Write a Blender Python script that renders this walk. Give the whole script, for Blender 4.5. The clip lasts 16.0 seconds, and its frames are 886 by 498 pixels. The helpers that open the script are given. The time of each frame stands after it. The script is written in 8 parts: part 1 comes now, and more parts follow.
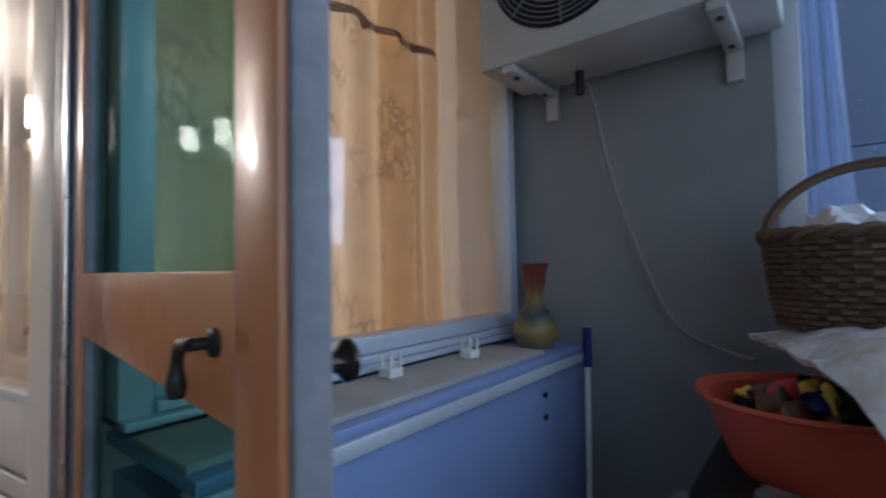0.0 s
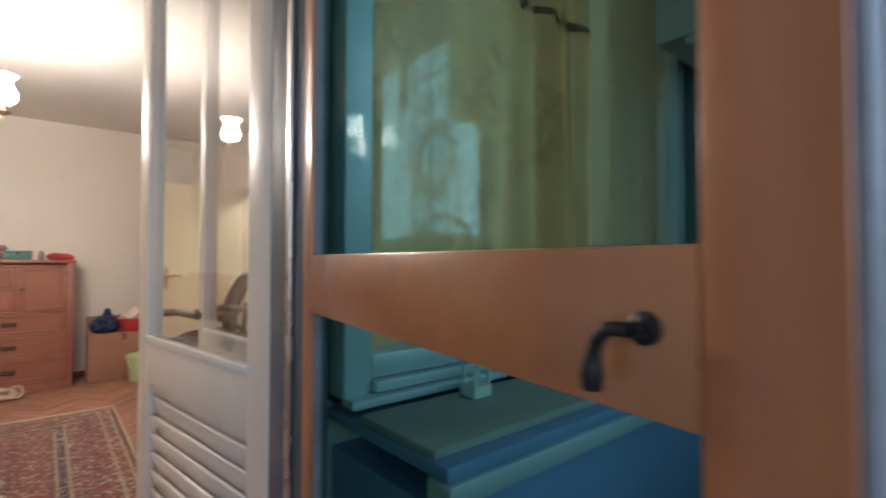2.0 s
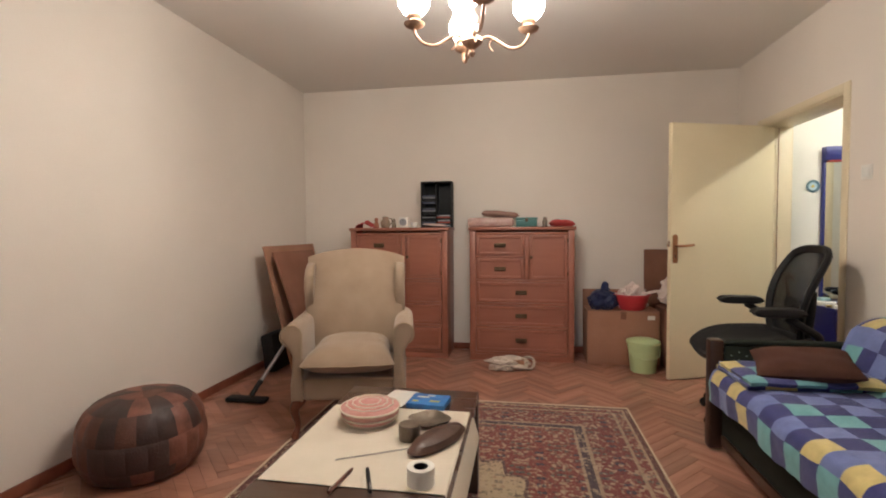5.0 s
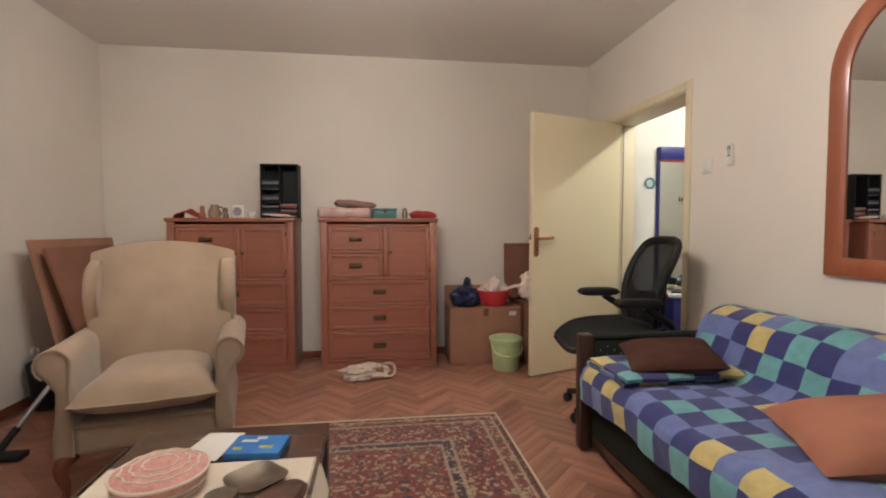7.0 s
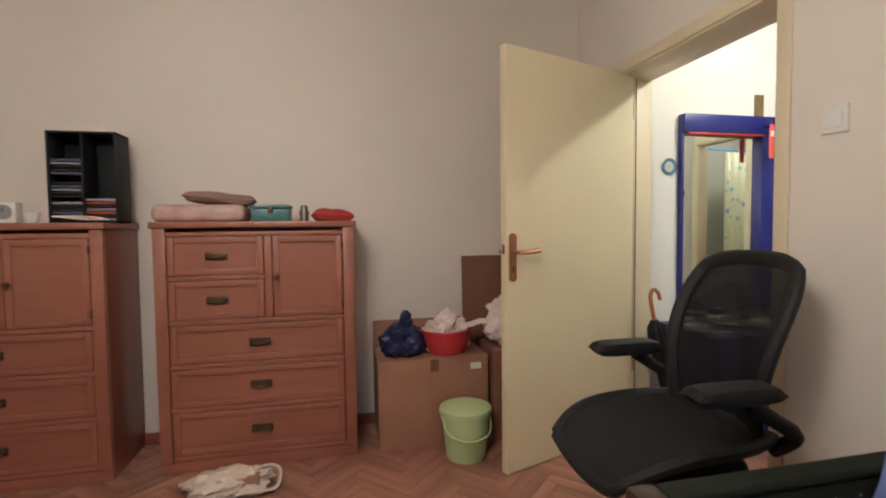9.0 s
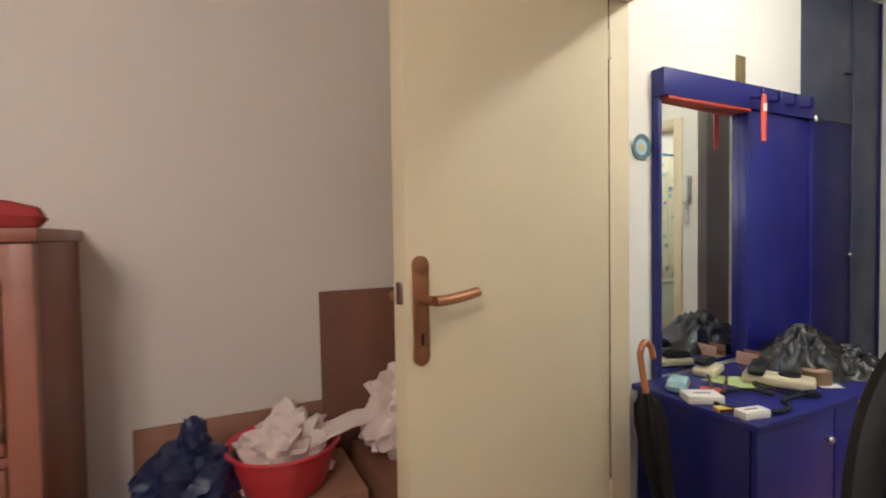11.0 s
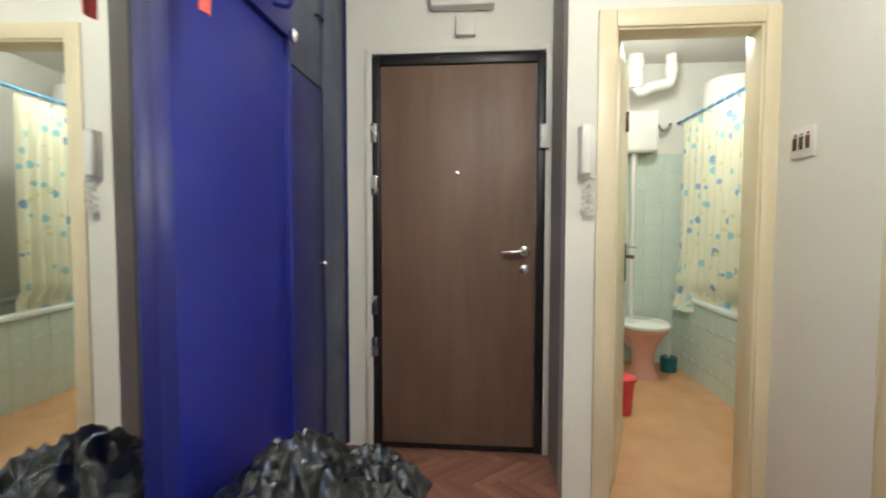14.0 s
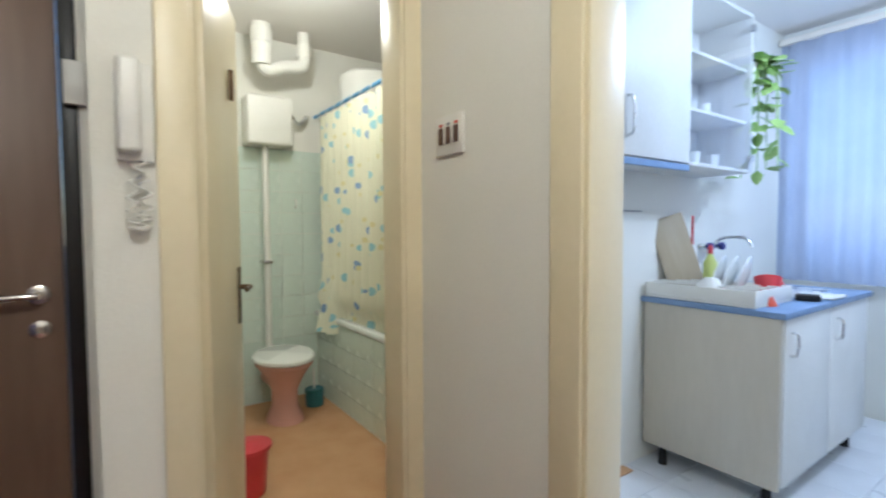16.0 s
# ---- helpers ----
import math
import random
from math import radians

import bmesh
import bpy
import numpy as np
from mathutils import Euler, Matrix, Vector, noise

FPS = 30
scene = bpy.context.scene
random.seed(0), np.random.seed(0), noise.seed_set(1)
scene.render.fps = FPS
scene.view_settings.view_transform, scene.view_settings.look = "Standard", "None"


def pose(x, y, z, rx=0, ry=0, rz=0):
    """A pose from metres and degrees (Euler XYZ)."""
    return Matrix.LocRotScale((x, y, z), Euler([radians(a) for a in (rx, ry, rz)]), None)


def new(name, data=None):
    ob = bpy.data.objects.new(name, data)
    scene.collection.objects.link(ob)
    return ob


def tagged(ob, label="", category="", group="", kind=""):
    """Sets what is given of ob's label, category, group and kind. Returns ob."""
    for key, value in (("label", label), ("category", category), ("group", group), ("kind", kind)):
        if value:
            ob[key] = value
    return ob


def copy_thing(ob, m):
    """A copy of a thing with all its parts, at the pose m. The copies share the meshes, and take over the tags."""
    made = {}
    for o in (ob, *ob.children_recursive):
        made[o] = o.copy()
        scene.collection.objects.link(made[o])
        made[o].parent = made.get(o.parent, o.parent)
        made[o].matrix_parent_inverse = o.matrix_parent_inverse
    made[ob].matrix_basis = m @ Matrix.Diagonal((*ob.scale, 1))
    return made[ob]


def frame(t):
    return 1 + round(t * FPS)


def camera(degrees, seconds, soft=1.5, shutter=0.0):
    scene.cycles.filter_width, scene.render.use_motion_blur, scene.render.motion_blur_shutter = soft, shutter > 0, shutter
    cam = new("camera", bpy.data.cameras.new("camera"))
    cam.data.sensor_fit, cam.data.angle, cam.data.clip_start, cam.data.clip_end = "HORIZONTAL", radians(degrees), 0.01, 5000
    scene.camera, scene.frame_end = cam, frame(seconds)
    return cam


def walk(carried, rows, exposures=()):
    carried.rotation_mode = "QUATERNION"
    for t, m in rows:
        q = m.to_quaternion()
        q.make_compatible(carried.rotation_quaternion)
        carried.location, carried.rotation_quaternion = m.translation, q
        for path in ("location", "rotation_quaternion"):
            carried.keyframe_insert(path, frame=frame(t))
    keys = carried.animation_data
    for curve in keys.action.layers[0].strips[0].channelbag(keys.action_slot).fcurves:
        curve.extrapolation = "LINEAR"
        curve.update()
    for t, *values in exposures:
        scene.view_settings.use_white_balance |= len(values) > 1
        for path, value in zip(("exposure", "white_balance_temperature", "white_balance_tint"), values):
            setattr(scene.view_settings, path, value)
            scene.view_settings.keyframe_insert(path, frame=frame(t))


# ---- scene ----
cam = camera(86.0, 16.0, soft=1.9, shutter=0.3)
# seconds, x, y, z, tilt, lean, turn
ROWS = [
    (0.0, 2.557, -1.349, 1.215, 92.17, 1.00, -51.57),
    (0.5, 2.589, -1.418, 1.213, 92.17, 1.03, -58.20),
    (1.0, 2.572, -1.404, 1.210, 92.10, 1.06, -57.85),
    (1.5, 2.521, -1.325, 1.210, 91.73, 0.66, -49.83),
    (2.0, 2.459, -1.183, 1.207, 91.36, -0.09, -39.92),
    (2.5, 2.426, -0.931, 1.191, 90.33, 0.19, -25.57),
    (3.0, 2.468, -0.520, 1.192, 89.63, -0.15, -10.85),
    (3.5, 2.454, -0.239, 1.193, 88.51, 0.06, 2.28),
    (6.0, 2.137, 0.602, 1.166, 87.38, 0.44, 10.03),
    (6.5, 2.212, 0.691, 1.146, 87.37, 0.28, 0.16),
    (7.0, 2.210, 0.792, 1.131, 87.42, 0.01, -7.74),
    (7.5, 2.331, 1.050, 1.124, 87.68, 0.35, -10.09),
    (8.0, 2.461, 1.409, 1.138, 87.51, 0.66, -9.79),
    (8.5, 2.536, 1.794, 1.158, 87.40, 0.61, -10.77),
    (11.0, 3.000, 3.346, 1.178, 88.25, 0.85, -26.40),
    (11.5, 3.136, 3.560, 1.176, 88.33, 0.69, -33.75),
    (12.0, 3.267, 3.781, 1.176, 87.08, 0.27, -44.63),
    (12.5, 3.594, 4.010, 1.176, 87.82, 0.66, -54.73),
    (13.0, 3.887, 4.099, 1.193, 87.56, 0.64, -63.68),
    (13.5, 4.156, 4.140, 1.196, 87.19, 0.18, -75.29),
    (14.0, 4.386, 4.107, 1.193, 87.13, -0.09, -85.07),
    (14.5, 4.668, 4.025, 1.200, 87.21, 0.42, -91.96),
    (15.0, 4.871, 3.939, 1.208, 87.37, 0.94, -99.55),
    (15.5, 5.059, 3.826, 1.226, 87.40, 0.38, -110.84),
    (16.0, 5.157, 3.735, 1.236, 87.47, 0.29, -124.96),
]
walk(cam, [(t, pose(x, y, z, rx, ry, rz)) for t, x, y, z, rx, ry, rz in ROWS],
     exposures=[(0.0, 0.05, 5550, 12), (1.5, 0.08, 5550, 12), (2.0, 0.34, 5700, 11), (2.6, 0.38, 5750, 10), (3.1, 0.26, 5850, 11), (3.6, 0.12, 5900, 11), (6.0, 0.0, 5650, 10), (8.7, -0.05, 5600, 10), (10.8, -0.02, 5620, 13), (12.2, -0.02, 5450, 10), (12.9, 0.0, 5400, 8), (14.0, 0.42, 5400, 8), (15.0, 0.33, 5380, 8), (15.5, 0.26, 5350, 9), (16.0, 0.02, 5350, 10)])

# ---- light ----
SUN_UP, SUN_TURN = 28.0, 20.0
world = bpy.data.worlds.new("sky")
scene.world = world
world.use_nodes = True
wn = world.node_tree
sky = wn.nodes.new("ShaderNodeTexSky")
sky.sky_type, sky.sun_disc = "NISHITA", False
sky.sun_elevation, sky.sun_rotation = radians(SUN_UP), radians(SUN_TURN)
wn.links.new(sky.outputs[0], wn.nodes["Background"].inputs[0])
wn.nodes["Background"].inputs[1].default_value = 0.15


def lamp(name, kind, at, energy, color, size=0.3, size_y=None, rot=(0, 0, 0)):
    d = bpy.data.lights.new(name, kind)
    d.energy, d.color = energy, color
    if kind == "AREA":
        d.size = size
        if size_y:
            d.shape, d.size_y = "RECTANGLE", size_y
    else:
        d.shadow_soft_size = size
    ob = new(name, d)
    ob.location, ob.rotation_euler = at, [radians(a) for a in rot]
    return ob


lamp("hall_ceiling_lamp", "POINT", (4.98, 3.75, 2.42), 38, (1.0, 0.93, 0.74), 0.05)
lamp("bathroom_ceiling_lamp", "POINT", (7.5, 3.0, 2.42), 24, (1.0, 0.92, 0.72), 0.08)
lamp("kitchen_window_daylight", "AREA", (5.62, -0.34, 1.65), 15, (0.62, 0.78, 1.0), 1.7, 1.4, (90, 0, 0))
# Unseen fill added under the kitchen ceiling to lift the cool brightness there.
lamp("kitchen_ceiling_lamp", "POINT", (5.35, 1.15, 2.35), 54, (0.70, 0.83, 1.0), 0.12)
lamp("loggia_daylight", "AREA", (2.0, -2.6, 1.68), 17, (0.76, 0.87, 1.0), 3.9, 1.4, (90, 0, 0))
lamp("loggia_end_daylight", "AREA", (4.5, -2.43, 2.02), 24, (0.76, 0.87, 1.0), 1.1, 1.3, (90, 0, 90))
SHADE_GLOW = 88.0

# ---- helpers of this scene ----


def put(bm, name, material, smooth=True):
    me = bpy.data.meshes.new(name)
    bm.to_mesh(me)
    bm.free()
    for m in (material if isinstance(material, (list, tuple)) else [material]):
        me.materials.append(m)
    if smooth:
        for p in me.polygons:
            p.use_smooth = True
        me.set_sharp_from_angle(angle=radians(38))
    return me


def part(name, bm, material, parent, label="", at=None):
    ob = new(name, put(bm, name, material))
    ob.parent = parent
    if at is not None:
        ob.matrix_basis = at
    return tagged(ob, label) if label else ob


def thing(name, m, label, category, group="", kind=""):
    ob = new(name)
    ob.empty_display_size = 0.1
    ob.matrix_basis = m
    return tagged(ob, label, category, group, kind)


def solid(name, bm, material, label, category, m=None, group="", kind=""):
    ob = new(name, put(bm, name, material))
    if m is not None:
        ob.matrix_basis = m
    return tagged(ob, label, category, group, kind)


def struct(name, bm, material, label="", category=""):
    return tagged(new(name, put(bm, name, material)), label, category, kind="structure")


def box(bm, lo, hi, bevel=0.0, m=None, mi=0, seg=2):
    r = bmesh.ops.create_cube(bm, size=1)
    vs = r["verts"]
    for v in vs:
        v.co = Vector([lo[i] + (v.co[i] + 0.5) * (hi[i] - lo[i]) for i in range(3)])
    if bevel > 0:
        es = list({e for v in vs for e in v.link_edges})
        out = bmesh.ops.bevel(bm, geom=es, offset=bevel, segments=seg, affect="EDGES", profile=0.5)
        vs = list({v for f in out["faces"] for v in f.verts} | {v for v in vs if v.is_valid})
    fs = list({f for v in vs for f in v.link_faces})
    for f in fs:
        f.material_index = mi
    if m is not None:
        bmesh.ops.transform(bm, matrix=m, verts=list({v for f in fs for v in f.verts}))
    return bm


def B(lo, hi, bevel=0.0, m=None):
    return box(bmesh.new(), lo, hi, bevel, m)


def lathe(profile, seg=24, bm=None, m=None, ridge=None, mi=0):
    """Turns (radius, height) pairs round z. ridge(angle): a factor on the radius."""
    bm = bm or bmesh.new()
    rings = []
    for r, z in profile:
        ring = []
        for k in range(seg):
            a = 2 * math.pi * k / seg
            f = ridge(a) if ridge else 1
            ring.append(bm.verts.new((r * f * math.cos(a), r * f * math.sin(a), z)))
        rings.append(ring)
    made = []
    for a, b in zip(rings, rings[1:]):
        for k in range(seg):
            made.append(bm.faces.new((a[k], a[(k + 1) % seg], b[(k + 1) % seg], b[k])))
    for ring, flip in ((rings[0], True), (rings[-1], False)):
        if (ring[0].co.xy).length > 1e-4:
            made.append(bm.faces.new(ring[::-1] if flip else ring))
    for f in made:
        f.material_index = mi
    if m is not None:
        bmesh.ops.transform(bm, matrix=m, verts=[v for r in rings for v in r])
    return bm


def tube(points, r, seg=8, bm=None, taper=None, flat=1.0):
    """A round bar along points. taper: a radius factor per point."""
    bm = bm or bmesh.new()
    pts = [Vector(p) for p in points]
    rings, up = [], None
    for i, p in enumerate(pts):
        d = (pts[min(i + 1, len(pts) - 1)] - pts[max(i - 1, 0)]).normalized()
        if up is None:
            up = d.orthogonal().normalized()
        up = (up - d * up.dot(d)).normalized()
        side = d.cross(up)
        rr = r * (taper[i] if taper else 1)
        rings.append([bm.verts.new(p + (up * math.cos(2 * math.pi * k / seg) + side * flat * math.sin(2 * math.pi * k / seg)) * rr) for k in range(seg)])
    for a, b in zip(rings, rings[1:]):
        for k in range(seg):
            bm.faces.new((a[k], a[(k + 1) % seg], b[(k + 1) % seg], b[k]))
    bm.faces.new(rings[0][::-1])
    bm.faces.new(rings[-1])
    return bm


def curve(points, n=24):
    """A smooth line through points (Catmull-Rom)."""
    p = [Vector(q) for q in points]
    p = [p[0] * 2 - p[1]] + p + [p[-1] * 2 - p[-2]]
    out, spans = [], len(p) - 3
    for k in range(n + 1):
        u = min(k / n * spans, spans - 1e-6)
        i, f = int(u), u - int(u)
        a, b, c, d = p[i:i + 4]
        out.append(0.5 * (2 * b + (c - a) * f + (2 * a - 5 * b + 4 * c - d) * f * f + (3 * b - a - 3 * c + d) * f ** 3))
    return out


def pillow(lx, ly, lz, e=0.45, n=28, rough=0.0, seed=0, bm=None, m=None):
    """A soft cushion: a rounded slab whose thickness falls off to its seam."""
    bm = bm or bmesh.new()
    grid = {}
    for s in (1, -1):
        for i in range(n + 1):
            for j in range(n + 1):
                if s < 0 and (i in (0, n) or j in (0, n)):
                    grid[s, i, j] = grid[1, i, j]
                    continue
                u, v = 2 * i / n - 1, 2 * j / n - 1
                h = (max(0, (1 - u ** 4)) * max(0, (1 - v ** 4))) ** e
                pull = 1 - 0.05 * (abs(u) ** 2 * (1 - abs(v)) + abs(v) ** 2 * (1 - abs(u)))
                w = noise.noise((u * 1.7 + seed, v * 1.7, s * 3.1)) * rough
                grid[s, i, j] = bm.verts.new((u * lx / 2 * pull, v * ly / 2 * pull, s * h * lz / 2 + w * h))
    for s in (1, -1):
        for i in range(n):
            for j in range(n):
                q = [grid[s, i, j], grid[s, i + 1, j], grid[s, i + 1, j + 1], grid[s, i, j + 1]]
                bm.faces.new(q if s > 0 else q[::-1])
    if m is not None:
        bmesh.ops.transform(bm, matrix=m, verts=list(set(grid.values())))
    return bm


def blob(rx, ry, rz, sub=3, rough=0.15, freq=2.0, seed=0, flat_below=None, bm=None, m=None):
    """A crumpled lump."""
    bm = bm or bmesh.new()
    vs = bmesh.ops.create_icosphere(bm, subdivisions=sub, radius=1)["verts"]
    for v in vs:
        d = v.co.normalized()
        f = 1 + rough * (noise.noise(d * freq + Vector((seed, 0, 0))) + 0.6 * noise.noise(d * freq * 2.7 + Vector((0, seed, 0))))
        v.co = Vector((d.x * rx, d.y * ry, d.z * rz)) * f
        if flat_below is not None:
            v.co.z = max(v.co.z, flat_below)
    if m is not None:
        bmesh.ops.transform(bm, matrix=m, verts=vs)
    return bm


def sheet(nu, nv, f, bm=None, uv=None, mi=0, thick=0.0):
    """A surface f(u, v) for u, v in 0..1, with a thickness where given."""
    bm = bm or bmesh.new()
    lay = bm.loops.layers.uv.verify() if uv else None
    g = [[bm.verts.new(f(i / nu, j / nv)) for j in range(nv + 1)] for i in range(nu + 1)]
    fs = []
    for i in range(nu):
        for j in range(nv):
            q = bm.faces.new((g[i][j], g[i + 1][j], g[i + 1][j + 1], g[i][j + 1]))
            q.material_index = mi
            fs.append(q)
            if uv:
                for l, (a, b) in zip(q.loops, ((i, j), (i + 1, j), (i + 1, j + 1), (i, j + 1))):
                    l[lay].uv = uv(a / nu, b / nv)
    if thick:
        bm.normal_update()
        bmesh.ops.solidify(bm, geom=fs, thickness=thick)
    return bm


def words(text, size, m, material, parent, name="lettering"):
    c = bpy.data.curves.new(name, "FONT")
    c.body, c.size, c.extrude, c.align_x, c.align_y = text, size, 0.0006, "CENTER", "CENTER"
    c.materials.append(material)
    ob = new(name, c)
    ob.parent = parent
    ob.matrix_basis = m
    return ob


# ---- materials ----


def mat(name, c1, c2=None, rough=0.6, metal=0.0, scale=6.0, bump=0.08, fine=90.0, rough2=None, stretch=(1, 1, 1), coat=0.0, spread=0.5, sheen=0.0, alpha=None, trans=0.0, sub=0.0):
    """Colour between two tones at two scales of noise, with a fine relief."""
    m = bpy.data.materials.new(name)
    m.use_nodes = True
    t = m.node_tree
    N, L = t.nodes, t.links
    b = N["Principled BSDF"]
    c2 = c2 or tuple(x * 0.82 for x in c1)
    co = N.new("ShaderNodeTexCoord")
    mp = N.new("ShaderNodeMapping")
    mp.inputs["Scale"].default_value = stretch
    L.new(co.outputs["Object"], mp.inputs[0])
    n1, n2 = N.new("ShaderNodeTexNoise"), N.new("ShaderNodeTexNoise")
    for n, s, d in ((n1, scale, 3), (n2, fine, 4)):
        n.inputs["Scale"].default_value, n.inputs["Detail"].default_value = s, d
        L.new(mp.outputs[0], n.inputs["Vector"])
    add = N.new("ShaderNodeMath")
    add.operation = "MULTIPLY_ADD"
    L.new(n2.outputs[0], add.inputs[0])
    add.inputs[1].default_value = 0.4
    L.new(n1.outputs[0], add.inputs[2])
    ramp = N.new("ShaderNodeValToRGB")
    ramp.color_ramp.elements[0].position, ramp.color_ramp.elements[1].position = 0.7 - spread / 2, 0.7 + spread / 2
    ramp.color_ramp.elements[0].color, ramp.color_ramp.elements[1].color = (*c1, 1), (*c2, 1)
    L.new(add.outputs[0], ramp.inputs[0])
    L.new(ramp.outputs[0], b.inputs["Base Color"])
    rr = N.new("ShaderNodeMapRange")
    rr.inputs[1].default_value, rr.inputs[2].default_value = 0.3, 0.7
    rr.inputs[3].default_value, rr.inputs[4].default_value = rough, rough2 if rough2 is not None else min(1, rough + 0.12)
    L.new(n1.outputs[0], rr.inputs[0])
    L.new(rr.outputs[0], b.inputs["Roughness"])
    b.inputs["Metallic"].default_value = metal
    b.inputs["Coat Weight"].default_value = coat
    b.inputs["Sheen Weight"].default_value = sheen
    b.inputs["Transmission Weight"].default_value = trans
    if sub:
        b.inputs["Subsurface Weight"].default_value = sub
        b.inputs["Subsurface Scale"].default_value = 0.02
    if bump:
        bu = N.new("ShaderNodeBump")
        bu.inputs["Strength"].default_value, bu.inputs["Distance"].default_value = bump, 0.01
        L.new(n2.outputs[0], bu.inputs["Height"])
        L.new(bu.outputs[0], b.inputs["Normal"])
    if alpha is not None:
        b.inputs["Alpha"].default_value = alpha
    return m


def wood(name, c1, c2, along="z", rough=0.4, coat=0.0, vary=0.0, scale=1.0):
    """Grain that runs along one axis; vary: how far separate pieces differ."""
    m = mat(name, c1, c2, rough, 0, 5.0 * scale, 0.05, 38.0 * scale, stretch={"x": (0.12, 1, 1), "y": (1, 0.12, 1), "z": (1, 1, 0.12)}[along], coat=coat, spread=0.4)
    if vary:
        t = m.node_tree
        N, L = t.nodes, t.links
        info, geo = N.new("ShaderNodeObjectInfo"), N.new("ShaderNodeNewGeometry")
        s = N.new("ShaderNodeMath")
        s.operation = "ADD"
        L.new(info.outputs["Random"], s.inputs[0])
        L.new(geo.outputs["Random Per Island"], s.inputs[1])
        fr = N.new("ShaderNodeMath")
        fr.operation = "FRACT"
        L.new(s.outputs[0], fr.inputs[0])
        mr = N.new("ShaderNodeMapRange")
        mr.inputs[3].default_value, mr.inputs[4].default_value = 1 - vary, 1 + vary
        L.new(fr.outputs[0], mr.inputs[0])
        h = N.new("ShaderNodeHueSaturation")
        L.new(mr.outputs[0], h.inputs["Value"])
        b = N["Principled BSDF"]
        src = b.inputs["Base Color"].links[0].from_socket
        L.new(src, h.inputs["Color"])
        L.new(h.outputs[0], b.inputs["Base Color"])
    return m


def glass(name, tint=(1, 1, 1), rough=0.0, mix=0.9, base=0.04):
    """Thin clear or tinted sheet: see-through with a mirror-like gloss."""
    m = bpy.data.materials.new(name)
    m.use_nodes = True
    t = m.node_tree
    N, L = t.nodes, t.links
    N.remove(N["Principled BSDF"])
    tr, gl, fr, mx = N.new("ShaderNodeBsdfTransparent"), N.new("ShaderNodeBsdfGlossy"), N.new("ShaderNodeLayerWeight"), N.new("ShaderNodeMixShader")
    tr.inputs[0].default_value = (*tint, 1)
    gl.inputs["Roughness"].default_value = rough
    fr.inputs[0].default_value = 0.5
    pw = N.new("ShaderNodeMath")
    pw.operation = "POWER"
    pw.inputs[1].default_value = 4.0
    L.new(fr.outputs["Facing"], pw.inputs[0])
    k = N.new("ShaderNodeMath")
    k.operation = "MULTIPLY_ADD"
    k.inputs[1].default_value, k.inputs[2].default_value = mix, base
    L.new(pw.outputs[0], k.inputs[0])
    L.new(k.outputs[0], mx.inputs[0])
    L.new(tr.outputs[0], mx.inputs[1])
    L.new(gl.outputs[0], mx.inputs[2])
    L.new(mx.outputs[0], N["Material Output"].inputs[0])
    return m


def cloth_through(name, c, c2, share=0.5, clear=0.0, scale=9.0):
    """Thin cloth that lets light through."""
    m = mat(name, c, c2, 0.9, 0, scale, 0.1, 220)
    t = m.node_tree
    N, L = t.nodes, t.links
    b = N["Principled BSDF"]
    src = b.inputs["Base Color"].links[0].from_socket
    tl, mx = N.new("ShaderNodeBsdfTranslucent"), N.new("ShaderNodeMixShader")
    L.new(src, tl.inputs[0])
    mx.inputs[0].default_value = share
    L.new(b.outputs[0], mx.inputs[1])
    L.new(tl.outputs[0], mx.inputs[2])
    out = mx.outputs[0]
    if clear:
        tp, m2 = N.new("ShaderNodeBsdfTransparent"), N.new("ShaderNodeMixShader")
        m2.inputs[0].default_value = clear
        L.new(out, m2.inputs[1])
        L.new(tp.outputs[0], m2.inputs[2])
        out = m2.outputs[0]
    L.new(out, N["Material Output"].inputs[0])
    return m


def glow(name, c, strength):
    m = bpy.data.materials.new(name)
    m.use_nodes = True
    b = m.node_tree.nodes["Principled BSDF"]
    b.inputs["Base Color"].default_value = (0.9, 0.88, 0.82, 1)
    b.inputs["Emission Color"].default_value = (*c, 1)
    b.inputs["Emission Strength"].default_value = strength
    b.inputs["Roughness"].default_value = 0.3
    return m


PLASTER = mat("plaster_cream", (0.80, 0.735, 0.66), (0.745, 0.68, 0.605), 0.85, 0, 1.3, 0.12, 130)
PLASTER_HALL = mat("plaster_white", (0.80, 0.78, 0.71), (0.74, 0.72, 0.65), 0.85, 0, 1.5, 0.12, 130)
PLASTER_GREY = mat("plaster_grey", (0.33, 0.33, 0.34), (0.26, 0.26, 0.28), 0.9, 0, 2.0, 0.2, 120)
LOGGIA_GREY = mat("loggia_grey_plaster", (0.26, 0.255, 0.26), (0.20, 0.198, 0.205), 0.9, 0, 2.0, 0.2, 120)
PIER_GREY = mat("recess_side_grey", (0.46, 0.45, 0.42), (0.40, 0.39, 0.365), 0.85, 0, 2.0, 0.12, 120)
CEIL = mat("ceiling_paint", (0.80, 0.76, 0.71), (0.77, 0.73, 0.68), 0.9, 0, 0.9, 0.06, 110)
PARQUET = wood("oak_parquet", (0.37, 0.18, 0.122), (0.26, 0.118, 0.076), "x", 0.36, 0.12, 0.24, 1.6)
PARQUET_BED = mat("parquet_joint", (0.20, 0.092, 0.06), (0.15, 0.067, 0.043), 0.8)
DOOR_CREAM = mat("cream_door_paint", (0.78, 0.68, 0.46), (0.74, 0.64, 0.43), 0.38, 0, 1.5, 0.03, 60)
FRAME_CREAM = mat("cream_gloss_paint", (0.76, 0.67, 0.47), (0.71, 0.62, 0.42), 0.3, 0, 3, 0.05, 50)
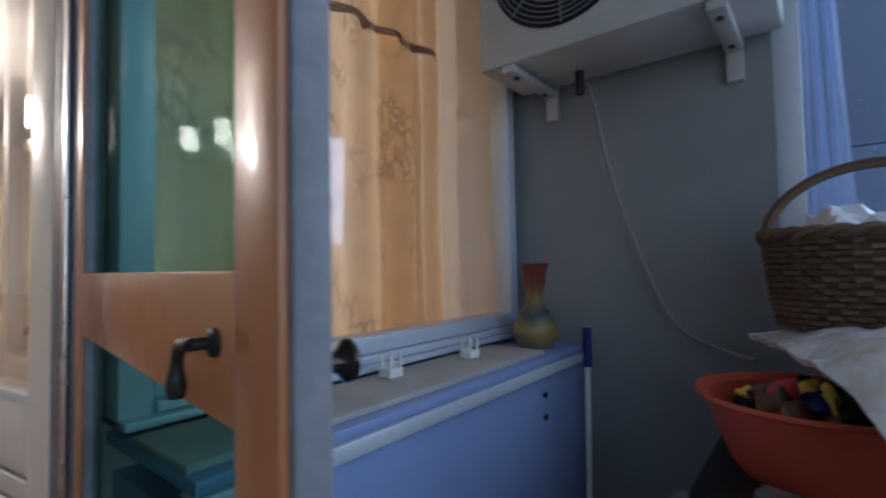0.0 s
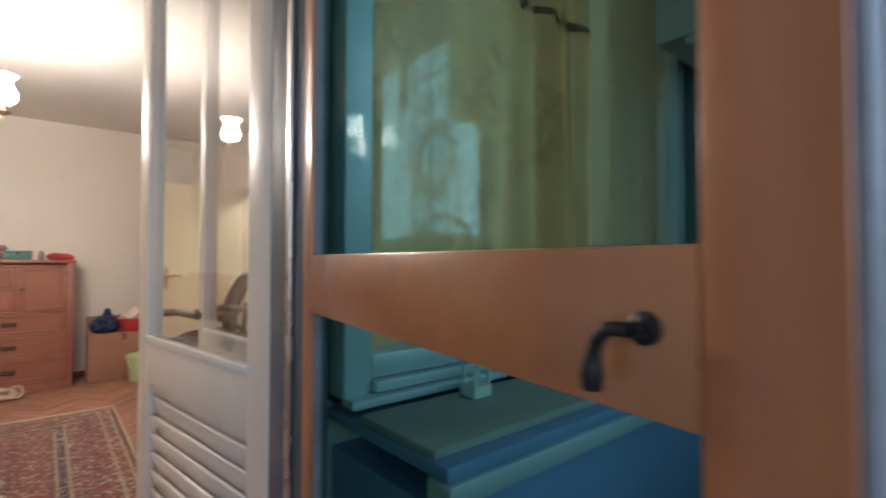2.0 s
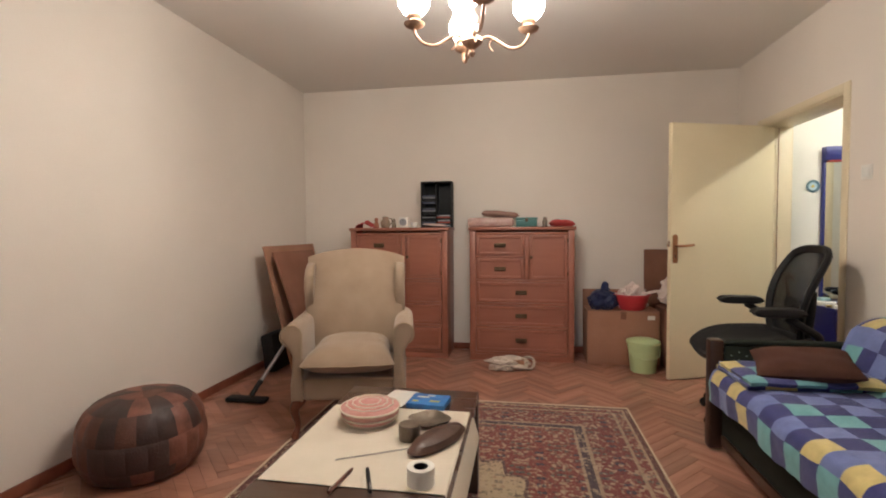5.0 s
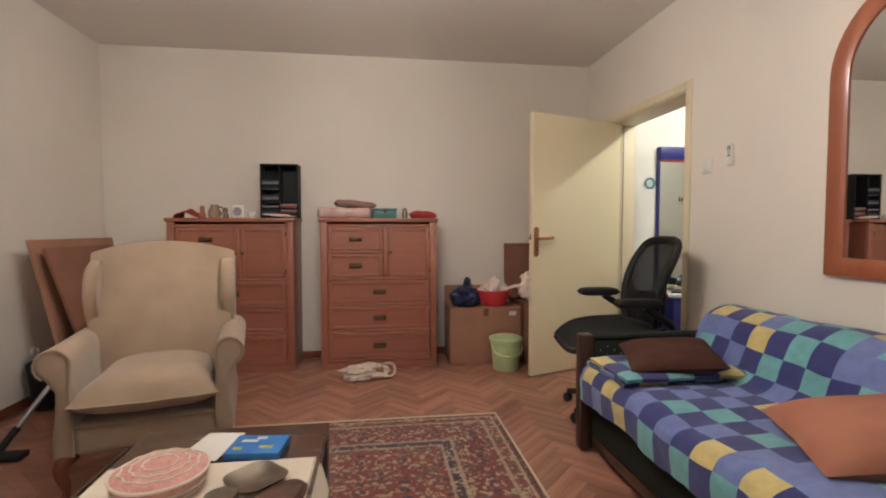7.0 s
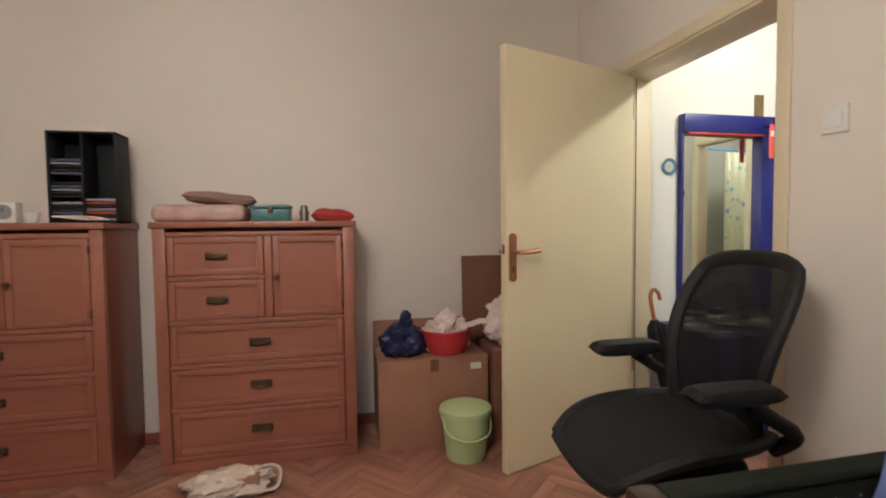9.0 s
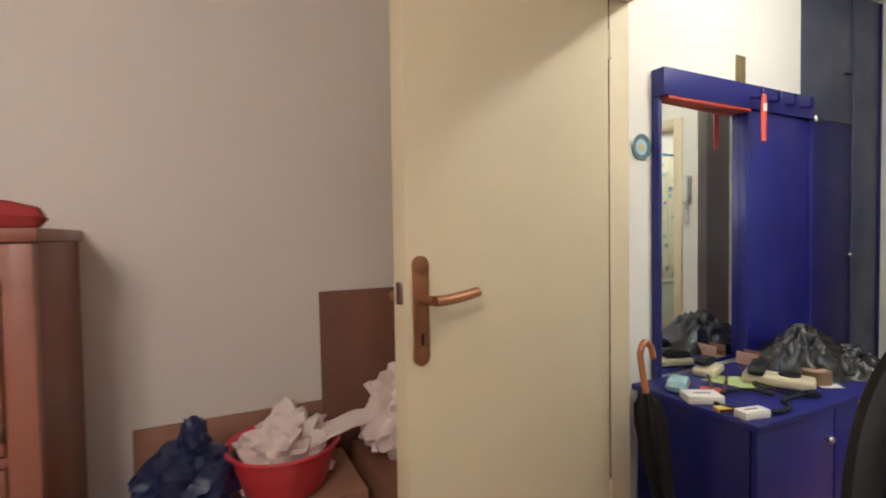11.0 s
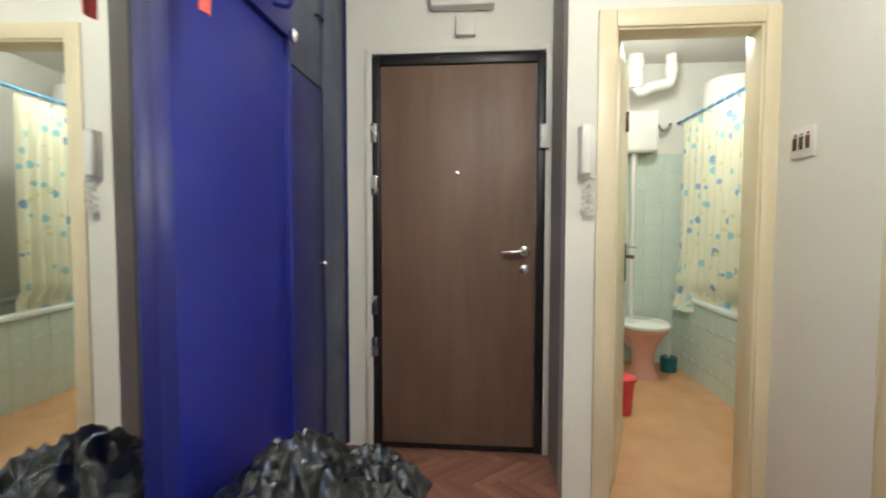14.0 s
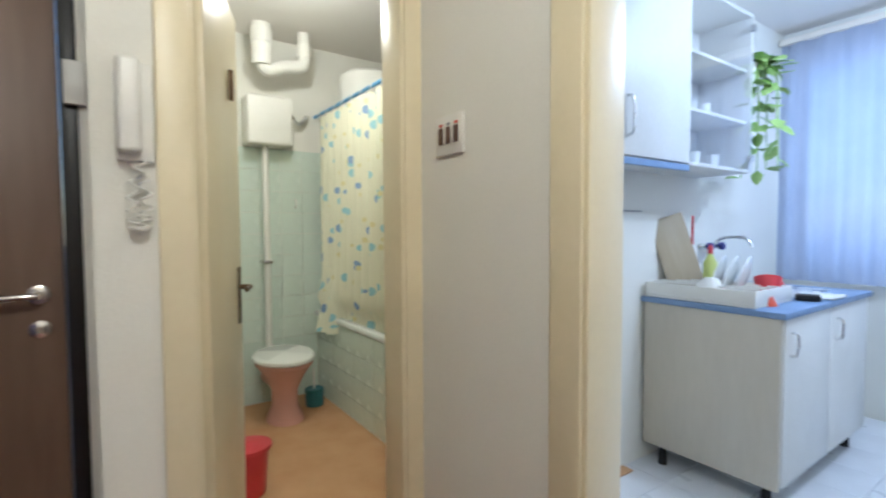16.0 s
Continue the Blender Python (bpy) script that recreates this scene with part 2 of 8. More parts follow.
FRAME_PINK = mat("beige_frame_paint", (0.75, 0.65, 0.46), (0.69, 0.60, 0.42), 0.35, 0, 3, 0.05, 50)
WHITE_PAINT = mat("old_white_paint", (0.84, 0.77, 0.68), (0.77, 0.70, 0.61), 0.35, 0, 5, 0.1, 40)
GREY_PAINT = mat("weathered_grey_paint", (0.26, 0.26, 0.28), (0.16, 0.16, 0.175), 0.55, 0, 9, 0.2, 70)
# Balcony casing tone has the shade of the door reveals mixed into it.
CASING_SHADED = mat("shaded_casing_paint", (0.13, 0.14, 0.17), (0.09, 0.10, 0.125), 0.5, 0, 8, 0.15, 60)
ORANGE_WOOD = wood("varnished_pine", (0.50, 0.20, 0.075), (0.38, 0.135, 0.05), "z", 0.25, 0.3)
ORANGE_WOOD_Y = wood("varnished_pine_level", (0.50, 0.20, 0.075), (0.38, 0.135, 0.05), "y", 0.25, 0.3)
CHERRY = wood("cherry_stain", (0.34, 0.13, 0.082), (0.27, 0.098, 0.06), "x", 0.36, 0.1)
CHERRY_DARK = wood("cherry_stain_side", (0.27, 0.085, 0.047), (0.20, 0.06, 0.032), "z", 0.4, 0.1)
MIRROR_WOOD = wood("red_brown_frame", (0.40, 0.13, 0.06), (0.30, 0.09, 0.04), "z", 0.3, 0.2)
DARK_WOOD = wood("dark_stained_wood", (0.045, 0.022, 0.014), (0.028, 0.013, 0.009), "z", 0.3, 0.2)
TABLE_WOOD = wood("dark_table_top", (0.085, 0.045, 0.028), (0.055, 0.028, 0.018), "x", 0.22, 0.3)
WALNUT = wood("walnut_laminate", (0.20, 0.125, 0.085), (0.15, 0.09, 0.06), "z", 0.42)
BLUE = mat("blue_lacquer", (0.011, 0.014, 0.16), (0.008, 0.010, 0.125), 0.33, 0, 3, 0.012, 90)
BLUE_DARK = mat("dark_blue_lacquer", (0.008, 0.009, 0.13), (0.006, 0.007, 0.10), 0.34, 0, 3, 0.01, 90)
BLUE_GREY = mat("grey_blue_paint", (0.085, 0.095, 0.15), (0.06, 0.07, 0.12), 0.4, 0, 4, 0.05, 40)
RED_EDGE = mat("red_edge_paint", (0.45, 0.05, 0.025), None, 0.4)
MIRROR = mat("mirror_silver", (0.86, 0.88, 0.86), (0.85, 0.87, 0.85), 0.015, 1.0, 3, 0.0, 30, 0.02)
BLACK_METAL = mat("black_metal", (0.012, 0.011, 0.011), (0.02, 0.018, 0.017), 0.35, 0.3, 6)
DARK_BRONZE = mat("dark_polished_bronze", (0.10, 0.085, 0.08), (0.06, 0.05, 0.045), 0.16, 1.0, 14, 0.03)
DULL_TUBE = mat("scuffed_tube_metal", (0.34, 0.33, 0.33), (0.26, 0.25, 0.25), 0.38, 0.9, 14, 0.05)
CHROME = mat("satin_chrome", (0.72, 0.71, 0.70), (0.62, 0.61, 0.60), 0.2, 1.0, 9, 0.02)
BRONZE = mat("bronze_handle", (0.42, 0.20, 0.10), (0.34, 0.15, 0.07), 0.32, 0.7, 12, 0.04)
BRASS_OLD = mat("old_brass", (0.13, 0.085, 0.045), (0.08, 0.05, 0.03), 0.4, 0.8, 20, 0.1)
FABRIC = mat("beige_upholstery", (0.36, 0.265, 0.185), (0.30, 0.215, 0.145), 0.95, 0, 7, 0.35, 330, sheen=0.3)
FABRIC_SEAM = mat("beige_piping", (0.38, 0.29, 0.19), None, 0.95, 0, 9, 0.3, 300)
CARVED = wood("carved_leg", (0.14, 0.04, 0.018), (0.09, 0.025, 0.012), "z", 0.25, 0.3)
WHITE_PLASTIC = mat("white_plastic", (0.78, 0.76, 0.71), (0.73, 0.71, 0.65), 0.35, 0, 6, 0.03)
BLACK_PLASTIC = mat("black_plastic", (0.009, 0.009, 0.0095), (0.016, 0.016, 0.017), 0.5, 0, 9, 0.08)
MESH_BLACK = mat("black_chair_mesh", (0.010, 0.010, 0.011), (0.018, 0.018, 0.019), 0.7, 0, 30, 0.4, 420)
CARDBOARD = mat("brown_cardboard", (0.36, 0.185, 0.115), (0.30, 0.15, 0.09), 0.8, 0, 5, 0.1, 110)
CARDBOARD_DARK = mat("dark_hardboard", (0.22, 0.095, 0.055), (0.17, 0.07, 0.04), 0.7, 0, 5, 0.1, 110)
RED_PLASTIC = mat("red_plastic", (0.62, 0.045, 0.06), (0.52, 0.035, 0.045), 0.32, 0, 5, 0.03)
ORANGE_PLASTIC = mat("orange_red_plastic", (0.66, 0.10, 0.05), (0.56, 0.075, 0.035), 0.38, 0, 5, 0.05)
MINT_PLASTIC = mat("mint_plastic", (0.55, 0.68, 0.36), (0.48, 0.61, 0.30), 0.4, 0, 5, 0.03)
TILE_MINT = mat("mint_wall_tile", (0.67, 0.75, 0.67), (0.61, 0.69, 0.61), 0.18, 0, 4, 0.02)
GROUT = mat("grout", (0.55, 0.58, 0.50), (0.46, 0.48, 0.41), 0.9)
LINO = mat("tan_linoleum", (0.58, 0.34, 0.17), (0.50, 0.28, 0.13), 0.45, 0, 5, 0.05, 150)
CERAMIC = mat("white_ceramic", (0.82, 0.82, 0.78), (0.79, 0.79, 0.75), 0.12, 0, 3, 0.0)
PINK_CERAMIC = mat("pink_ceramic", (0.68, 0.37, 0.30), (0.62, 0.33, 0.27), 0.15, 0, 3, 0.0)
TILE_WHITE = mat("white_floor_tile", (0.74, 0.75, 0.76), (0.66, 0.67, 0.68), 0.25, 0, 4, 0.02)
KITCHEN_WHITE = mat("white_kitchen_front", (0.74, 0.73, 0.70), (0.66, 0.65, 0.61), 0.4, 0, 3, 0.05, 60)
STEEL_BLUE = mat("blue_laminate", (0.20, 0.29, 0.46), (0.16, 0.24, 0.40), 0.3, 0, 5, 0.03)
ALU = mat("painted_aluminium", (0.62, 0.65, 0.70), (0.54, 0.57, 0.62), 0.35, 0.2, 5, 0.03)
STONE_SILL = mat("worn_stone_sill", (0.46, 0.43, 0.40), (0.34, 0.31, 0.29), 0.7, 0, 9, 0.2, 140)
PANEL_BLUE = mat("pale_blue_panel", (0.27, 0.34, 0.57), (0.23, 0.30, 0.51), 0.4, 0, 3, 0.04)
GLASS = glass("window_glass")
DUSTY_GLASS = glass("dusty_glass", (0.93, 0.95, 0.99), 0.12, 0.35, 0.02)
GLASS_GREEN = glass("green_tinted_glass", (0.46, 0.63, 0.58), 0.0, 0.03, 0.0)
LACE = cloth_through("lace_curtain", (0.94, 0.78, 0.58), (0.86, 0.69, 0.49), 0.9, 0.0, 14)
SHEER = cloth_through("white_sheer", (0.54, 0.58, 0.70), (0.46, 0.50, 0.63), 0.6, 0.14, 3)
PLASTIC_SHEET = cloth_through("blue_plastic_sheet", (0.62, 0.70, 0.86), (0.54, 0.62, 0.80), 0.6, 0.0, 4)
SHADE = glow("lit_glass_shade", (1.0, 0.86, 0.68), SHADE_GLOW)
BRASS_ANTIQUE = mat("aged_brass_and_white", (0.52, 0.36, 0.26), (0.36, 0.22, 0.14), 0.35, 0.5, 30, 0.1)


MESH_SEE = mat("black_see_through_mesh", (0.010, 0.010, 0.011), (0.018, 0.018, 0.019), 0.7, 0, 30, 0.4, 420, alpha=0.72)
for m_ in (BLACK_PLASTIC, MESH_BLACK, MESH_SEE):
    m_.node_tree.nodes["Principled BSDF"].inputs["Specular IOR Level"].default_value = 0.25


def fleck(m, scale, colour, low, high, amount=1.0):
    """Small irregular flecks of another colour over a finished material."""
    N, L = m.node_tree.nodes, m.node_tree.links
    b = N["Principled BSDF"]
    src = b.inputs["Base Color"].links[0].from_socket
    co, nz, rp, mx = N.new("ShaderNodeTexCoord"), N.new("ShaderNodeTexNoise"), N.new("ShaderNodeMapRange"), N.new("ShaderNodeMix")
    nz.inputs["Scale"].default_value, nz.inputs["Detail"].default_value = scale, 3.0
    L.new(co.outputs["Object"], nz.inputs["Vector"])
    L.new(nz.outputs[0], rp.inputs[0])
    rp.inputs[1].default_value, rp.inputs[2].default_value, rp.inputs[4].default_value = low, high, amount
    mx.data_type = "RGBA"
    L.new(rp.outputs[0], mx.inputs[0])
    L.new(src, mx.inputs[6])
    mx.inputs[7].default_value = (*colour, 1)
    L.new(mx.outputs[2], b.inputs["Base Color"])
    return m

# ---- large structure ----
W, L, H = 4.13, 5.0, 2.60
S0, S1 = -0.27, -0.45          # inner and outer face of the balcony wall
HX0, HX1, HY0, HY1 = 4.35, 6.86, 2.94, 4.71   # hall
HYW = 4.725                     # wall behind the coat panel

struct("floor_living_room", B((-0.15, S1, -0.12), (W, L + 0.15, -0.012)), PARQUET_BED, "dark joint bed under a parquet floor", "floor")
struct("floor_hall", B((W, 2.82, -0.12), (7.0, 5.1, -0.012)), PARQUET_BED, "dark joint bed under the hall parquet", "floor")
struct("floor_bathroom", B((6.54, 1.6, -0.1), (8.8, 3.75, 0.006)), LINO, "tan linoleum bathroom floor", "floor")
struct("floor_kitchen", B((4.25, -0.45, -0.1), (6.62, 2.82, -0.012)), GROUT, "grout bed under white kitchen tiles", "floor")
struct("floor_loggia", B((0.0, -2.4, -0.12), (4.3, S1, -0.02)), GROUT, "grey concrete loggia floor", "floor")
struct("ceiling_living_room", B((-0.15, S1, H), (W + 0.12, L + 0.15, H + 0.12)), CEIL, "cream painted ceiling", "ceiling")
struct("ceiling_hall", B((W + 0.12, 2.82, H), (7.0, 5.1, H + 0.12)), CEIL, "cream painted hall ceiling", "ceiling")
struct("ceiling_bathroom", B((6.5, 1.6, 2.56), (8.8, 3.75, 2.7)), CEIL, "white bathroom ceiling", "ceiling")
struct("ceiling_kitchen", B((4.25, -0.45, H), (6.65, 2.82, H + 0.12)), CEIL, "white kitchen ceiling", "ceiling")
struct("ceiling_loggia", B((0.0, -2.4, 2.75), (4.3, S1, 2.9)), PLASTER_HALL, "white loggia ceiling", "ceiling")

struct("wall_west", B((-0.15, S1, -0.12), (0, L, H)), PLASTER, "cream plaster wall", "wall")
struct("wall_north", B((-0.15, L, -0.12), (W + 0.12, L + 0.15, H)), PLASTER, "cream plaster wall", "wall")
DY0, DY1, DZ = 3.56, 4.59, 2.00    # room door opening
bm = bmesh.new()
box(bm, (W, S0, -0.012), (W + 0.22, DY0, H))
box(bm, (W, DY1, -0.012), (W + 0.22, L, H))
box(bm, (W, DY0, DZ), (W + 0.22, DY1, H))
struct("wall_east", bm, PLASTER, "cream plaster wall with a doorway", "wall")
BX0, BX1, BZ = 2.06, 2.79, 2.33   # balcony door opening
WX0, WX1, WZ0, WZ1 = 2.815, 4.02, 0.98, 2.33
bm = bmesh.new()
box(bm, (0, S1, -0.012), (BX0, S0, H))
box(bm, (BX0, S1, BZ), (BX1, S0, H))
box(bm, (BX1, S1, -0.012), (WX0, S0, H))
box(bm, (WX0, S1, -0.012), (WX1, S0, WZ0))
box(bm, (WX0, S1, WZ1), (WX1, S0, H))
box(bm, (WX1, S1, -0.012), (4.25, S0, H))
struct("wall_south", bm, PLASTER, "plaster wall with the balcony door and window", "wall")
struct("threshold_bathroom", B((6.425, 2.985, -0.012), (6.56, 3.585, 0.010), 0.003), LINO, "tan linoleum over the bathroom threshold", "threshold")
struct("threshold", B((BX0, S1, -0.012), (BX1, S0 + 0.02, 0.02), 0.004), DARK_WOOD, "worn dark door threshold", "threshold")

# hall walls
struct("wall_hall_north", B((W + 0.22, HYW, -0.012), (5.735, 5.1, H)), PLASTER_HALL, "white hall wall", "wall")
struct("wall_closet_back", B((5.735, 4.86, -0.012), (7.0, 5.1, H)), PLASTER_HALL, "white wall behind the closet", "wall")
bm = bmesh.new()
box(bm, (6.86, 3.64, -0.012), (7.0, 3.80, H))
box(bm, (6.86, 4.69, -0.012), (7.0, 4.86, H))
box(bm, (6.86, 3.80, 2.07), (7.0, 4.69, H))
struct("wall_entrance", bm, PLASTER_HALL, "white wall round the entrance door", "wall")
bm = bmesh.new()
box(bm, (6.42, 3.585, -0.012), (6.54, 3.766, H))
box(bm, (6.42, 2.985, 2.01), (6.54, 3.585, H))
box(bm, (6.42, 2.82, -0.012), (6.54, 2.985, H))
struct("wall_hall_east", bm, PLASTER_HALL, "white hall wall with the bathroom doorway", "wall")
# Greyer than the white wall faces beside it.
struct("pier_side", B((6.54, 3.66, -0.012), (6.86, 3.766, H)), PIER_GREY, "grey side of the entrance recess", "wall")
KX0, KX1 = 4.96, 5.80
bm = bmesh.new()
box(bm, (5.80, 2.82, -0.012), (6.42, HY0, H))
box(bm, (KX0, 2.82, 2.03), (KX1, HY0, H))
box(bm, (4.25, 2.82, -0.012), (KX0, HY0, H))
struct("wall_hall_south", bm, PLASTER_HALL, "white hall wall with the kitchen doorway", "wall")

# bathroom shell
struct("wall_bathroom_east", B((8.62, 1.6, 0), (8.8, 3.75, 2.56)), PLASTER_HALL, "white bathroom wall", "wall")
struct("wall_bathroom_north", B((6.54, 3.60, 0), (8.62, 3.66, 2.56)), PLASTER_HALL, "white bathroom wall", "wall")
struct("wall_bathroom_south", B((6.7, 1.6, 0), (8.62, 1.72, 2.56)), PLASTER_HALL, "white bathroom wall", "wall")
struct("wall_kitchen_east", B((6.60, -0.45, -0.012), (6.70, 2.82, H)), PLASTER_HALL, "white kitchen wall", "wall")
KWX0, KWX1 = 4.7, 6.55
bm = bmesh.new()
box(bm, (4.25, -0.45, -0.012), (KWX0, -0.27, H))
box(bm, (KWX1, -0.45, -0.012), (6.60, -0.27, H))
box(bm, (KWX0, -0.45, -0.012), (KWX1, -0.27, 0.85))
box(bm, (KWX0, -0.45, 2.4), (KWX1, -0.27, H))
struct("wall_kitchen_south", bm, PLASTER_HALL, "white wall under the kitchen window", "wall")

# loggia shell
struct("wall_loggia_end", B((4.05, -1.27, -0.02), (4.3, S1, 2.75)), LOGGIA_GREY, "dark grey plastered loggia end wall", "wall")
bm = bmesh.new()
box(bm, (4.05, -2.4, -0.02), (4.3, -1.27, 1.12))
box(bm, (4.05, -2.4, 2.69), (4.3, -1.27, 2.75))
struct("parapet_end", bm, LOGGIA_GREY, "grey parapet at the loggia end", "wall")
bm = bmesh.new()
box(bm, (-0.1, -2.4, -0.02), (4.05, -2.28, 0.95))
box(bm, (-0.1, -2.4, 2.69), (4.05, -2.28, 2.75))
for x in (-0.1, 1.1, 2.9, 3.95):
    box(bm, (x, -2.4, 0.95), (x + 0.1, -2.28, 2.69))
struct("parapet_loggia", bm, PLASTER_HALL, "white loggia parapet with posts", "wall")
struct("wall_loggia_west", B((-0.25, -2.4, -0.02), (-0.0, S1, 2.75)), PLASTER_GREY, "grey loggia side wall", "wall")

# skirting boards
SKIRT = CHERRY_DARK
for lo, hi in (((0, 0.0, 0), (0.014, L, 0.06)), ((0.014, L - 0.014, 0), (W, L, 0.06)), ((W - 0.014, S0, 0), (W, DY0 - 0.06, 0.06)), ((W - 0.014, DY1 + 0.06, 0), (W, L - 0.014, 0.06))):
    struct("baseboard", B(lo, hi, 0.003), SKIRT, "brown wooden skirting board", "baseboard")


def door_frame(name, axis, at, lo, hi, top, t0, t1, w, material, label):
    """A casing round an opening that runs along 'axis' in the wall plane at .. t0 to t1 is the depth."""
    bm = bmesh.new()
    def bx(a0, a1, z0, z1, p0, p1):
        if axis == "y":
            box(bm, (p0, a0, z0), (p1, a1, z1), 0.006)
        else:
            box(bm, (a0, p0, z0), (a1, p1, z1), 0.006)
    for s0, s1 in ((t0 - 0.012, t0 + 0.0), (t1, t1 + 0.012)):
        bx(lo - w, lo + 0.012, 0, top + w, s0, s1)
        bx(hi - 0.012, hi + w, 0, top + w, s0, s1)
        bx(lo + 0.012, hi - 0.012, top - 0.012, top + w, s0, s1)
    bx(lo, lo + 0.022, 0, top, t0, t1)
    bx(hi - 0.022, hi, 0, top, t0, t1)
    bx(lo + 0.022, hi - 0.022, top - 0.022, top, t0, t1)
    return struct(name, bm, material, label, "door frame")


door_frame("door_frame_1", "y", W, DY0, DY1, DZ, W, W + 0.22, 0.045, FRAME_PINK, "beige painted room door frame")
struct("door_stop", B((W + 0.117, DY1 - 0.027, 0), (W + 0.122, DY1 - 0.0225, DZ - 0.023), 0.001), mat("brown_seal", (0.36, 0.22, 0.15), (0.30, 0.18, 0.12), 0.7), "thin brown sealing strip in the room door frame", "trim")
door_frame("door_frame_2", "y", 6.42, 2.985, 3.585, 2.01, 6.42, 6.54, 0.06, FRAME_CREAM, "cream painted bathroom door frame")
door_frame("door_frame_3", "x", HY0, KX0, KX1, 2.03, 2.82, HY0, 0.075, FRAME_CREAM, "cream gloss kitchen door frame")

# ---- doors and windows ----
# living room door leaf, open into the room
dx, dy = 3.306 - 4.185, 4.237 - 4.555
leaf = thing("door_1", pose(4.185, 4.555, 0, 0, 0, math.degrees(math.atan2(dy, dx))), "open cream painted flush door, hinged on the room doorway", "door", kind="structure")
LW = 0.905
HX = LW + 0.016
part("door_leaf", B((0, -0.0, 0.01), (LW, 0.04, 1.985), 0.003), DOOR_CREAM, leaf)
for side in (0.04, 0.0):
    s = 1 if side > 0 else -1
    bm = bmesh.new()
    y0_, y1_ = min(side, side + s * 0.008), max(side, side + s * 0.008)
    box(bm, (HX - 0.071, y0_, 0.935), (HX - 0.029, y1_, 1.115), 0.0035)
    for zc in (0.935, 1.115):
        lathe([(0, 0), (0.021, 0), (0.021, 0.0072), (0.018, 0.0082), (0, 0.0082)], 20, bm, pose(HX - 0.05, side, zc, -90 * s, 0, 0))
    bmesh.ops.recalc_face_normals(bm, faces=bm.faces[:])
    plate = part("handle_plate", bm, BRONZE, leaf, "bronze long handle plate")
    bm = tube([(HX - 0.050, side + s * 0.004, 1.048), (HX - 0.050, side + s * 0.045, 1.048)], 0.010, 12)
    tube(curve([(HX - 0.050, side + s * 0.045, 1.048), (HX - 0.076, side + s * 0.05, 1.048), (HX - 0.126, side + s * 0.05, 1.050), (HX - 0.176, side + s * 0.048, 1.055)], 10), 0.0095, 10, bm, flat=1.2)
    part("lever", bm, BRONZE, leaf, "bronze door lever")
    part("keyhole", B((HX - 0.054, min(side, side + s * 0.0095), 0.955), (HX - 0.046, max(side, side + s * 0.0095), 0.98), 0.002), BLACK_METAL, leaf)
part("latch", B((LW - 0.002, 0.010, 1.04), (LW + 0.003, 0.030, 1.085), 0.001), CHROME, leaf, "steel lock face")
for z in (0.25, 1.75):
    part("hinge", lathe([(0.008, z), (0.008, z + 0.09)], 10, m=pose(-0.006, 0.04, 0)), FRAME_CREAM, leaf)

# entrance door
ent = thing("door_2", pose(6.86, 3.81, 0), "closed walnut laminate security door with a black steel frame", "door", kind="structure")
part("door_leaf", B((-0.012, 0.035, 0.03), (0.04, 0.835, 2.01), 0.003), WALNUT, ent)
bm = bmesh.new()
for lo, hi in (((-0.02, -0.01, 0.0), (0.06, 0.03, 2.06)), ((-0.02, 0.84, 0.0), (0.06, 0.88, 2.06)), ((-0.02, 0.03, 2.015), (0.06, 0.84, 2.06)), ((-0.01, 0.03, 0.0), (0.06, 0.84, 0.025))):
    box(bm, lo, hi, 0.004)
part("door_frame", bm, BLACK_METAL, ent, "black steel door frame")
bm = tube([(-0.012, 0.09, 1.06), (-0.055, 0.09, 1.06)], 0.011, 12)
tube(curve([(-0.055, 0.09, 1.06), (-0.06, 0.12, 1.06), (-0.058, 0.17, 1.058), (-0.052, 0.205, 1.054)], 8), 0.009, 10, bm)
lathe([(0.026, 0), (0.026, 0.008), (0.022, 0.01)], 20, bm, pose(-0.012, 0.09, 1.06, 0, -90, 0))
part("door_handle", bm, CHROME, ent, "satin chrome lever handle")
part("lock_cylinder", lathe([(0.024, 0), (0.024, 0.008), (0.01, 0.012), (0.009, 0.02)], 20, m=pose(-0.012, 0.09, 0.965, 0, -90, 0)), CHROME, ent)
part("peephole", lathe([(0.013, 0), (0.013, 0.004), (0.008, 0.006)], 16, m=pose(-0.012, 0.437, 1.46, 0, -90, 0)), CHROME, ent, "chrome door viewer")
part("alarm_contact", B((-0.045, -0.03, 1.58), (-0.02, 0.02, 1.70), 0.004), WHITE_PLASTIC, ent, "white plastic contact")
for z in (0.5, 0.72, 1.35, 1.62):
    part("hinge", B((-0.03, 0.855, z), (-0.018, 0.885, z + 0.1), 0.003), CHROME, ent)
bm = bmesh.new()
box(bm, (6.84, 3.768, -0.005), (6.862, 3.80, 2.10), 0.004)
box(bm, (6.84, 4.69, -0.005), (6.862, 4.725, 2.10), 0.004)
box(bm, (6.84, 3.80, 2.07), (6.862, 4.69, 2.10), 0.004)
struct("trim_entrance", bm, PLASTER_HALL, "white plaster edge round the entrance door", "trim")

# bathroom door leaf, open inwards
bl = thing("door_3", pose(6.53, 3.56, 0, 0, 0, -20), "open cream bathroom door with an old brass handle", "door", kind="structure")
part("door_leaf", B((0, -0.035, 0.015), (0.535, 0.0, 1.985), 0.003), FRAME_CREAM, bl)
bm = tube([(0.47, -0.035, 1.03), (0.47, -0.075, 1.03)], 0.009, 10)
tube([(0.47, -0.075, 1.03), (0.37, -0.075, 1.03)], 0.008, 10, bm)
tube([(0.47, 0.0, 1.03), (0.47, 0.04, 1.03), (0.39, 0.042, 1.03)], 0.008, 10, bm)
part("door_handle", bm, BRASS_OLD, bl, "old brass lever")
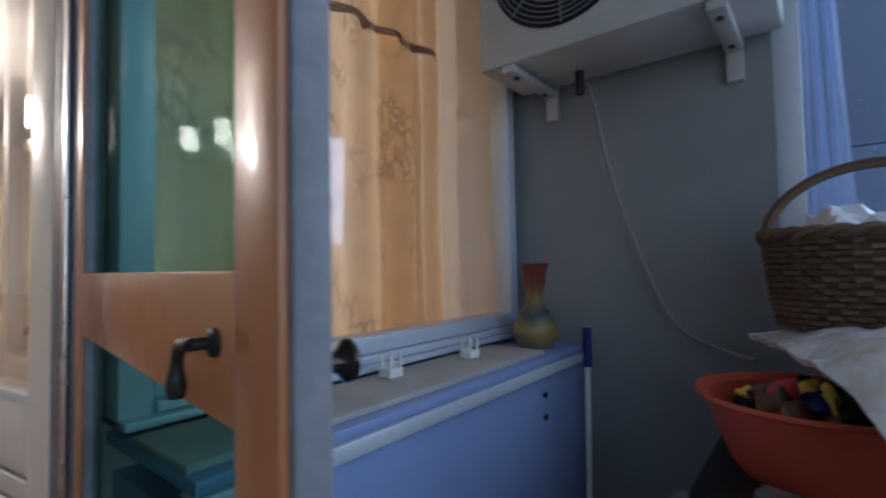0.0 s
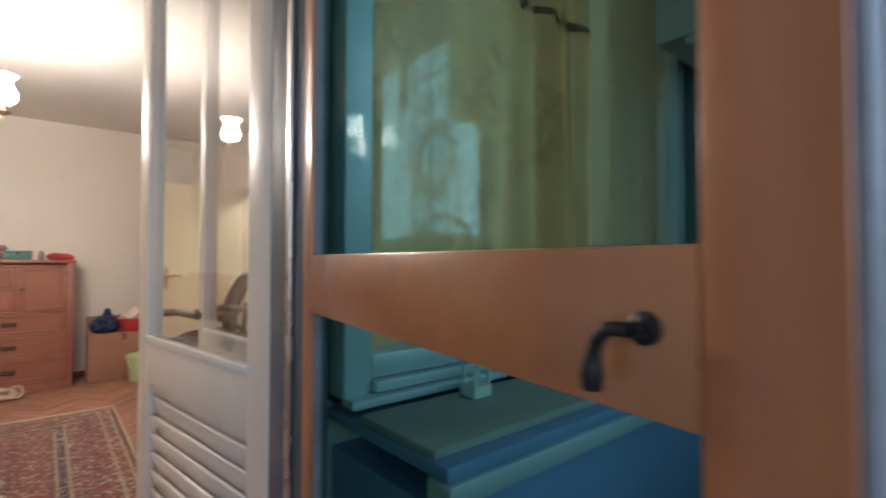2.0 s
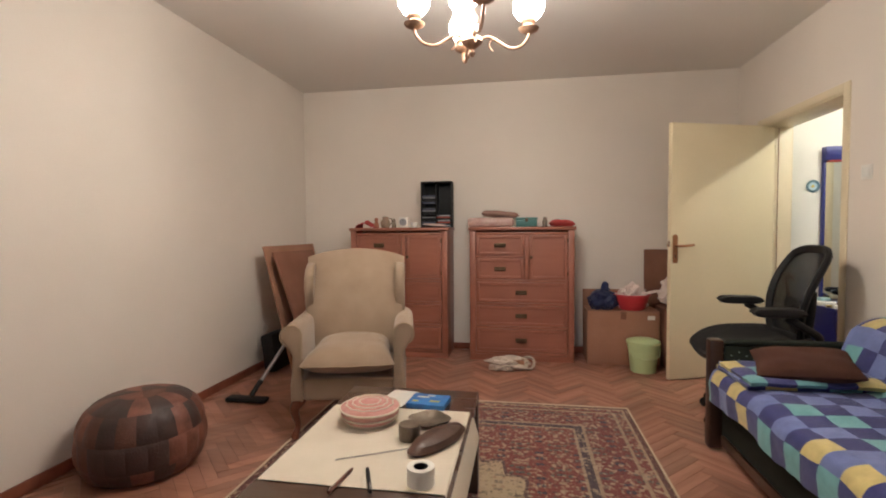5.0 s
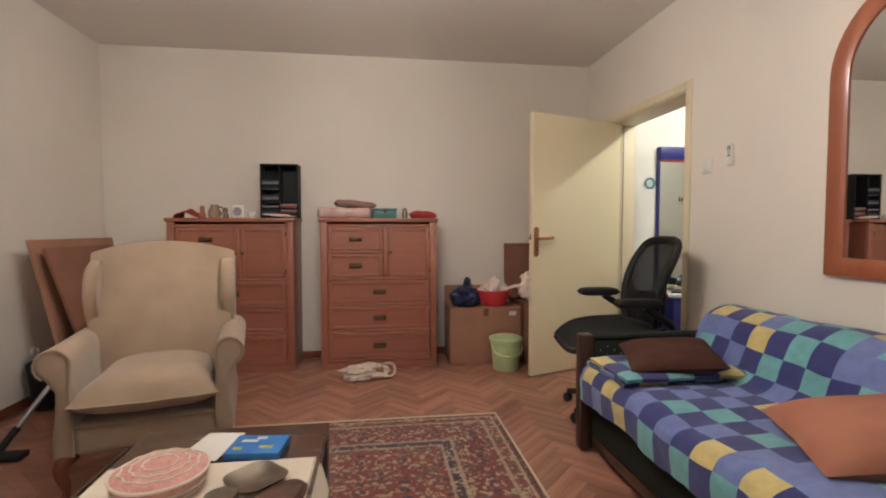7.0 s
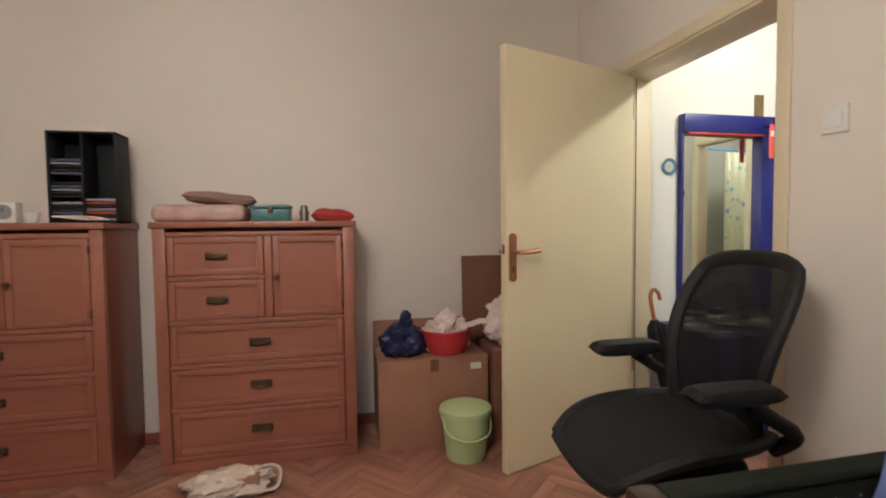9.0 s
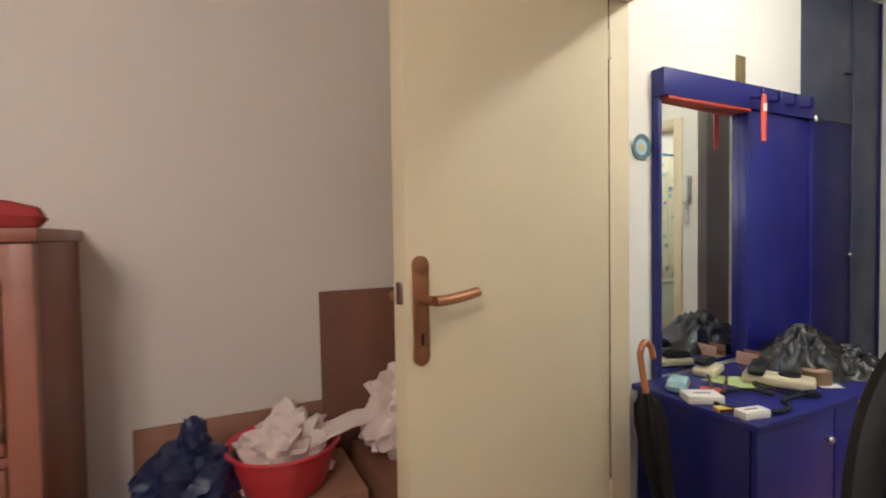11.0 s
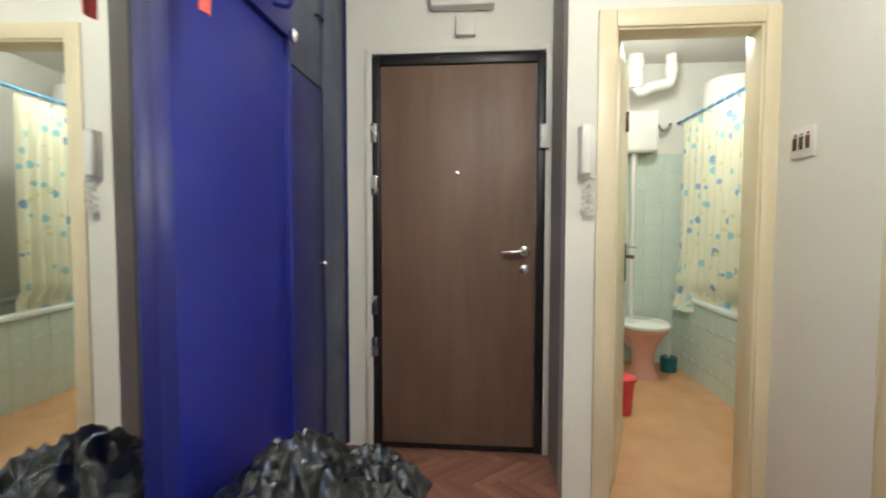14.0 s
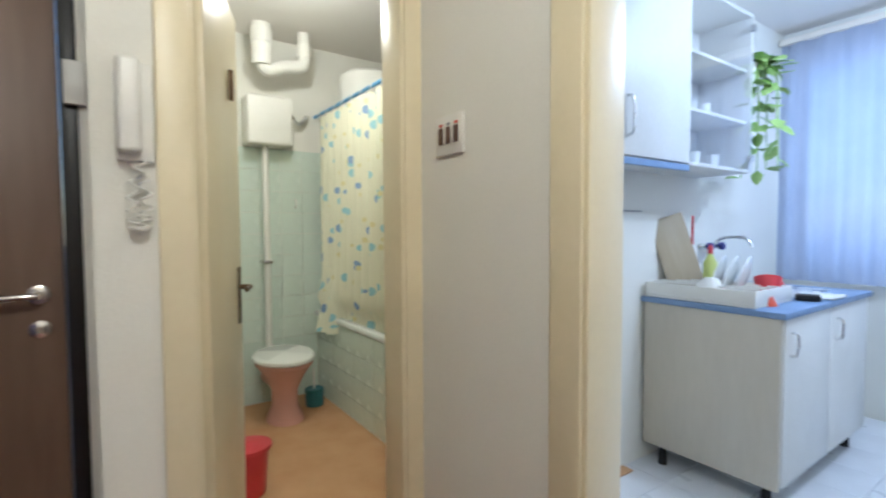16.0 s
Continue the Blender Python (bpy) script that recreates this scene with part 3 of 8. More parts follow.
part("handle_plate", B((0.45, -0.041, 0.90), (0.49, -0.035, 1.10), 0.002), BRASS_OLD, bl)
part("hook", B((0.36, -0.05, 1.66), (0.375, -0.035, 1.76), 0.003), BRASS_OLD, bl, "dark coat hook")

# balcony door: outer leaf opened out onto the loggia, inner leaf opened into the room
ang_o = math.degrees(math.atan2(-1.147 + 0.44, 2.692 - 2.788))
ol = thing("door_4", pose(2.788, -0.44, 0, 0, 0, ang_o), "open outer balcony door of varnished pine with green glass", "door", kind="structure")
OW = 0.713
for name, lo, hi, m_ in (("stile", (0.0, -0.006, 0.06), (0.045, 0.0, 2.26), ORANGE_WOOD), ("stile", (OW - 0.057, -0.006, 0.06), (OW, 0.0, 2.26), ORANGE_WOOD), ("rail", (0.045, -0.006, 1.125), (OW - 0.057, 0.0, 1.215), ORANGE_WOOD_Y),
                        ("rail", (0.045, -0.006, 2.17), (OW - 0.057, 0.0, 2.26), ORANGE_WOOD_Y), ("rail", (0.045, -0.006, 0.06), (OW - 0.057, 0.0, 0.2), ORANGE_WOOD_Y)):
    part(name, B(lo, hi, 0.002), m_, ol, "varnished orange pine")
bm = bmesh.new()
for lo, hi in (((0.0, 0.0, 0.06), (0.04, 0.024, 2.26)), ((OW - 0.045, 0.0, 0.06), (OW + 0.004, 0.022, 2.26)), ((0.04, 0.0, 1.135), (OW - 0.045, 0.024, 1.205)), ((0.04, 0.0, 2.18), (OW - 0.045, 0.024, 2.26)), ((0.04, 0.0, 0.06), (OW - 0.045, 0.024, 0.19))):
    box(bm, lo, hi, 0.003)
part("outer_frame", bm, GREY_PAINT, ol, "weathered grey outside paint")
for z0, z1 in ((0.19, 1.135), (1.205, 2.18)):
    ob = part("pane", B((0.035, 0.012, z0 - 0.004), (OW - 0.04, 0.017, z1 + 0.004)), GLASS_GREEN, ol, "green tinted glass pane")
    ob.visible_shadow = False
bm = tube([(OW - 0.085, -0.006, 1.172), (OW - 0.085, -0.020, 1.172)], 0.004, 10)
tube(curve([(OW - 0.085, -0.020, 1.172), (OW - 0.097, -0.022, 1.171), (OW - 0.105, -0.022, 1.16), (OW - 0.107, -0.022, 1.138)], 10), 0.004, 10, bm, taper=[1] * 8 + [1.3, 1.6, 1.3])
lathe([(0.009, 0), (0.009, 0.003), (0.006, 0.005)], 16, bm, pose(OW - 0.085, -0.006, 1.172, 90, 0, 0))
part("door_handle", bm, BLACK_METAL, ol, "black lever pointing down")
bm = tube([(OW - 0.03, 0.026, 1.16), (OW - 0.03, 0.044, 1.16)], 0.006, 12)
lathe([(0.005, 0), (0.007, 0.006), (0.013, 0.011), (0.013, 0.014), (0.009, 0.016), (0, 0.0165)], 18, bm, pose(OW - 0.03, 0.038, 1.16, -90, 0, 0))
part("knob", bm, DARK_BRONZE, ol, "dark polished door knob")
ang_i = math.degrees(math.atan2(0.455 + 0.285, 2.672 - 2.785))
IW = 0.75


def inner_sash(name, m, label, st):
    """A glazed sash with a louvred foot; st: the width of its free stile."""
    il = thing(name, m, label, "door", kind="structure")
    bm = bmesh.new()
    for lo, hi in (((0, -0.04, 0.02), (0.09, 0.0, 2.29)), ((IW - st, -0.04, 0.02), (IW, 0.0, 2.29)), ((0.09, -0.04, 0.86), (IW - st, 0.0, 0.985)), ((0.09, -0.04, 2.2), (IW - st, 0.0, 2.29)), ((0.09, -0.04, 0.02), (IW - st, 0.0, 0.14))):
        box(bm, lo, hi, 0.003)
    part("frame", bm, WHITE_PAINT, il)
    bm = box(bmesh.new(), (0.08, -0.006, 0.975), (IW - st, 0.006, 0.995), 0.003)
    part("putty_bead", bm, WHITE_PLASTIC, il, "chipped white glazing bead")
    ob = part("pane", B((0.078, -0.022, 0.983), (IW - st + 0.002, -0.018, 2.202)), GLASS, il, "clear glass pane")
    ob.visible_shadow = False
    for k in range(14):
        part("slat", B((0.092, -0.034, -0.033), (IW - st - 0.002, -0.026, 0.033), 0.003, pose(0, 0, 0.172 + k * 0.051) @ Matrix.Translation((0, 0.008, 0)) @ Matrix.Rotation(radians(-16), 4, "X")), WHITE_PAINT, il)
    bm = tube([(IW - st / 2, -0.04, 1.05), (IW - st / 2, -0.085, 1.05), (IW - 0.05, -0.09, 1.05), (IW - 0.19, -0.09, 1.05)], 0.011, 10)
    part("door_handle", bm, BLACK_METAL, il, "dark lever handle")


inner_sash("door_5", pose(2.785, -0.285, 0, 0, 0, ang_i), "open white inner balcony door with glass and louvred panel", 0.075)
inner_sash("door_6", pose(2.92, -0.262, 0, 0, 0, 96.4), "second open white balcony door sash behind the first", 0.045)
# outer casing of the balcony door
bm = bmesh.new()
box(bm, (BX1 - 0.004, S1 - 0.01, 0), (BX1 + 0.022, S1 + 0.055, BZ), 0.004)
box(bm, (BX0 - 0.03, S1 - 0.01, 0), (BX0 + 0.03, S1 + 0.055, BZ), 0.004)
box(bm, (BX0 + 0.03, S1 - 0.01, BZ - 0.04), (BX1 - 0.004, S1 + 0.055, BZ + 0.02), 0.004)
struct("door_casing_outer", bm, CASING_SHADED, "outer balcony door casing, reveal shade put into its dark grey", "door frame")
bm = bmesh.new()
box(bm, (BX1 - 0.004, S0 - 0.12, 0), (BX1 + 0.022, S0 + 0.012, BZ + 0.03), 0.004)
box(bm, (BX0 - 0.04, S0 - 0.10, 0), (BX0 + 0.02, S0 + 0.012, BZ + 0.03), 0.004)
box(bm, (BX0 + 0.02, S0 - 0.10, BZ - 0.03), (BX1 - 0.004, S0 + 0.012, BZ + 0.03), 0.004)
struct("door_casing_inner", bm, CASING_SHADED, "inner balcony door casing, reveal shade put into its blue-grey", "door frame")
struct("weather_strip", B((BX1 - 0.012, S0 - 0.125, 0.02), (BX1 - 0.0045, S0 - 0.105, BZ - 0.04), 0.002), CHROME, "thin metal weather strip in the balcony doorway", "trim")

# living room window, seen from the loggia
wi = thing("window_1", pose(0, S1 - 0.05, 0), "aluminium window with lace curtains behind it", "window", kind="structure")
bm = bmesh.new()
for lo, hi in (((WX0, -0.02, WZ0), (WX0 + 0.05, 0.05, WZ1)), ((WX1 - 0.045, -0.02, WZ0), (WX1, 0.05, WZ1)), ((WX0 + 0.05, -0.02, WZ1 - 0.05), (WX1 - 0.045, 0.05, WZ1)), ((WX0 + 0.05, -0.02, WZ0 + 0.036), (WX1 - 0.045, 0.05, WZ0 + 0.075)), ((WX0 + 0.05, -0.035, WZ0 + 0.016), (WX1 - 0.045, 0.05, WZ0 + 0.034)), ((WX0, -0.05, WZ0), (WX1, 0.05, WZ0 + 0.014))):
    box(bm, lo, hi, 0.003)
part("window_frame", bm, ALU, wi, "pale blue-grey aluminium frame")
ob = part("pane", B((WX0 + 0.045, 0.012, WZ0 + 0.07), (WX1 - 0.04, 0.017, WZ1 - 0.045)), GLASS, wi, "clear reflecting glass")
ob.visible_shadow = False


def drape(x0, x1, z0, z1, y, folds, depth, seed, n=110):
    def f(u, v):
        x, z = x0 + (x1 - x0) * u, z0 + (z1 - z0) * v
        w = math.sin(u * folds * 6.283 + 0.9 * noise.noise((u * 5, v * 1.2, seed))) * depth * (1.1 - 0.4 * v)
        return (x, y + w + 0.01 * noise.noise((u * 9, v * 4, seed + 5)), z)
    return sheet(n, 22, f)


def lace_pattern(m, dark=0.55):
    """Woven sprigs: a darker net motif in the cloth."""
    t = m.node_tree
    N, L = t.nodes, t.links
    b = N["Principled BSDF"]
    src = b.inputs["Base Color"].links[0].from_socket
    co = N.new("ShaderNodeTexCoord")
    mp = N.new("ShaderNodeMapping")
    mp.inputs["Scale"].default_value = (14, 14, 9)
    L.new(co.outputs["Object"], mp.inputs[0])
    wv = N.new("ShaderNodeTexVoronoi")
    wv.feature = "DISTANCE_TO_EDGE"
    nz = N.new("ShaderNodeTexNoise")
    nz.inputs["Scale"].default_value = 1.5
    L.new(mp.outputs[0], nz.inputs["Vector"])
    vm = N.new("ShaderNodeMix")
    vm.data_type = "VECTOR"
    vm.inputs[0].default_value = 0.55
    L.new(mp.outputs[0], vm.inputs[4])
    L.new(nz.outputs["Color"], vm.inputs[5])
    L.new(vm.outputs[1], wv.inputs["Vector"])
    wv.inputs["Scale"].default_value = 3.4
    r = N.new("ShaderNodeValToRGB")
    r.color_ramp.elements[0].position, r.color_ramp.elements[1].position = 0.02, 0.16
    r.color_ramp.elements[0].color = (dark, dark, dark, 1)
    L.new(wv.outputs["Distance"], r.inputs[0])
    mul = N.new("ShaderNodeMix")
    mul.data_type, mul.blend_type = "RGBA", "MULTIPLY"
    cl, spot = N.new("ShaderNodeTexNoise"), N.new("ShaderNodeMapRange")
    cl.inputs["Scale"].default_value = 5.5
    L.new(co.outputs["Object"], cl.inputs["Vector"])
    L.new(cl.outputs[0], spot.inputs[0])
    spot.inputs[1].default_value, spot.inputs[2].default_value = 0.50, 0.60
    L.new(spot.outputs[0], mul.inputs[0])
    L.new(src, mul.inputs[6])
    L.new(r.outputs[0], mul.inputs[7])
    for n in N:
        if n.bl_idname == "ShaderNodeBsdfTranslucent":
            L.new(mul.outputs[2], n.inputs[0])
    L.new(mul.outputs[2], b.inputs["Base Color"])
    return m


LACE_SPRIG = lace_pattern(cloth_through("lace_sprig", (0.95, 0.80, 0.60), (0.88, 0.72, 0.52), 0.9, 0.08, 14), 0.66)
cu = thing("curtain", pose(0, 0, 0), "beige lace curtains with sprigs hanging at the window", "curtain")
part("lace_panel", drape(2.83, 3.85, 0.75, 2.5, S0 + 0.07, 6, 0.022, 2), LACE_SPRIG, cu, "lace panel with woven sprigs")
part("side_panel", drape(3.62, 4.08, 0.6, 2.5, S0 + 0.14, 4, 0.03, 7), LACE, cu, "plain beige side panel")
part("hem", drape(2.83, 3.95, 2.0, 2.03, S0 + 0.045, 6, 0.02, 2), CARDBOARD, cu, "brown braid")
part("curtain_rod", tube([(2.80, S0 + 0.1, 2.5), (4.12, S0 + 0.1, 2.5)], 0.012), ALU, cu)

# kitchen window with sheers
kw = thing("window_2", pose(0, -0.40, 0), "white framed kitchen window", "window", kind="structure")
bm = bmesh.new()
for lo, hi in (((KWX0, 0, 0.85), (KWX0 + 0.06, 0.06, 2.4)), ((KWX1 - 0.06, 0, 0.85), (KWX1, 0.06, 2.4)), ((KWX0 + 0.06, 0, 2.34), (KWX1 - 0.06, 0.06, 2.4)), ((KWX0 + 0.06, 0, 0.85), (KWX1 - 0.06, 0.06, 0.91)), ((5.6, 0, 0.91), (5.68, 0.06, 2.34))):
    box(bm, lo, hi, 0.004)
part("window_frame", bm, WHITE_PAINT, kw)
ob = part("pane", B((KWX0 + 0.05, 0.03, 0.9), (KWX1 - 0.05, 0.035, 2.35)), GLASS, kw)
ob.visible_shadow = False
kc = thing("sheer_curtain", pose(0, 0, 0), "white sheer curtain at the kitchen window", "curtain")
part("sheer_panel", drape(4.6, 6.58, 0.86, 2.5, -0.19, 13, 0.022, 11, 200), SHEER, kc)
part("curtain_rail", B((4.5, -0.23, 2.5), (6.59, -0.16, 2.54), 0.004), WHITE_PAINT, kc, "white curtain rail")

# ---- living room: large furniture ----


def tallboy(m, label, flip=False):
    t = thing("tallboy", m, label, "chest of drawers", "tallboys against the wall")
    w, d, h = 0.92, 0.39, 1.205
    bm = bmesh.new()
    box(bm, (0, 0.03, 0.03), (0.02, d, h - 0.03), 0.002)
    box(bm, (w - 0.02, 0.03, 0.03), (w, d, h - 0.03), 0.002)
    box(bm, (0.02, d - 0.012, 0.03), (w - 0.02, d, h - 0.03))
    box(bm, (0.02, 0.05, 0.05), (w - 0.02, d - 0.012, 0.07))
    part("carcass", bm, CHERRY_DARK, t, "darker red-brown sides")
    part("top", B((-0.012, -0.012, h - 0.03), (w + 0.012, d, h), 0.006), CHERRY, t)
    part("plinth", B((0.0, 0.012, 0.0), (w, d, 0.055), 0.003), CHERRY, t)
    bm = bmesh.new()
    for lo, hi in (((0, 0.0, 0.055), (0.055, 0.03, h - 0.03)), ((w - 0.055, 0.0, 0.055), (w, 0.03, h - 0.03))):
        box(bm, lo, hi, 0.004)
    for z in (0.06, 0.292, 0.502, 0.712, 1.135):
        box(bm, (0.055, 0.004, z), (w - 0.055, 0.03, z + 0.022), 0.003)
    box(bm, (0.49, 0.004, 0.734), (0.525, 0.03, 1.135), 0.003)
    box(bm, (0.055, 0.004, 0.926), (0.49, 0.03, 0.946), 0.003)
    part("face_frame", bm, CHERRY, t)

    def front(name, x0, x1, z0, z1, pull):
        bm = bmesh.new()
        e = 0.03
        box(bm, (x0 + e - 0.002, 0.012, z0 + e - 0.002), (x1 - e + 0.002, 0.024, z1 - e + 0.002))
        f = part(name, bm, CHERRY, t)
        for side, lo, hi in (("stile", (x0, 0.003, z0), (x0 + e, 0.028, z1)), ("stile", (x1 - e, 0.003, z0), (x1, 0.028, z1)), ("rail", (x0 + e, 0.003, z1 - e), (x1 - e, 0.028, z1)), ("rail", (x0 + e, 0.003, z0), (x1 - e, 0.028, z0 + e))):
            part(side, B(lo, hi, 0.003), CHERRY, f)
        if pull == "cup":
            cx, cz = (x0 + x1) / 2, (z0 + z1) / 2
            bm = box(bmesh.new(), (cx - 0.05, 0.007, cz - 0.019), (cx + 0.05, 0.0125, cz + 0.019), 0.002)
            tube(curve([(cx - 0.036, 0.01, cz + 0.002), (cx - 0.034, -0.008, cz - 0.006), (cx, -0.012, cz - 0.008), (cx + 0.034, -0.008, cz - 0.006), (cx + 0.036, 0.01, cz + 0.002)], 14), 0.005, 8, bm)
            part("handle", bm, BRASS_OLD, f, "old brass bail handle")
        else:
            part("knob", lathe([(0.006, 0), (0.007, 0.012), (0.014, 0.02), (0.012, 0.028), (0, 0.03)], 14, m=pose(x0 + 0.018, 0.003, (z0 + z1) / 2, 90, 0, 0)), BRASS_OLD, f, "round dark knob")
            for z in (z0 + 0.05, z1 - 0.05):
                part("hinge", B((x1 - 0.004, -0.002, z - 0.018), (x1 + 0.006, 0.006, z + 0.018), 0.002), BRASS_OLD, f)

    for z0, z1 in ((0.085, 0.289), (0.317, 0.499), (0.527, 0.709)):
        front("drawer", 0.059, w - 0.059, z0, z1, "cup")
    front("drawer", 0.059, 0.486, 0.737, 0.923, "cup")
    front("drawer", 0.059, 0.486, 0.949, 1.132, "cup")
    front("door", 0.529, w - 0.059, 0.737, 1.132, "knob")
    return t


tb = tallboy(pose(1.757, 4.60, 0), "red-brown stained wooden tallboy with bags on top")
tb2 = copy_thing(tb, pose(0.635, 4.60, 0))
tagged(tb2, "red-brown stained wooden tallboy with a black disc rack on top")

# armchair
def slab(outline, lo, hi, axis, bevel, seg=3):
    """A padded slab: an outline of (depth, height) or (width, height) pairs drawn out along one axis."""
    bm = bmesh.new()
    def at(q, d):
        return (d, q[0], q[1]) if axis == "x" else (q[0], d, q[1])
    near, far = [bm.verts.new(at(q, lo)) for q in outline], [bm.verts.new(at(q, hi)) for q in outline]
    n = len(outline)
    caps = [bm.faces.new(near), bm.faces.new(far[::-1])]
    for k in range(n):
        bm.faces.new((near[k], far[k], far[(k + 1) % n], near[(k + 1) % n]))
    bmesh.ops.recalc_face_normals(bm, faces=bm.faces[:])
    es = list({e for f in caps for e in f.edges})
    bmesh.ops.bevel(bm, geom=es, offset=bevel, segments=seg, affect="EDGES", profile=0.5)
    return bm


ac = thing("armchair", pose(1.175, 3.20, 0, 0, 0, 14) @ Matrix.Diagonal((0.97, 1, 1, 1)), "beige upholstered wingback armchair with scrolled arms and dark legs", "armchair")
part("seat_base", box(bmesh.new(), (-0.265, -0.325, 0.215), (0.265, 0.28, 0.345), 0.025, seg=3), FABRIC, ac)


def cushion_shape(u, v):
    x, y = 2 * u - 1, v
    spread = 0.235 + 0.045 * max(0.0, 1 - v * 3.2)
    edge = (1 - abs(x) ** 5) ** 0.42 * (1 - abs(2 * v - 1) ** 5) ** 0.5
    return (x * spread, -0.375 + 0.54 * y + 0.02 * x * x, 0.425 + 0.09 * edge + 0.03 * (1 - x * x) * math.sin(math.pi * v) + 0.004 * noise.noise((u * 5, v * 5, 2)))


bm = sheet(26, 26, cushion_shape)
cushion_under = sheet(26, 26, lambda u, v: tuple(Vector(cushion_shape(1 - u, v)) * 1.0 - Vector((0, 0, 2 * (cushion_shape(1 - u, v)[2] - 0.425) * 0.82))), bm)
bmesh.ops.remove_doubles(bm, verts=bm.verts[:], dist=0.002)
part("seat_cushion", bm, FABRIC, ac)
part("piping", tube([cushion_shape(k / 24, 0.0) for k in range(25)], 0.005, 6), FABRIC_SEAM, ac)


def back_face(u, v):
    x = 2 * u - 1
    z = 0.42 + (0.545 + 0.055 * (1 - abs(x) ** 2.2)) * v
    return (x * (0.262 + 0.015 * v), 0.185 + 0.13 * v - 0.045 * math.sin(math.pi * v ** 0.8) - 0.03 * (1 - abs(x) ** 4), z)


part("backrest", sheet(22, 22, back_face, thick=-0.12), FABRIC, ac)
for s in (-1, 1):
    side = [(0.345, 0.40), (0.30, 0.40), (0.15, 0.58), (0.105, 0.66), (0.07, 0.73), (0.05, 0.80), (0.06, 0.88), (0.10, 0.94), (0.17, 0.97), (0.30, 0.975), (0.405, 0.98), (0.42, 0.95)]
    x0, x1 = sorted((s * 0.270, s * 0.332))
    wing = part("wing", slab(side, x0, x1, "x", 0.02), FABRIC, ac)
    part("piping", tube(curve([(s * 0.274, y, z) for y, z in side[2:11]], 24), 0.004, 6), FABRIC_SEAM, wing)
    roll = [(s * (0.325 + 0.062 * math.cos(q)), 0.592 + 0.062 * math.sin(q)) for q in [radians(-58 + 22.5 * k) for k in range(12)]]
    front = roll + [(s * 0.262, 0.50), (s * 0.258, 0.36), (s * 0.262, 0.215), (s * 0.335, 0.215), (s * 0.338, 0.30), (s * 0.325, 0.40), (s * 0.322, 0.48)]
    arm = part("arm", slab(front, -0.33, 0.27, "y", 0.018), FABRIC, ac, "scrolled padded arm")
    part("piping", tube([(x, -0.333, z) for x, z in roll + [(s * 0.272, 0.50), (s * 0.266, 0.30)]], 0.004, 6), FABRIC_SEAM, arm)
    bm = tube(curve([(s * 0.285, -0.285, 0.225), (s * 0.315, -0.315, 0.17), (s * 0.30, -0.305, 0.08), (s * 0.315, -0.325, 0.012)], 16), 0.032, 12, taper=[1.25 - 0.75 * min(1, k / 11) + (0.28 * (k - 11) / 5 if k > 11 else 0) for k in range(17)])
    lathe([(0.0, 0.0), (0.02, 0.0), (0.024, 0.008), (0.014, 0.018), (0, 0.018)], 12, bm, pose(s * 0.315, -0.325, 0))
    part("leg", bm, CARVED, ac, "curved dark red-brown front leg")
    part("leg", tube([(s * 0.25, 0.26, 0.23), (s * 0.25, 0.33, 0.0)], 0.024, 8, taper=[1, 0.75]), CARVED, ac)
part("front_rail_piping", tube([(-0.262, -0.328, 0.335), (0.262, -0.328, 0.335)], 0.005, 6), FABRIC_SEAM, ac)

# pouf
POUF_TAN = mat("tan_leather", (0.24, 0.092, 0.06), (0.09, 0.036, 0.026), 0.5, 0, 9, 0.25, 90)
POUF_MID = mat("brown_leather", (0.13, 0.052, 0.034), (0.07, 0.03, 0.022), 0.5, 0, 10, 0.25, 90)
POUF_DARK = mat("dark_leather", (0.035, 0.022, 0.02), (0.06, 0.03, 0.025), 0.5, 0, 12, 0.25, 90)
po = thing("pouf", pose(0.35, 2.41, 0) @ Matrix.Diagonal((0.89, 0.89, 0.86, 1)), "round patchwork leather pouf in brown and black", "pouf")
prof = [(0.0, 0.0), (0.22, 0.0), (0.27, 0.03), (0.305, 0.10), (0.315, 0.19), (0.305, 0.28), (0.27, 0.37), (0.20, 0.425), (0.10, 0.445), (0.0, 0.45)]
whole = curve([(r, 0, z) for r, z in prof[1:]], 48)
for j, (i0, i1, n_p) in enumerate(((0, 12, 18), (12, 22, 20), (22, 32, 20), (32, 41, 14), (41, 48, 8))):
    for k in range(n_p):
        a0, a1 = 2 * math.pi * (k + 0.5 * (j % 2)) / n_p, 2 * math.pi * (k + 1 + 0.5 * (j % 2)) / n_p
        def f(u, v, a0=a0, a1=a1, i0=i0, i1=i1):
            p = whole[round(i0 + v * (i1 - i0))]
            a = a0 + (a1 - a0) * u
            puff = 1 + 0.03 * (math.sin(math.pi * u) * math.sin(math.pi * v)) ** 0.5
            return (max(0.004, p.x) * puff * math.cos(a), max(0.004, p.x) * puff * math.sin(a), max(0.0, p.z))
        part("leather_panel", sheet(4, i1 - i0, f, thick=0.004), (POUF_TAN, POUF_DARK, POUF_MID, POUF_TAN, POUF_DARK)[(k * 7 + j * 3 + k // 4) % 5], po)
part("stuffing", lathe([(max(0, r - 0.012), min(max(z, 0.004), 0.436)) for r, z in prof], 32), POUF_DARK, po)

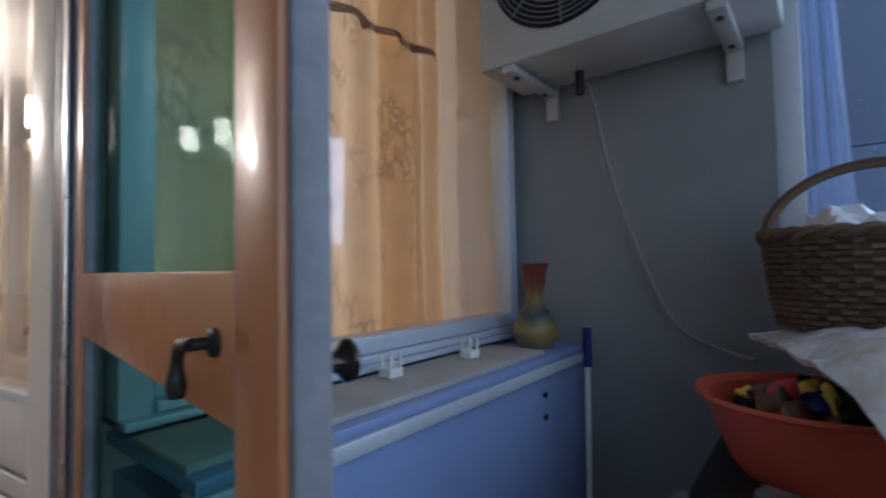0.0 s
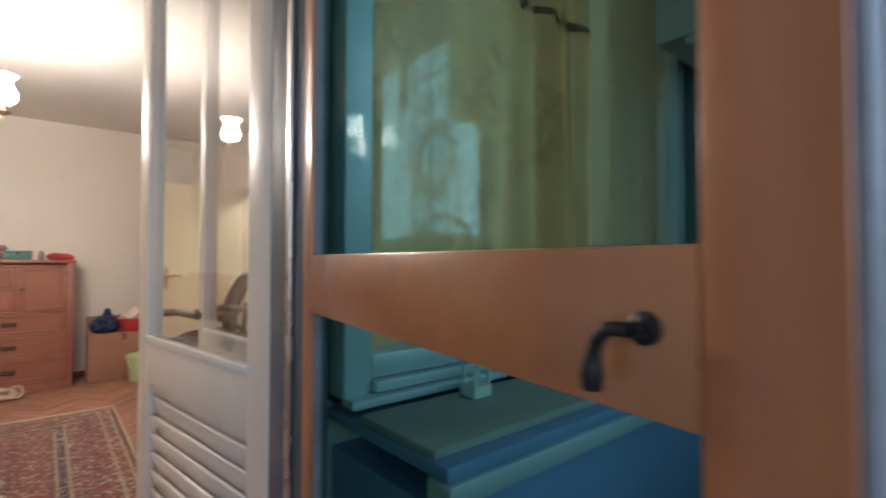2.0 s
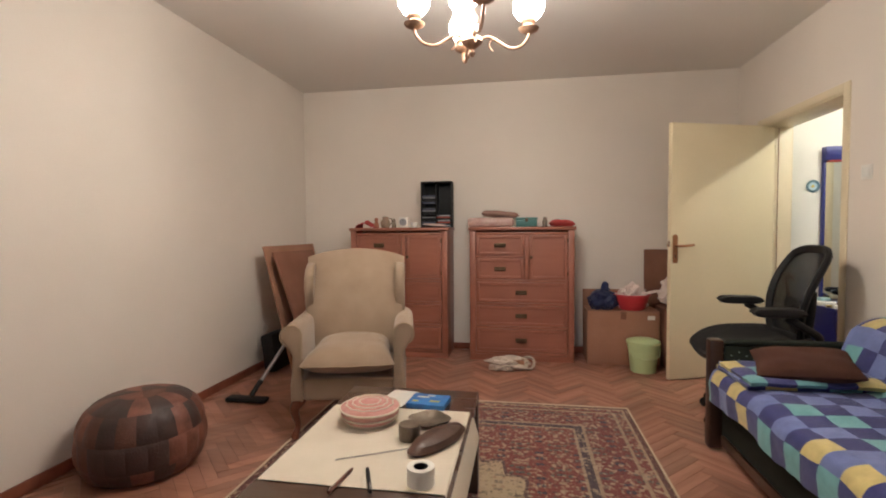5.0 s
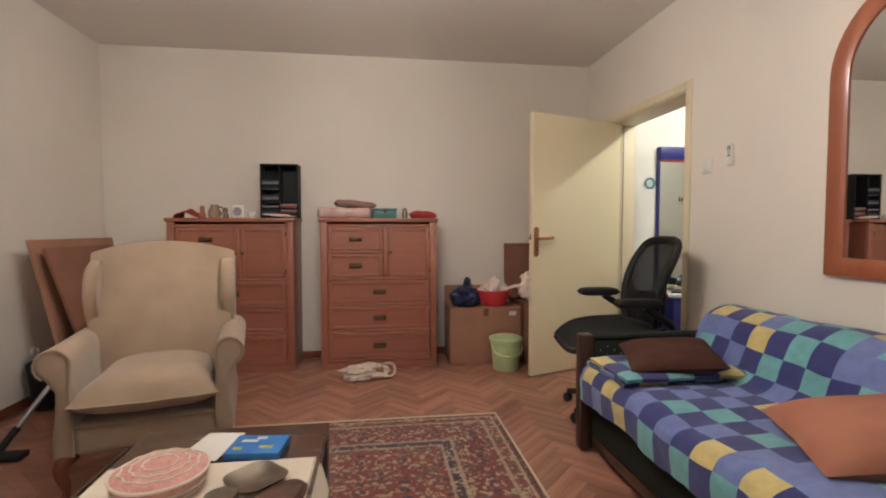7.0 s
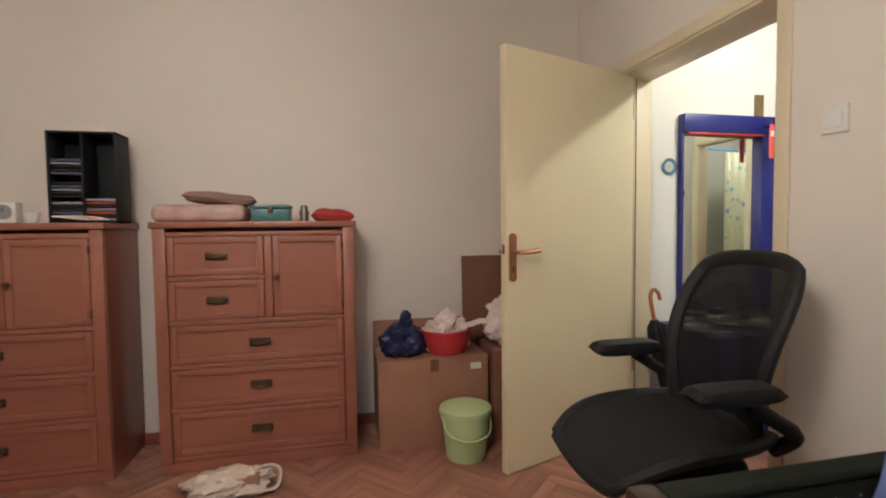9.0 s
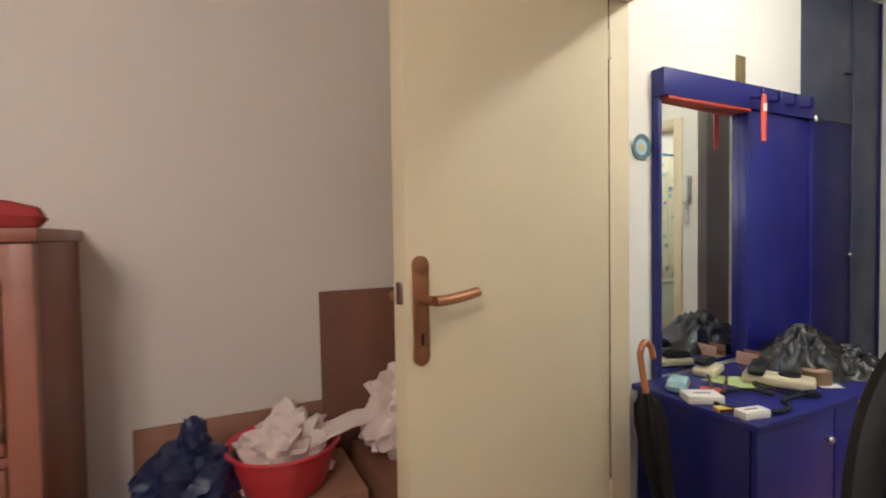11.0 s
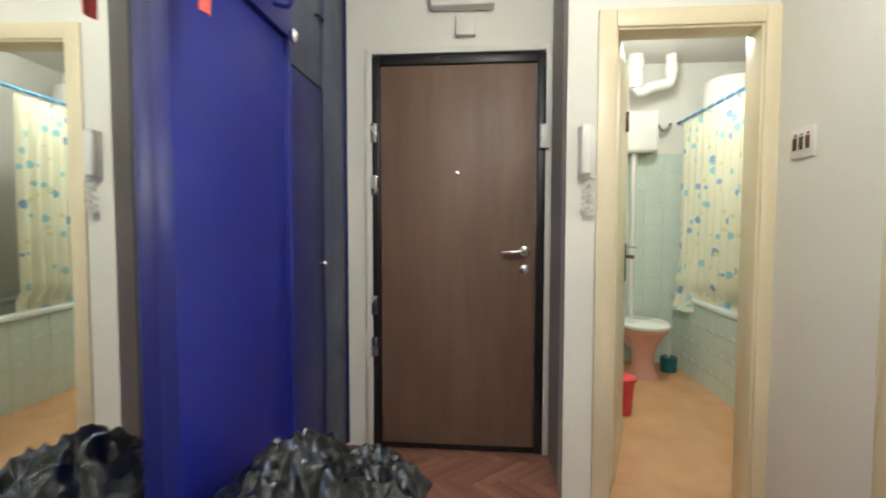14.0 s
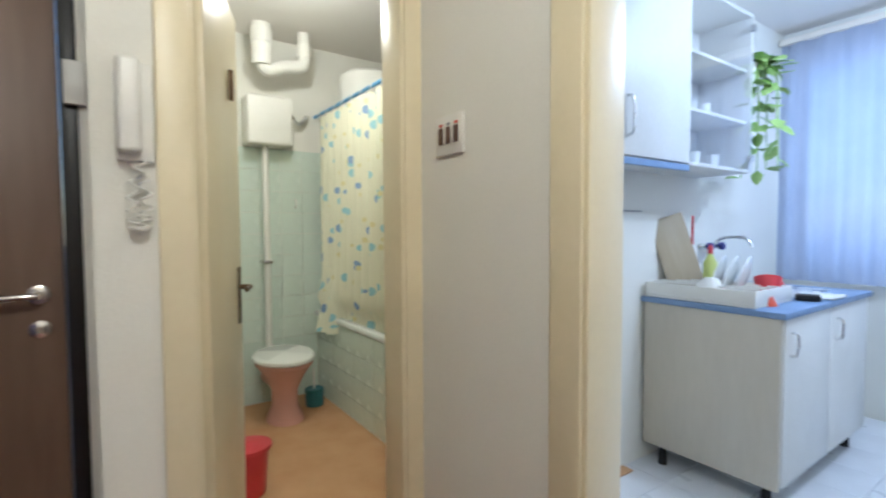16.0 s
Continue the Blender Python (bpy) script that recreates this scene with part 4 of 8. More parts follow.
# coffee table
tab = thing("coffee_table", pose(1.742, 1.98, 0), "dark wooden coffee table with a lower shelf", "coffee table")
tw, tl, th = 0.585, 0.96, 0.452
part("tabletop", B((-tw / 2, -tl / 2, th - 0.03), (tw / 2, tl / 2, th), 0.003), TABLE_WOOD, tab)
for x in (-1, 1):
    for y in (-1, 1):
        part("leg", B((x * (tw / 2 - 0.03) - 0.03, y * (tl / 2 - 0.03) - 0.03, 0.012), (x * (tw / 2 - 0.03) + 0.03, y * (tl / 2 - 0.03) + 0.03, th - 0.03), 0.003), DARK_WOOD, tab)
    part("apron", B((x * (tw / 2 - 0.02) - 0.012, -tl / 2 + 0.06, th - 0.085), (x * (tw / 2 - 0.02) + 0.012, tl / 2 - 0.06, th - 0.03), 0.002), DARK_WOOD, tab)
    part("apron", B((-tw / 2 + 0.06, x * (tl / 2 - 0.02) - 0.012, th - 0.085), (tw / 2 - 0.06, x * (tl / 2 - 0.02) + 0.012, th - 0.03), 0.002), DARK_WOOD, tab)
part("shelf", B((-tw / 2 + 0.03, -tl / 2 + 0.05, 0.13), (tw / 2 - 0.03, tl / 2 - 0.05, 0.15), 0.003), TABLE_WOOD, tab)

# sofa bed
SOFA_CLOTH = mat("dark_green_dotted_cloth", (0.012, 0.016, 0.012), (0.022, 0.026, 0.02), 0.9, 0, 20, 0.3, 260)
so = thing("sofa_bed", pose(0, 0, 0), "dark sofa bed with wooden arm posts under a patchwork throw", "sofa")
SX0, SX1, SY0, SY1 = 3.24, 4.09, 1.00, 3.07
part("base", B((SX0 + 0.02, SY0 + 0.02, 0.05), (SX1, SY1 - 0.06, 0.30), 0.012), SOFA_CLOTH, so, "dark green upholstered base")
part("seat", box(bmesh.new(), (SX0 - 0.02, SY0 + 0.03, 0.30), (SX1 - 0.12, SY1 - 0.07, 0.43), 0.035, seg=3), SOFA_CLOTH, so)
part("drawer_rail", B((SX0 + 0.005, SY0 + 0.06, 0.06), (SX0 + 0.02, SY1 - 0.1, 0.11), 0.003), DARK_WOOD, so)
bm = sheet(4, 14, lambda u, v: (SX1 - 0.20 + 0.10 * v - 0.05 * math.sin(math.pi * v), SY0 + 0.02 + (SY1 - SY0 - 0.10) * u, 0.40 + 0.28 * v), thick=-0.12)
part("backrest", bm, SOFA_CLOTH, so)
for y0, y1 in ((SY1 - 0.065, SY1), (SY0 - 0.02, SY0 + 0.045)):
    part("arm_post", B((SX0 - 0.04, y0, 0.02), (SX0 + 0.03, y1, 0.60), 0.012), DARK_WOOD, so, "dark wooden arm post")
    part("arm_panel", box(bmesh.new(), (SX0 + 0.03, y0 + 0.004, 0.06), (SX1 - 0.02, y1 - 0.004, 0.57), 0.006), SOFA_CLOTH, so, "dark green dotted arm panel")
    part("arm_cap", box(bmesh.new(), (SX0 + 0.03, y0, 0.57), (SX1 - 0.02, y1, 0.597), 0.011, seg=3), SOFA_CLOTH, so)
dots = bmesh.new()
for i in range(22):
    for j in range(12):
        x, z = SX0 + 0.06 + i * 0.036, 0.10 + j * 0.038
        box(dots, (x, SY1 - 0.0705 + 0.0025, z + (i % 2) * 0.018), (x + 0.005, SY1 - 0.0665 + 0.0005, z + 0.005 + (i % 2) * 0.018))
DOT = mat("pale_green_dot", (0.25, 0.32, 0.26), None, 0.8)
tagged(part("woven_dots", dots, DOT, so), kind="stuff")


def patch_cloth():
    m = mat("patchwork_cotton", (0.5, 0.5, 0.5), None, 0.9, 0, 30, 0.25, 200, sheen=0.2)
    t = m.node_tree
    N, Lk = t.nodes, t.links
    uv = N.new("ShaderNodeUVMap")
    sep = N.new("ShaderNodeSeparateXYZ")
    Lk.new(uv.outputs[0], sep.inputs[0])
    fl = []
    for k in (0, 1):
        n = N.new("ShaderNodeMath")
        n.operation = "FLOOR"
        Lk.new(sep.outputs[k], n.inputs[0])
        fl.append(n)
    sm = N.new("ShaderNodeMath")
    Lk.new(fl[0].outputs[0], sm.inputs[0])
    Lk.new(fl[1].outputs[0], sm.inputs[1])
    md = N.new("ShaderNodeMath")
    md.operation = "FLOORED_MODULO"
    md.inputs[1].default_value = 2
    Lk.new(sm.outputs[0], md.inputs[0])
    cb = N.new("ShaderNodeCombineXYZ")
    for k in (0, 1):
        Lk.new(fl[k].outputs[0], cb.inputs[k])
    wn_ = N.new("ShaderNodeTexWhiteNoise")
    Lk.new(cb.outputs[0], wn_.inputs["Vector"])
    ramps = []
    for cols in (((0.035, 0.04, 0.16), (0.035, 0.04, 0.16), (0.14, 0.18, 0.40)), ((0.55, 0.45, 0.18), (0.15, 0.36, 0.38), (0.15, 0.19, 0.42), (0.15, 0.36, 0.38))):
        r = N.new("ShaderNodeValToRGB")
        r.color_ramp.interpolation = "CONSTANT"
        while len(r.color_ramp.elements) < len(cols):
            r.color_ramp.elements.new(0.5)
        for i, c in enumerate(cols):
            r.color_ramp.elements[i].position = i / len(cols)
            r.color_ramp.elements[i].color = (*c, 1)
        Lk.new(wn_.outputs[0], r.inputs[0])
        ramps.append(r)
    mx = N.new("ShaderNodeMix")
    mx.data_type = "RGBA"
    Lk.new(md.outputs[0], mx.inputs[0])
    Lk.new(ramps[0].outputs[0], mx.inputs[6])
    Lk.new(ramps[1].outputs[0], mx.inputs[7])
    nz = N.new("ShaderNodeTexNoise")
    nz.inputs["Scale"].default_value = 25
    co = N.new("ShaderNodeTexCoord")
    Lk.new(co.outputs["Object"], nz.inputs["Vector"])
    mr = N.new("ShaderNodeMapRange")
    mr.inputs[3].default_value, mr.inputs[4].default_value = 0.75, 1.3
    Lk.new(nz.outputs[0], mr.inputs[0])
    h = N.new("ShaderNodeHueSaturation")
    Lk.new(mx.outputs[2], h.inputs["Color"])
    Lk.new(mr.outputs[0], h.inputs["Value"])
    Lk.new(h.outputs[0], N["Principled BSDF"].inputs["Base Color"])
    return m


PATCH = patch_cloth()
# the throw: down the seat front, over the seat, up and over the back
throw = thing("patchwork_throw", pose(0, 0, 0), "blue, teal and yellow patchwork throw spread over the sofa", "blanket")
line = curve([(SX0 - 0.035, 0, 0.29), (SX0 - 0.04, 0, 0.40), (SX0 + 0.02, 0, 0.45), (SX0 + 0.25, 0, 0.462), (SX0 + 0.46, 0, 0.462), (SX0 + 0.535, 0, 0.50), (SX0 + 0.57, 0, 0.58), (SX0 + 0.62, 0, 0.68), (SX0 + 0.74, 0, 0.735), (SX0 + 0.86, 0, 0.69), (SX0 + 0.87, 0, 0.50)], 60)
run = [0.0]
for a, b in zip(line, line[1:]):
    run.append(run[-1] + (b - a).length)


def throw_at(u, v):
    p = line[round(v * 60)]
    y = SY0 + 0.05 + (SY1 - SY0 - 0.13) * u
    w = 0.012 * noise.noise((u * 9, v * 7, 1.5)) + 0.006 * noise.noise((u * 25, v * 19, 4.5))
    edge = (1 - v) ** 8 * 0.05 * noise.noise((u * 7, 0, 9.0))
    return (p.x + w * 0.7, y + 0.02 * noise.noise((v * 6, u * 3, 3.3)), p.z + w + edge)


part("throw_cloth", sheet(90, 60, throw_at, uv=lambda u, v: (u * 2.0 / 0.104, run[round(v * 60)] / 0.104), thick=0.008), PATCH, throw)

# ---- living room: rug, lamp, mirror, loose things ----


def rug_material(w, l):
    m = mat("persian_wool", (0.3, 0.1, 0.08), None, 0.95, 0, 40, 0.4, 300, sheen=0.2)
    t = m.node_tree
    N, Lk = t.nodes, t.links
    b = N["Principled BSDF"]
    co = N.new("ShaderNodeTexCoord")
    sep = N.new("ShaderNodeSeparateXYZ")
    Lk.new(co.outputs["Object"], sep.inputs[0])

    def op(o, a, c=None, d=None):
        n = N.new("ShaderNodeMath")
        n.operation = o
        for i, v in enumerate((a, c, d)):
            if v is None:
                continue
            if isinstance(v, (int, float)):
                n.inputs[i].default_value = v
            else:
                Lk.new(v, n.inputs[i])
        return n.outputs[0]

    ex = op("SUBTRACT", w / 2, op("ABSOLUTE", sep.outputs[0]))
    ey = op("SUBTRACT", l / 2, op("ABSOLUTE", sep.outputs[1]))
    edge = op("MINIMUM", ex, ey)
    bands = N.new("ShaderNodeValToRGB")
    bands.color_ramp.interpolation = "CONSTANT"
    stops = ((0.0, (0.10, 0.028, 0.022)), (0.035, (0.36, 0.26, 0.17)), (0.05, (0.17, 0.036, 0.028)), (0.095, (0.33, 0.24, 0.16)), (0.115, (0.16, 0.032, 0.026)), (0.31, (0.33, 0.24, 0.16)), (0.33, (0.05, 0.03, 0.045)), (0.37, (0.34, 0.25, 0.17)), (0.385, (0.19, 0.042, 0.032)))
    while len(bands.color_ramp.elements) < len(stops):
        bands.color_ramp.elements.new(0.5)
    for e, (p, c) in zip(bands.color_ramp.elements, stops):
        e.position, e.color = p, (*c, 1)
    Lk.new(edge, bands.inputs[0])
    # mirrored small motifs
    fold = N.new("ShaderNodeCombineXYZ")
    Lk.new(op("PINGPONG", sep.outputs[0], 0.098), fold.inputs[0])
    Lk.new(op("PINGPONG", sep.outputs[1], 0.13), fold.inputs[1])
    vo = N.new("ShaderNodeTexVoronoi")
    vo.inputs["Scale"].default_value = 34
    Lk.new(fold.outputs[0], vo.inputs["Vector"])
    mot = N.new("ShaderNodeValToRGB")
    mot.color_ramp.interpolation = "CONSTANT"
    cols = ((0.0, (0.34, 0.25, 0.17)), (0.36, (0.045, 0.035, 0.06)), (0.54, (0.36, 0.27, 0.19)), (0.72, (0.24, 0.08, 0.06)), (0.86, (0.10, 0.085, 0.075)))
    while len(mot.color_ramp.elements) < len(cols):
        mot.color_ramp.elements.new(0.5)
    for e, (p, c) in zip(mot.color_ramp.elements, cols):
        e.position, e.color = p, (*c, 1)
    sx = N.new("ShaderNodeSeparateColor")
    Lk.new(vo.outputs["Color"], sx.inputs[0])
    Lk.new(sx.outputs[0], mot.inputs[0])
    dotm = op("LESS_THAN", vo.outputs["Distance"], 0.42)
    inband = op("MULTIPLY", op("GREATER_THAN", edge, 0.115), op("LESS_THAN", edge, 0.31))
    field = op("GREATER_THAN", edge, 0.385)
    b2 = op("MULTIPLY", op("GREATER_THAN", edge, 0.05), op("LESS_THAN", edge, 0.095))
    share = op("MULTIPLY", op("MINIMUM", op("ADD", op("ADD", inband, field), b2), 1.0), dotm)
    mx = N.new("ShaderNodeMix")
    mx.data_type = "RGBA"
    Lk.new(share, mx.inputs[0])
    Lk.new(bands.outputs[0], mx.inputs[6])
    Lk.new(mot.outputs[0], mx.inputs[7])
    # cream medallion with a scalloped rim
    rx = op("DIVIDE", sep.outputs[0], 0.40)
    ry = op("DIVIDE", sep.outputs[1], 0.66)
    ang = op("ARCTAN2", ry, rx)
    rad = op("SQRT", op("ADD", op("MULTIPLY", rx, rx), op("MULTIPLY", ry, ry)))
    rad = op("ADD", rad, op("MULTIPLY", op("SINE", op("MULTIPLY", ang, 16.0)), 0.06))
    med = N.new("ShaderNodeValToRGB")
    med.color_ramp.interpolation = "CONSTANT"
    for i, (p, c) in enumerate(((0.0, (0.30, 0.17, 0.12)), (0.35, (0.20, 0.05, 0.04)), (0.62, (0.46, 0.36, 0.23)), (0.95, (0.10, 0.05, 0.05)))):
        if i > 1:
            med.color_ramp.elements.new(0.5)
        med.color_ramp.elements[i].position = p
    for e, c in zip(med.color_ramp.elements, ((0.30, 0.17, 0.12), (0.20, 0.05, 0.04), (0.46, 0.36, 0.23), (0.10, 0.05, 0.05))):
        e.color = (*c, 1)
    Lk.new(rad, med.inputs[0])
    m2 = N.new("ShaderNodeMix")
    m2.data_type = "RGBA"
    mk = op("MULTIPLY", op("MULTIPLY", op("LESS_THAN", rad, 1.0), field), op("SUBTRACT", 1.0, op("MULTIPLY", dotm, 0.45)))
    Lk.new(mk, m2.inputs[0])
    Lk.new(mx.outputs[2], m2.inputs[6])
    Lk.new(med.outputs[0], m2.inputs[7])
    Lk.new(m2.outputs[2], b.inputs["Base Color"])
    return m


RW, RL = 1.96, 2.85
rug = thing("rug", pose(1.925, 3.555 - RL / 2, 0.001), "red and cream patterned Persian rug with a medallion", "rug")
bm = sheet(60, 90, lambda u, v: ((u - 0.5) * RW, (v - 0.5) * RL, 0.009 + 0.0012 * noise.noise((u * 9, v * 13, 2))), thick=0.009)
pile = fleck(fleck(rug_material(RW, RL), 42, (0.46, 0.36, 0.25), 0.56, 0.62, 0.75), 55, (0.05, 0.03, 0.035), 0.58, 0.64, 0.7)
part("rug_body", bm, pile, rug)
FRINGE = mat("cream_fringe", (0.62, 0.52, 0.40), (0.5, 0.41, 0.3), 0.95)
bm = bmesh.new()
for k in range(150):
    x = -RW / 2 + (k + 0.5) * RW / 150
    for s in (-1, 1):
        a = random.uniform(-0.006, 0.006)
        box(bm, (x - 0.0045, s * RL / 2 - 0.003, 0.001), (x + 0.0045, s * RL / 2 + 0.003, 0.006), 0, Matrix.Translation((a * 0.3, 0, 0)) @ Matrix.Diagonal((1, 1, 1, 1)))
        box(bm, (x - 0.004 + a, min(s * RL / 2, s * (RL / 2 + 0.022)), 0.001), (x + 0.004 + a, max(s * RL / 2, s * (RL / 2 + 0.022)), 0.004))
tagged(part("fringe", bm, FRINGE, rug, "short cream fringe"), kind="stuff")
bm = bmesh.new()
for s in (-1, 1):
    box(bm, (-RW / 2, s * RL / 2 - 0.014, 0.002), (RW / 2, s * RL / 2 + 0.002, 0.0125))
    box(bm, (s * RW / 2 - 0.008, -RL / 2, 0.002), (s * RW / 2 + 0.003, RL / 2, 0.0125))
part("selvedge", bm, FRINGE, rug)

# chandelier
ch = thing("chandelier", pose(2.022, 2.37, 0), "lit four-arm brass chandelier with white glass tulip shades", "chandelier")
CS = Matrix.Translation((0, 0, 1.910)) @ Matrix.Scale(0.885, 4) @ Matrix.Translation((0, 0, -1.985))
part("canopy", lathe([(0.0, 2.60), (0.055, 2.60), (0.05, 2.57), (0.02, 2.545), (0.008, 2.535)], 20), BRASS_ANTIQUE, ch)
part("stem", lathe([(0.006, 2.54), (0.006, 2.11)], 10), BRASS_ANTIQUE, ch)
part("hub", lathe([(0.0, 1.985), (0.008, 1.99), (0.016, 2.005), (0.008, 2.02), (0.03, 2.035), (0.05, 2.055), (0.045, 2.075), (0.02, 2.09), (0.014, 2.12), (0.024, 2.15), (0.03, 2.17), (0.016, 2.19), (0.007, 2.22)], 20, m=CS), BRASS_ANTIQUE, ch)
for k in range(4):
    a = radians(16 + 90 * k)
    c_, s_ = math.cos(a), math.sin(a)
    at_ = CS @ Matrix.Translation((0.275 * c_, 0.275 * s_, 0))
    pts = [(0.03, 2.07), (0.08, 2.085), (0.13, 2.06), (0.18, 2.035), (0.235, 2.045), (0.27, 2.085), (0.275, 2.12)]
    bm = tube(curve([CS @ Vector((r * c_, r * s_, z)) for r, z in pts], 24), 0.007, 8)
    tube(curve([CS @ Vector(((0.11 + 0.028 * math.cos(q)) * c_, (0.11 + 0.028 * math.cos(q)) * s_, 2.045 + 0.028 * math.sin(q))) for q in [i * 0.55 for i in range(9)]], 18), 0.004, 6, bm)
    arm = part("arm", bm, BRASS_ANTIQUE, ch, "scrolled brass arm")
    part("cup", lathe([(0.0, 2.105), (0.02, 2.108), (0.045, 2.122), (0.05, 2.132), (0.03, 2.138), (0.026, 2.15), (0.036, 2.165), (0.034, 2.175), (0, 2.176)], 18, m=at_), BRASS_ANTIQUE, arm)
    part("shade", lathe([(0.028, 2.172), (0.052, 2.185), (0.072, 2.215), (0.074, 2.245), (0.058, 2.285), (0.046, 2.315), (0.056, 2.345), (0.075, 2.366)], 36, m=at_, ridge=lambda q: 1 + 0.012 * math.cos(9 * q)), SHADE, arm, "glowing white glass tulip shade")

# arched wall mirror
mi_ = thing("wall_mirror", pose(W - 0.004, 2.255, 0), "arched wall mirror in a red-brown wooden frame", "mirror")
MW, MZ0, MZ1, FRW = 0.335, 0.93, 2.08, 0.075


def arch(half, z0, ztop, n=26):
    r = half
    pts = [(half, z0), (half, ztop - r)]
    pts += [(r * math.cos(q), ztop - r + r * math.sin(q)) for q in [math.pi * k / n for k in range(1, n)]]
    pts += [(-half, ztop - r), (-half, z0)]
    return pts


bm = bmesh.new()
outer, inner = arch(MW, MZ0, MZ1), arch(MW - FRW, MZ0 + FRW, MZ1 - FRW)
n_ = len(outer)
vo_, vi_, vm_ = [[bm.verts.new((-x, y, z)) for y, z in pts] for pts, x in ((outer, 0.0), (inner, 0.0), (outer, 0.0))]
of = [bm.verts.new((-0.022, y, z)) for y, z in outer]
mf = [bm.verts.new((-0.030, (y + yi) / 2, (z + zi) / 2)) for (y, z), (yi, zi) in zip(outer, inner)]
nf = [bm.verts.new((-0.014, y, z)) for y, z in inner]
for a, b in ((vo_, of), (of, mf), (mf, nf), (nf, vi_)):
    for k in range(n_):
        bm.faces.new((a[k], a[(k + 1) % n_], b[(k + 1) % n_], b[k]))
for v in vm_:
    bm.verts.remove(v)
bmesh.ops.recalc_face_normals(bm, faces=bm.faces[:])
part("frame", bm, MIRROR_WOOD, mi_)
bm = bmesh.new()
gl_ = arch(MW - FRW + 0.006, MZ0 + FRW - 0.006, MZ1 - FRW + 0.006)
f = bm.faces.new([bm.verts.new((-0.008, y, z)) for y, z in gl_])
r = bmesh.ops.extrude_face_region(bm, geom=[f])
for v in [g for g in r["geom"] if isinstance(g, bmesh.types.BMVert)]:
    v.co.x = -0.002
bmesh.ops.recalc_face_normals(bm, faces=bm.faces[:])
part("mirror_glass", bm, MIRROR, mi_)

# switch and air conditioner remote by the room door
sw = thing("light_switch", pose(W, 3.365, 1.49), "white wall light switch", "switch")
part("plate", B((-0.009, -0.042, -0.042), (0, 0.042, 0.042), 0.003), WHITE_PLASTIC, sw)
part("rocker", B((-0.014, -0.026, -0.026), (-0.009, 0.026, 0.026), 0.002), CERAMIC, sw)
rc = thing("remote_control", pose(W, 3.175, 1.53) @ Matrix.Diagonal((0.9, 0.76, 0.78, 1)), "white remote control in a wall holder", "remote control")
part("holder", B((-0.02, -0.03, -0.075), (0, 0.03, -0.02), 0.004), WHITE_PLASTIC, rc)
part("handset", B((-0.022, -0.026, -0.065), (-0.004, 0.026, 0.078), 0.006), WHITE_PLASTIC, rc)
part("screen", B((-0.0235, -0.018, 0.03), (-0.021, 0.018, 0.062), 0.001), PLASTER_GREY, rc, "grey display")
for k in range(3):
    part("button", B((-0.024, -0.014, -0.012 + k * 0.013), (-0.021, 0.014, -0.004 + k * 0.013), 0.001), BLACK_PLASTIC if k == 0 else PLASTER_GREY, rc)
so_ = thing("wall_socket", pose(0.0, 4.16, 0.33), "round white wall socket", "socket")
part("plate", lathe([(0.0, 0), (0.036, 0), (0.036, 0.008), (0.028, 0.012), (0.022, 0.004), (0, 0.004)], 24, m=pose(0, 0, 0, 0, 90, 0)), WHITE_PLASTIC, so_)

# table things
TZ = 0.4535
CLOTH_W = mat("cream_table_cloth", (0.70, 0.63, 0.52), (0.63, 0.56, 0.45), 0.95, 0, 6, 0.2, 240)
tc = solid("table_runner", sheet(30, 40, lambda u, v: (1.462 + (2.06 - 1.462) * u, 1.60 + 0.60 * v, (TZ + 0.002 + 0.0025 * abs(noise.noise((u * 5, v * 7, 3)))) if u < 0.955 else TZ - 0.0 - (u - 0.955) * 2.2), thick=-0.0015), CLOTH_W, "cream cloth runner lying over the coffee table", "tablecloth")
PINK_WEAVE = mat("pink_woven_basket", (0.62, 0.36, 0.31), (0.50, 0.22, 0.20), 0.7, 0, 30, 0.5, 120)
pb = thing("woven_bowl", pose(1.655, 2.065, TZ + 0.004), "pink and cream woven lidded bowl on the coffee table", "bowl")
part("bowl_side", lathe([(0.0, 0.0), (0.085, 0.0), (0.105, 0.02), (0.112, 0.05), (0.108, 0.056), (0.0, 0.056)], 36, ridge=lambda q: 1 + 0.012 * math.cos(18 * q)), PINK_WEAVE, pb)
part("lid", lathe([(0.0, 0.075), (0.05, 0.073), (0.095, 0.066), (0.112, 0.056), (0.112, 0.052)], 36), PINK_WEAVE, pb)
for rr_, zz in ((0.112, 0.054), (0.108, 0.03), (0.095, 0.008)):
    part("cord_ring", tube([(rr_ * math.cos(q), rr_ * math.sin(q), zz) for q in [k * 2 * math.pi / 36 for k in range(37)]], 0.004, 6), CLOTH_W, pb)
for rr_, zz in ((0.088, 0.0685), (0.066, 0.0722), (0.04, 0.0745)):
    part("cream_band", tube([(rr_ * (1 + 0.035 * math.cos(12 * q)) * math.cos(q), rr_ * (1 + 0.035 * math.cos(12 * q)) * math.sin(q), zz) for q in [k * 2 * math.pi / 72 for k in range(73)]], 0.0025, 6), CLOTH_W, pb)
BLUE_CARD = mat("blue_carton", (0.03, 0.12, 0.42), (0.04, 0.22, 0.55), 0.4, 0, 25, 0.02)
YELL_CARD = mat("yellow_print", (0.65, 0.48, 0.08), None, 0.5)
bx_ = thing("card_box", pose(1.845, 2.265, TZ + 0.002, 0, 0, -6), "flat blue printed carton on the coffee table", "box")
part("carton", B((-0.08, -0.062, 0), (0.08, 0.062, 0.022), 0.002), BLUE_CARD, bx_)
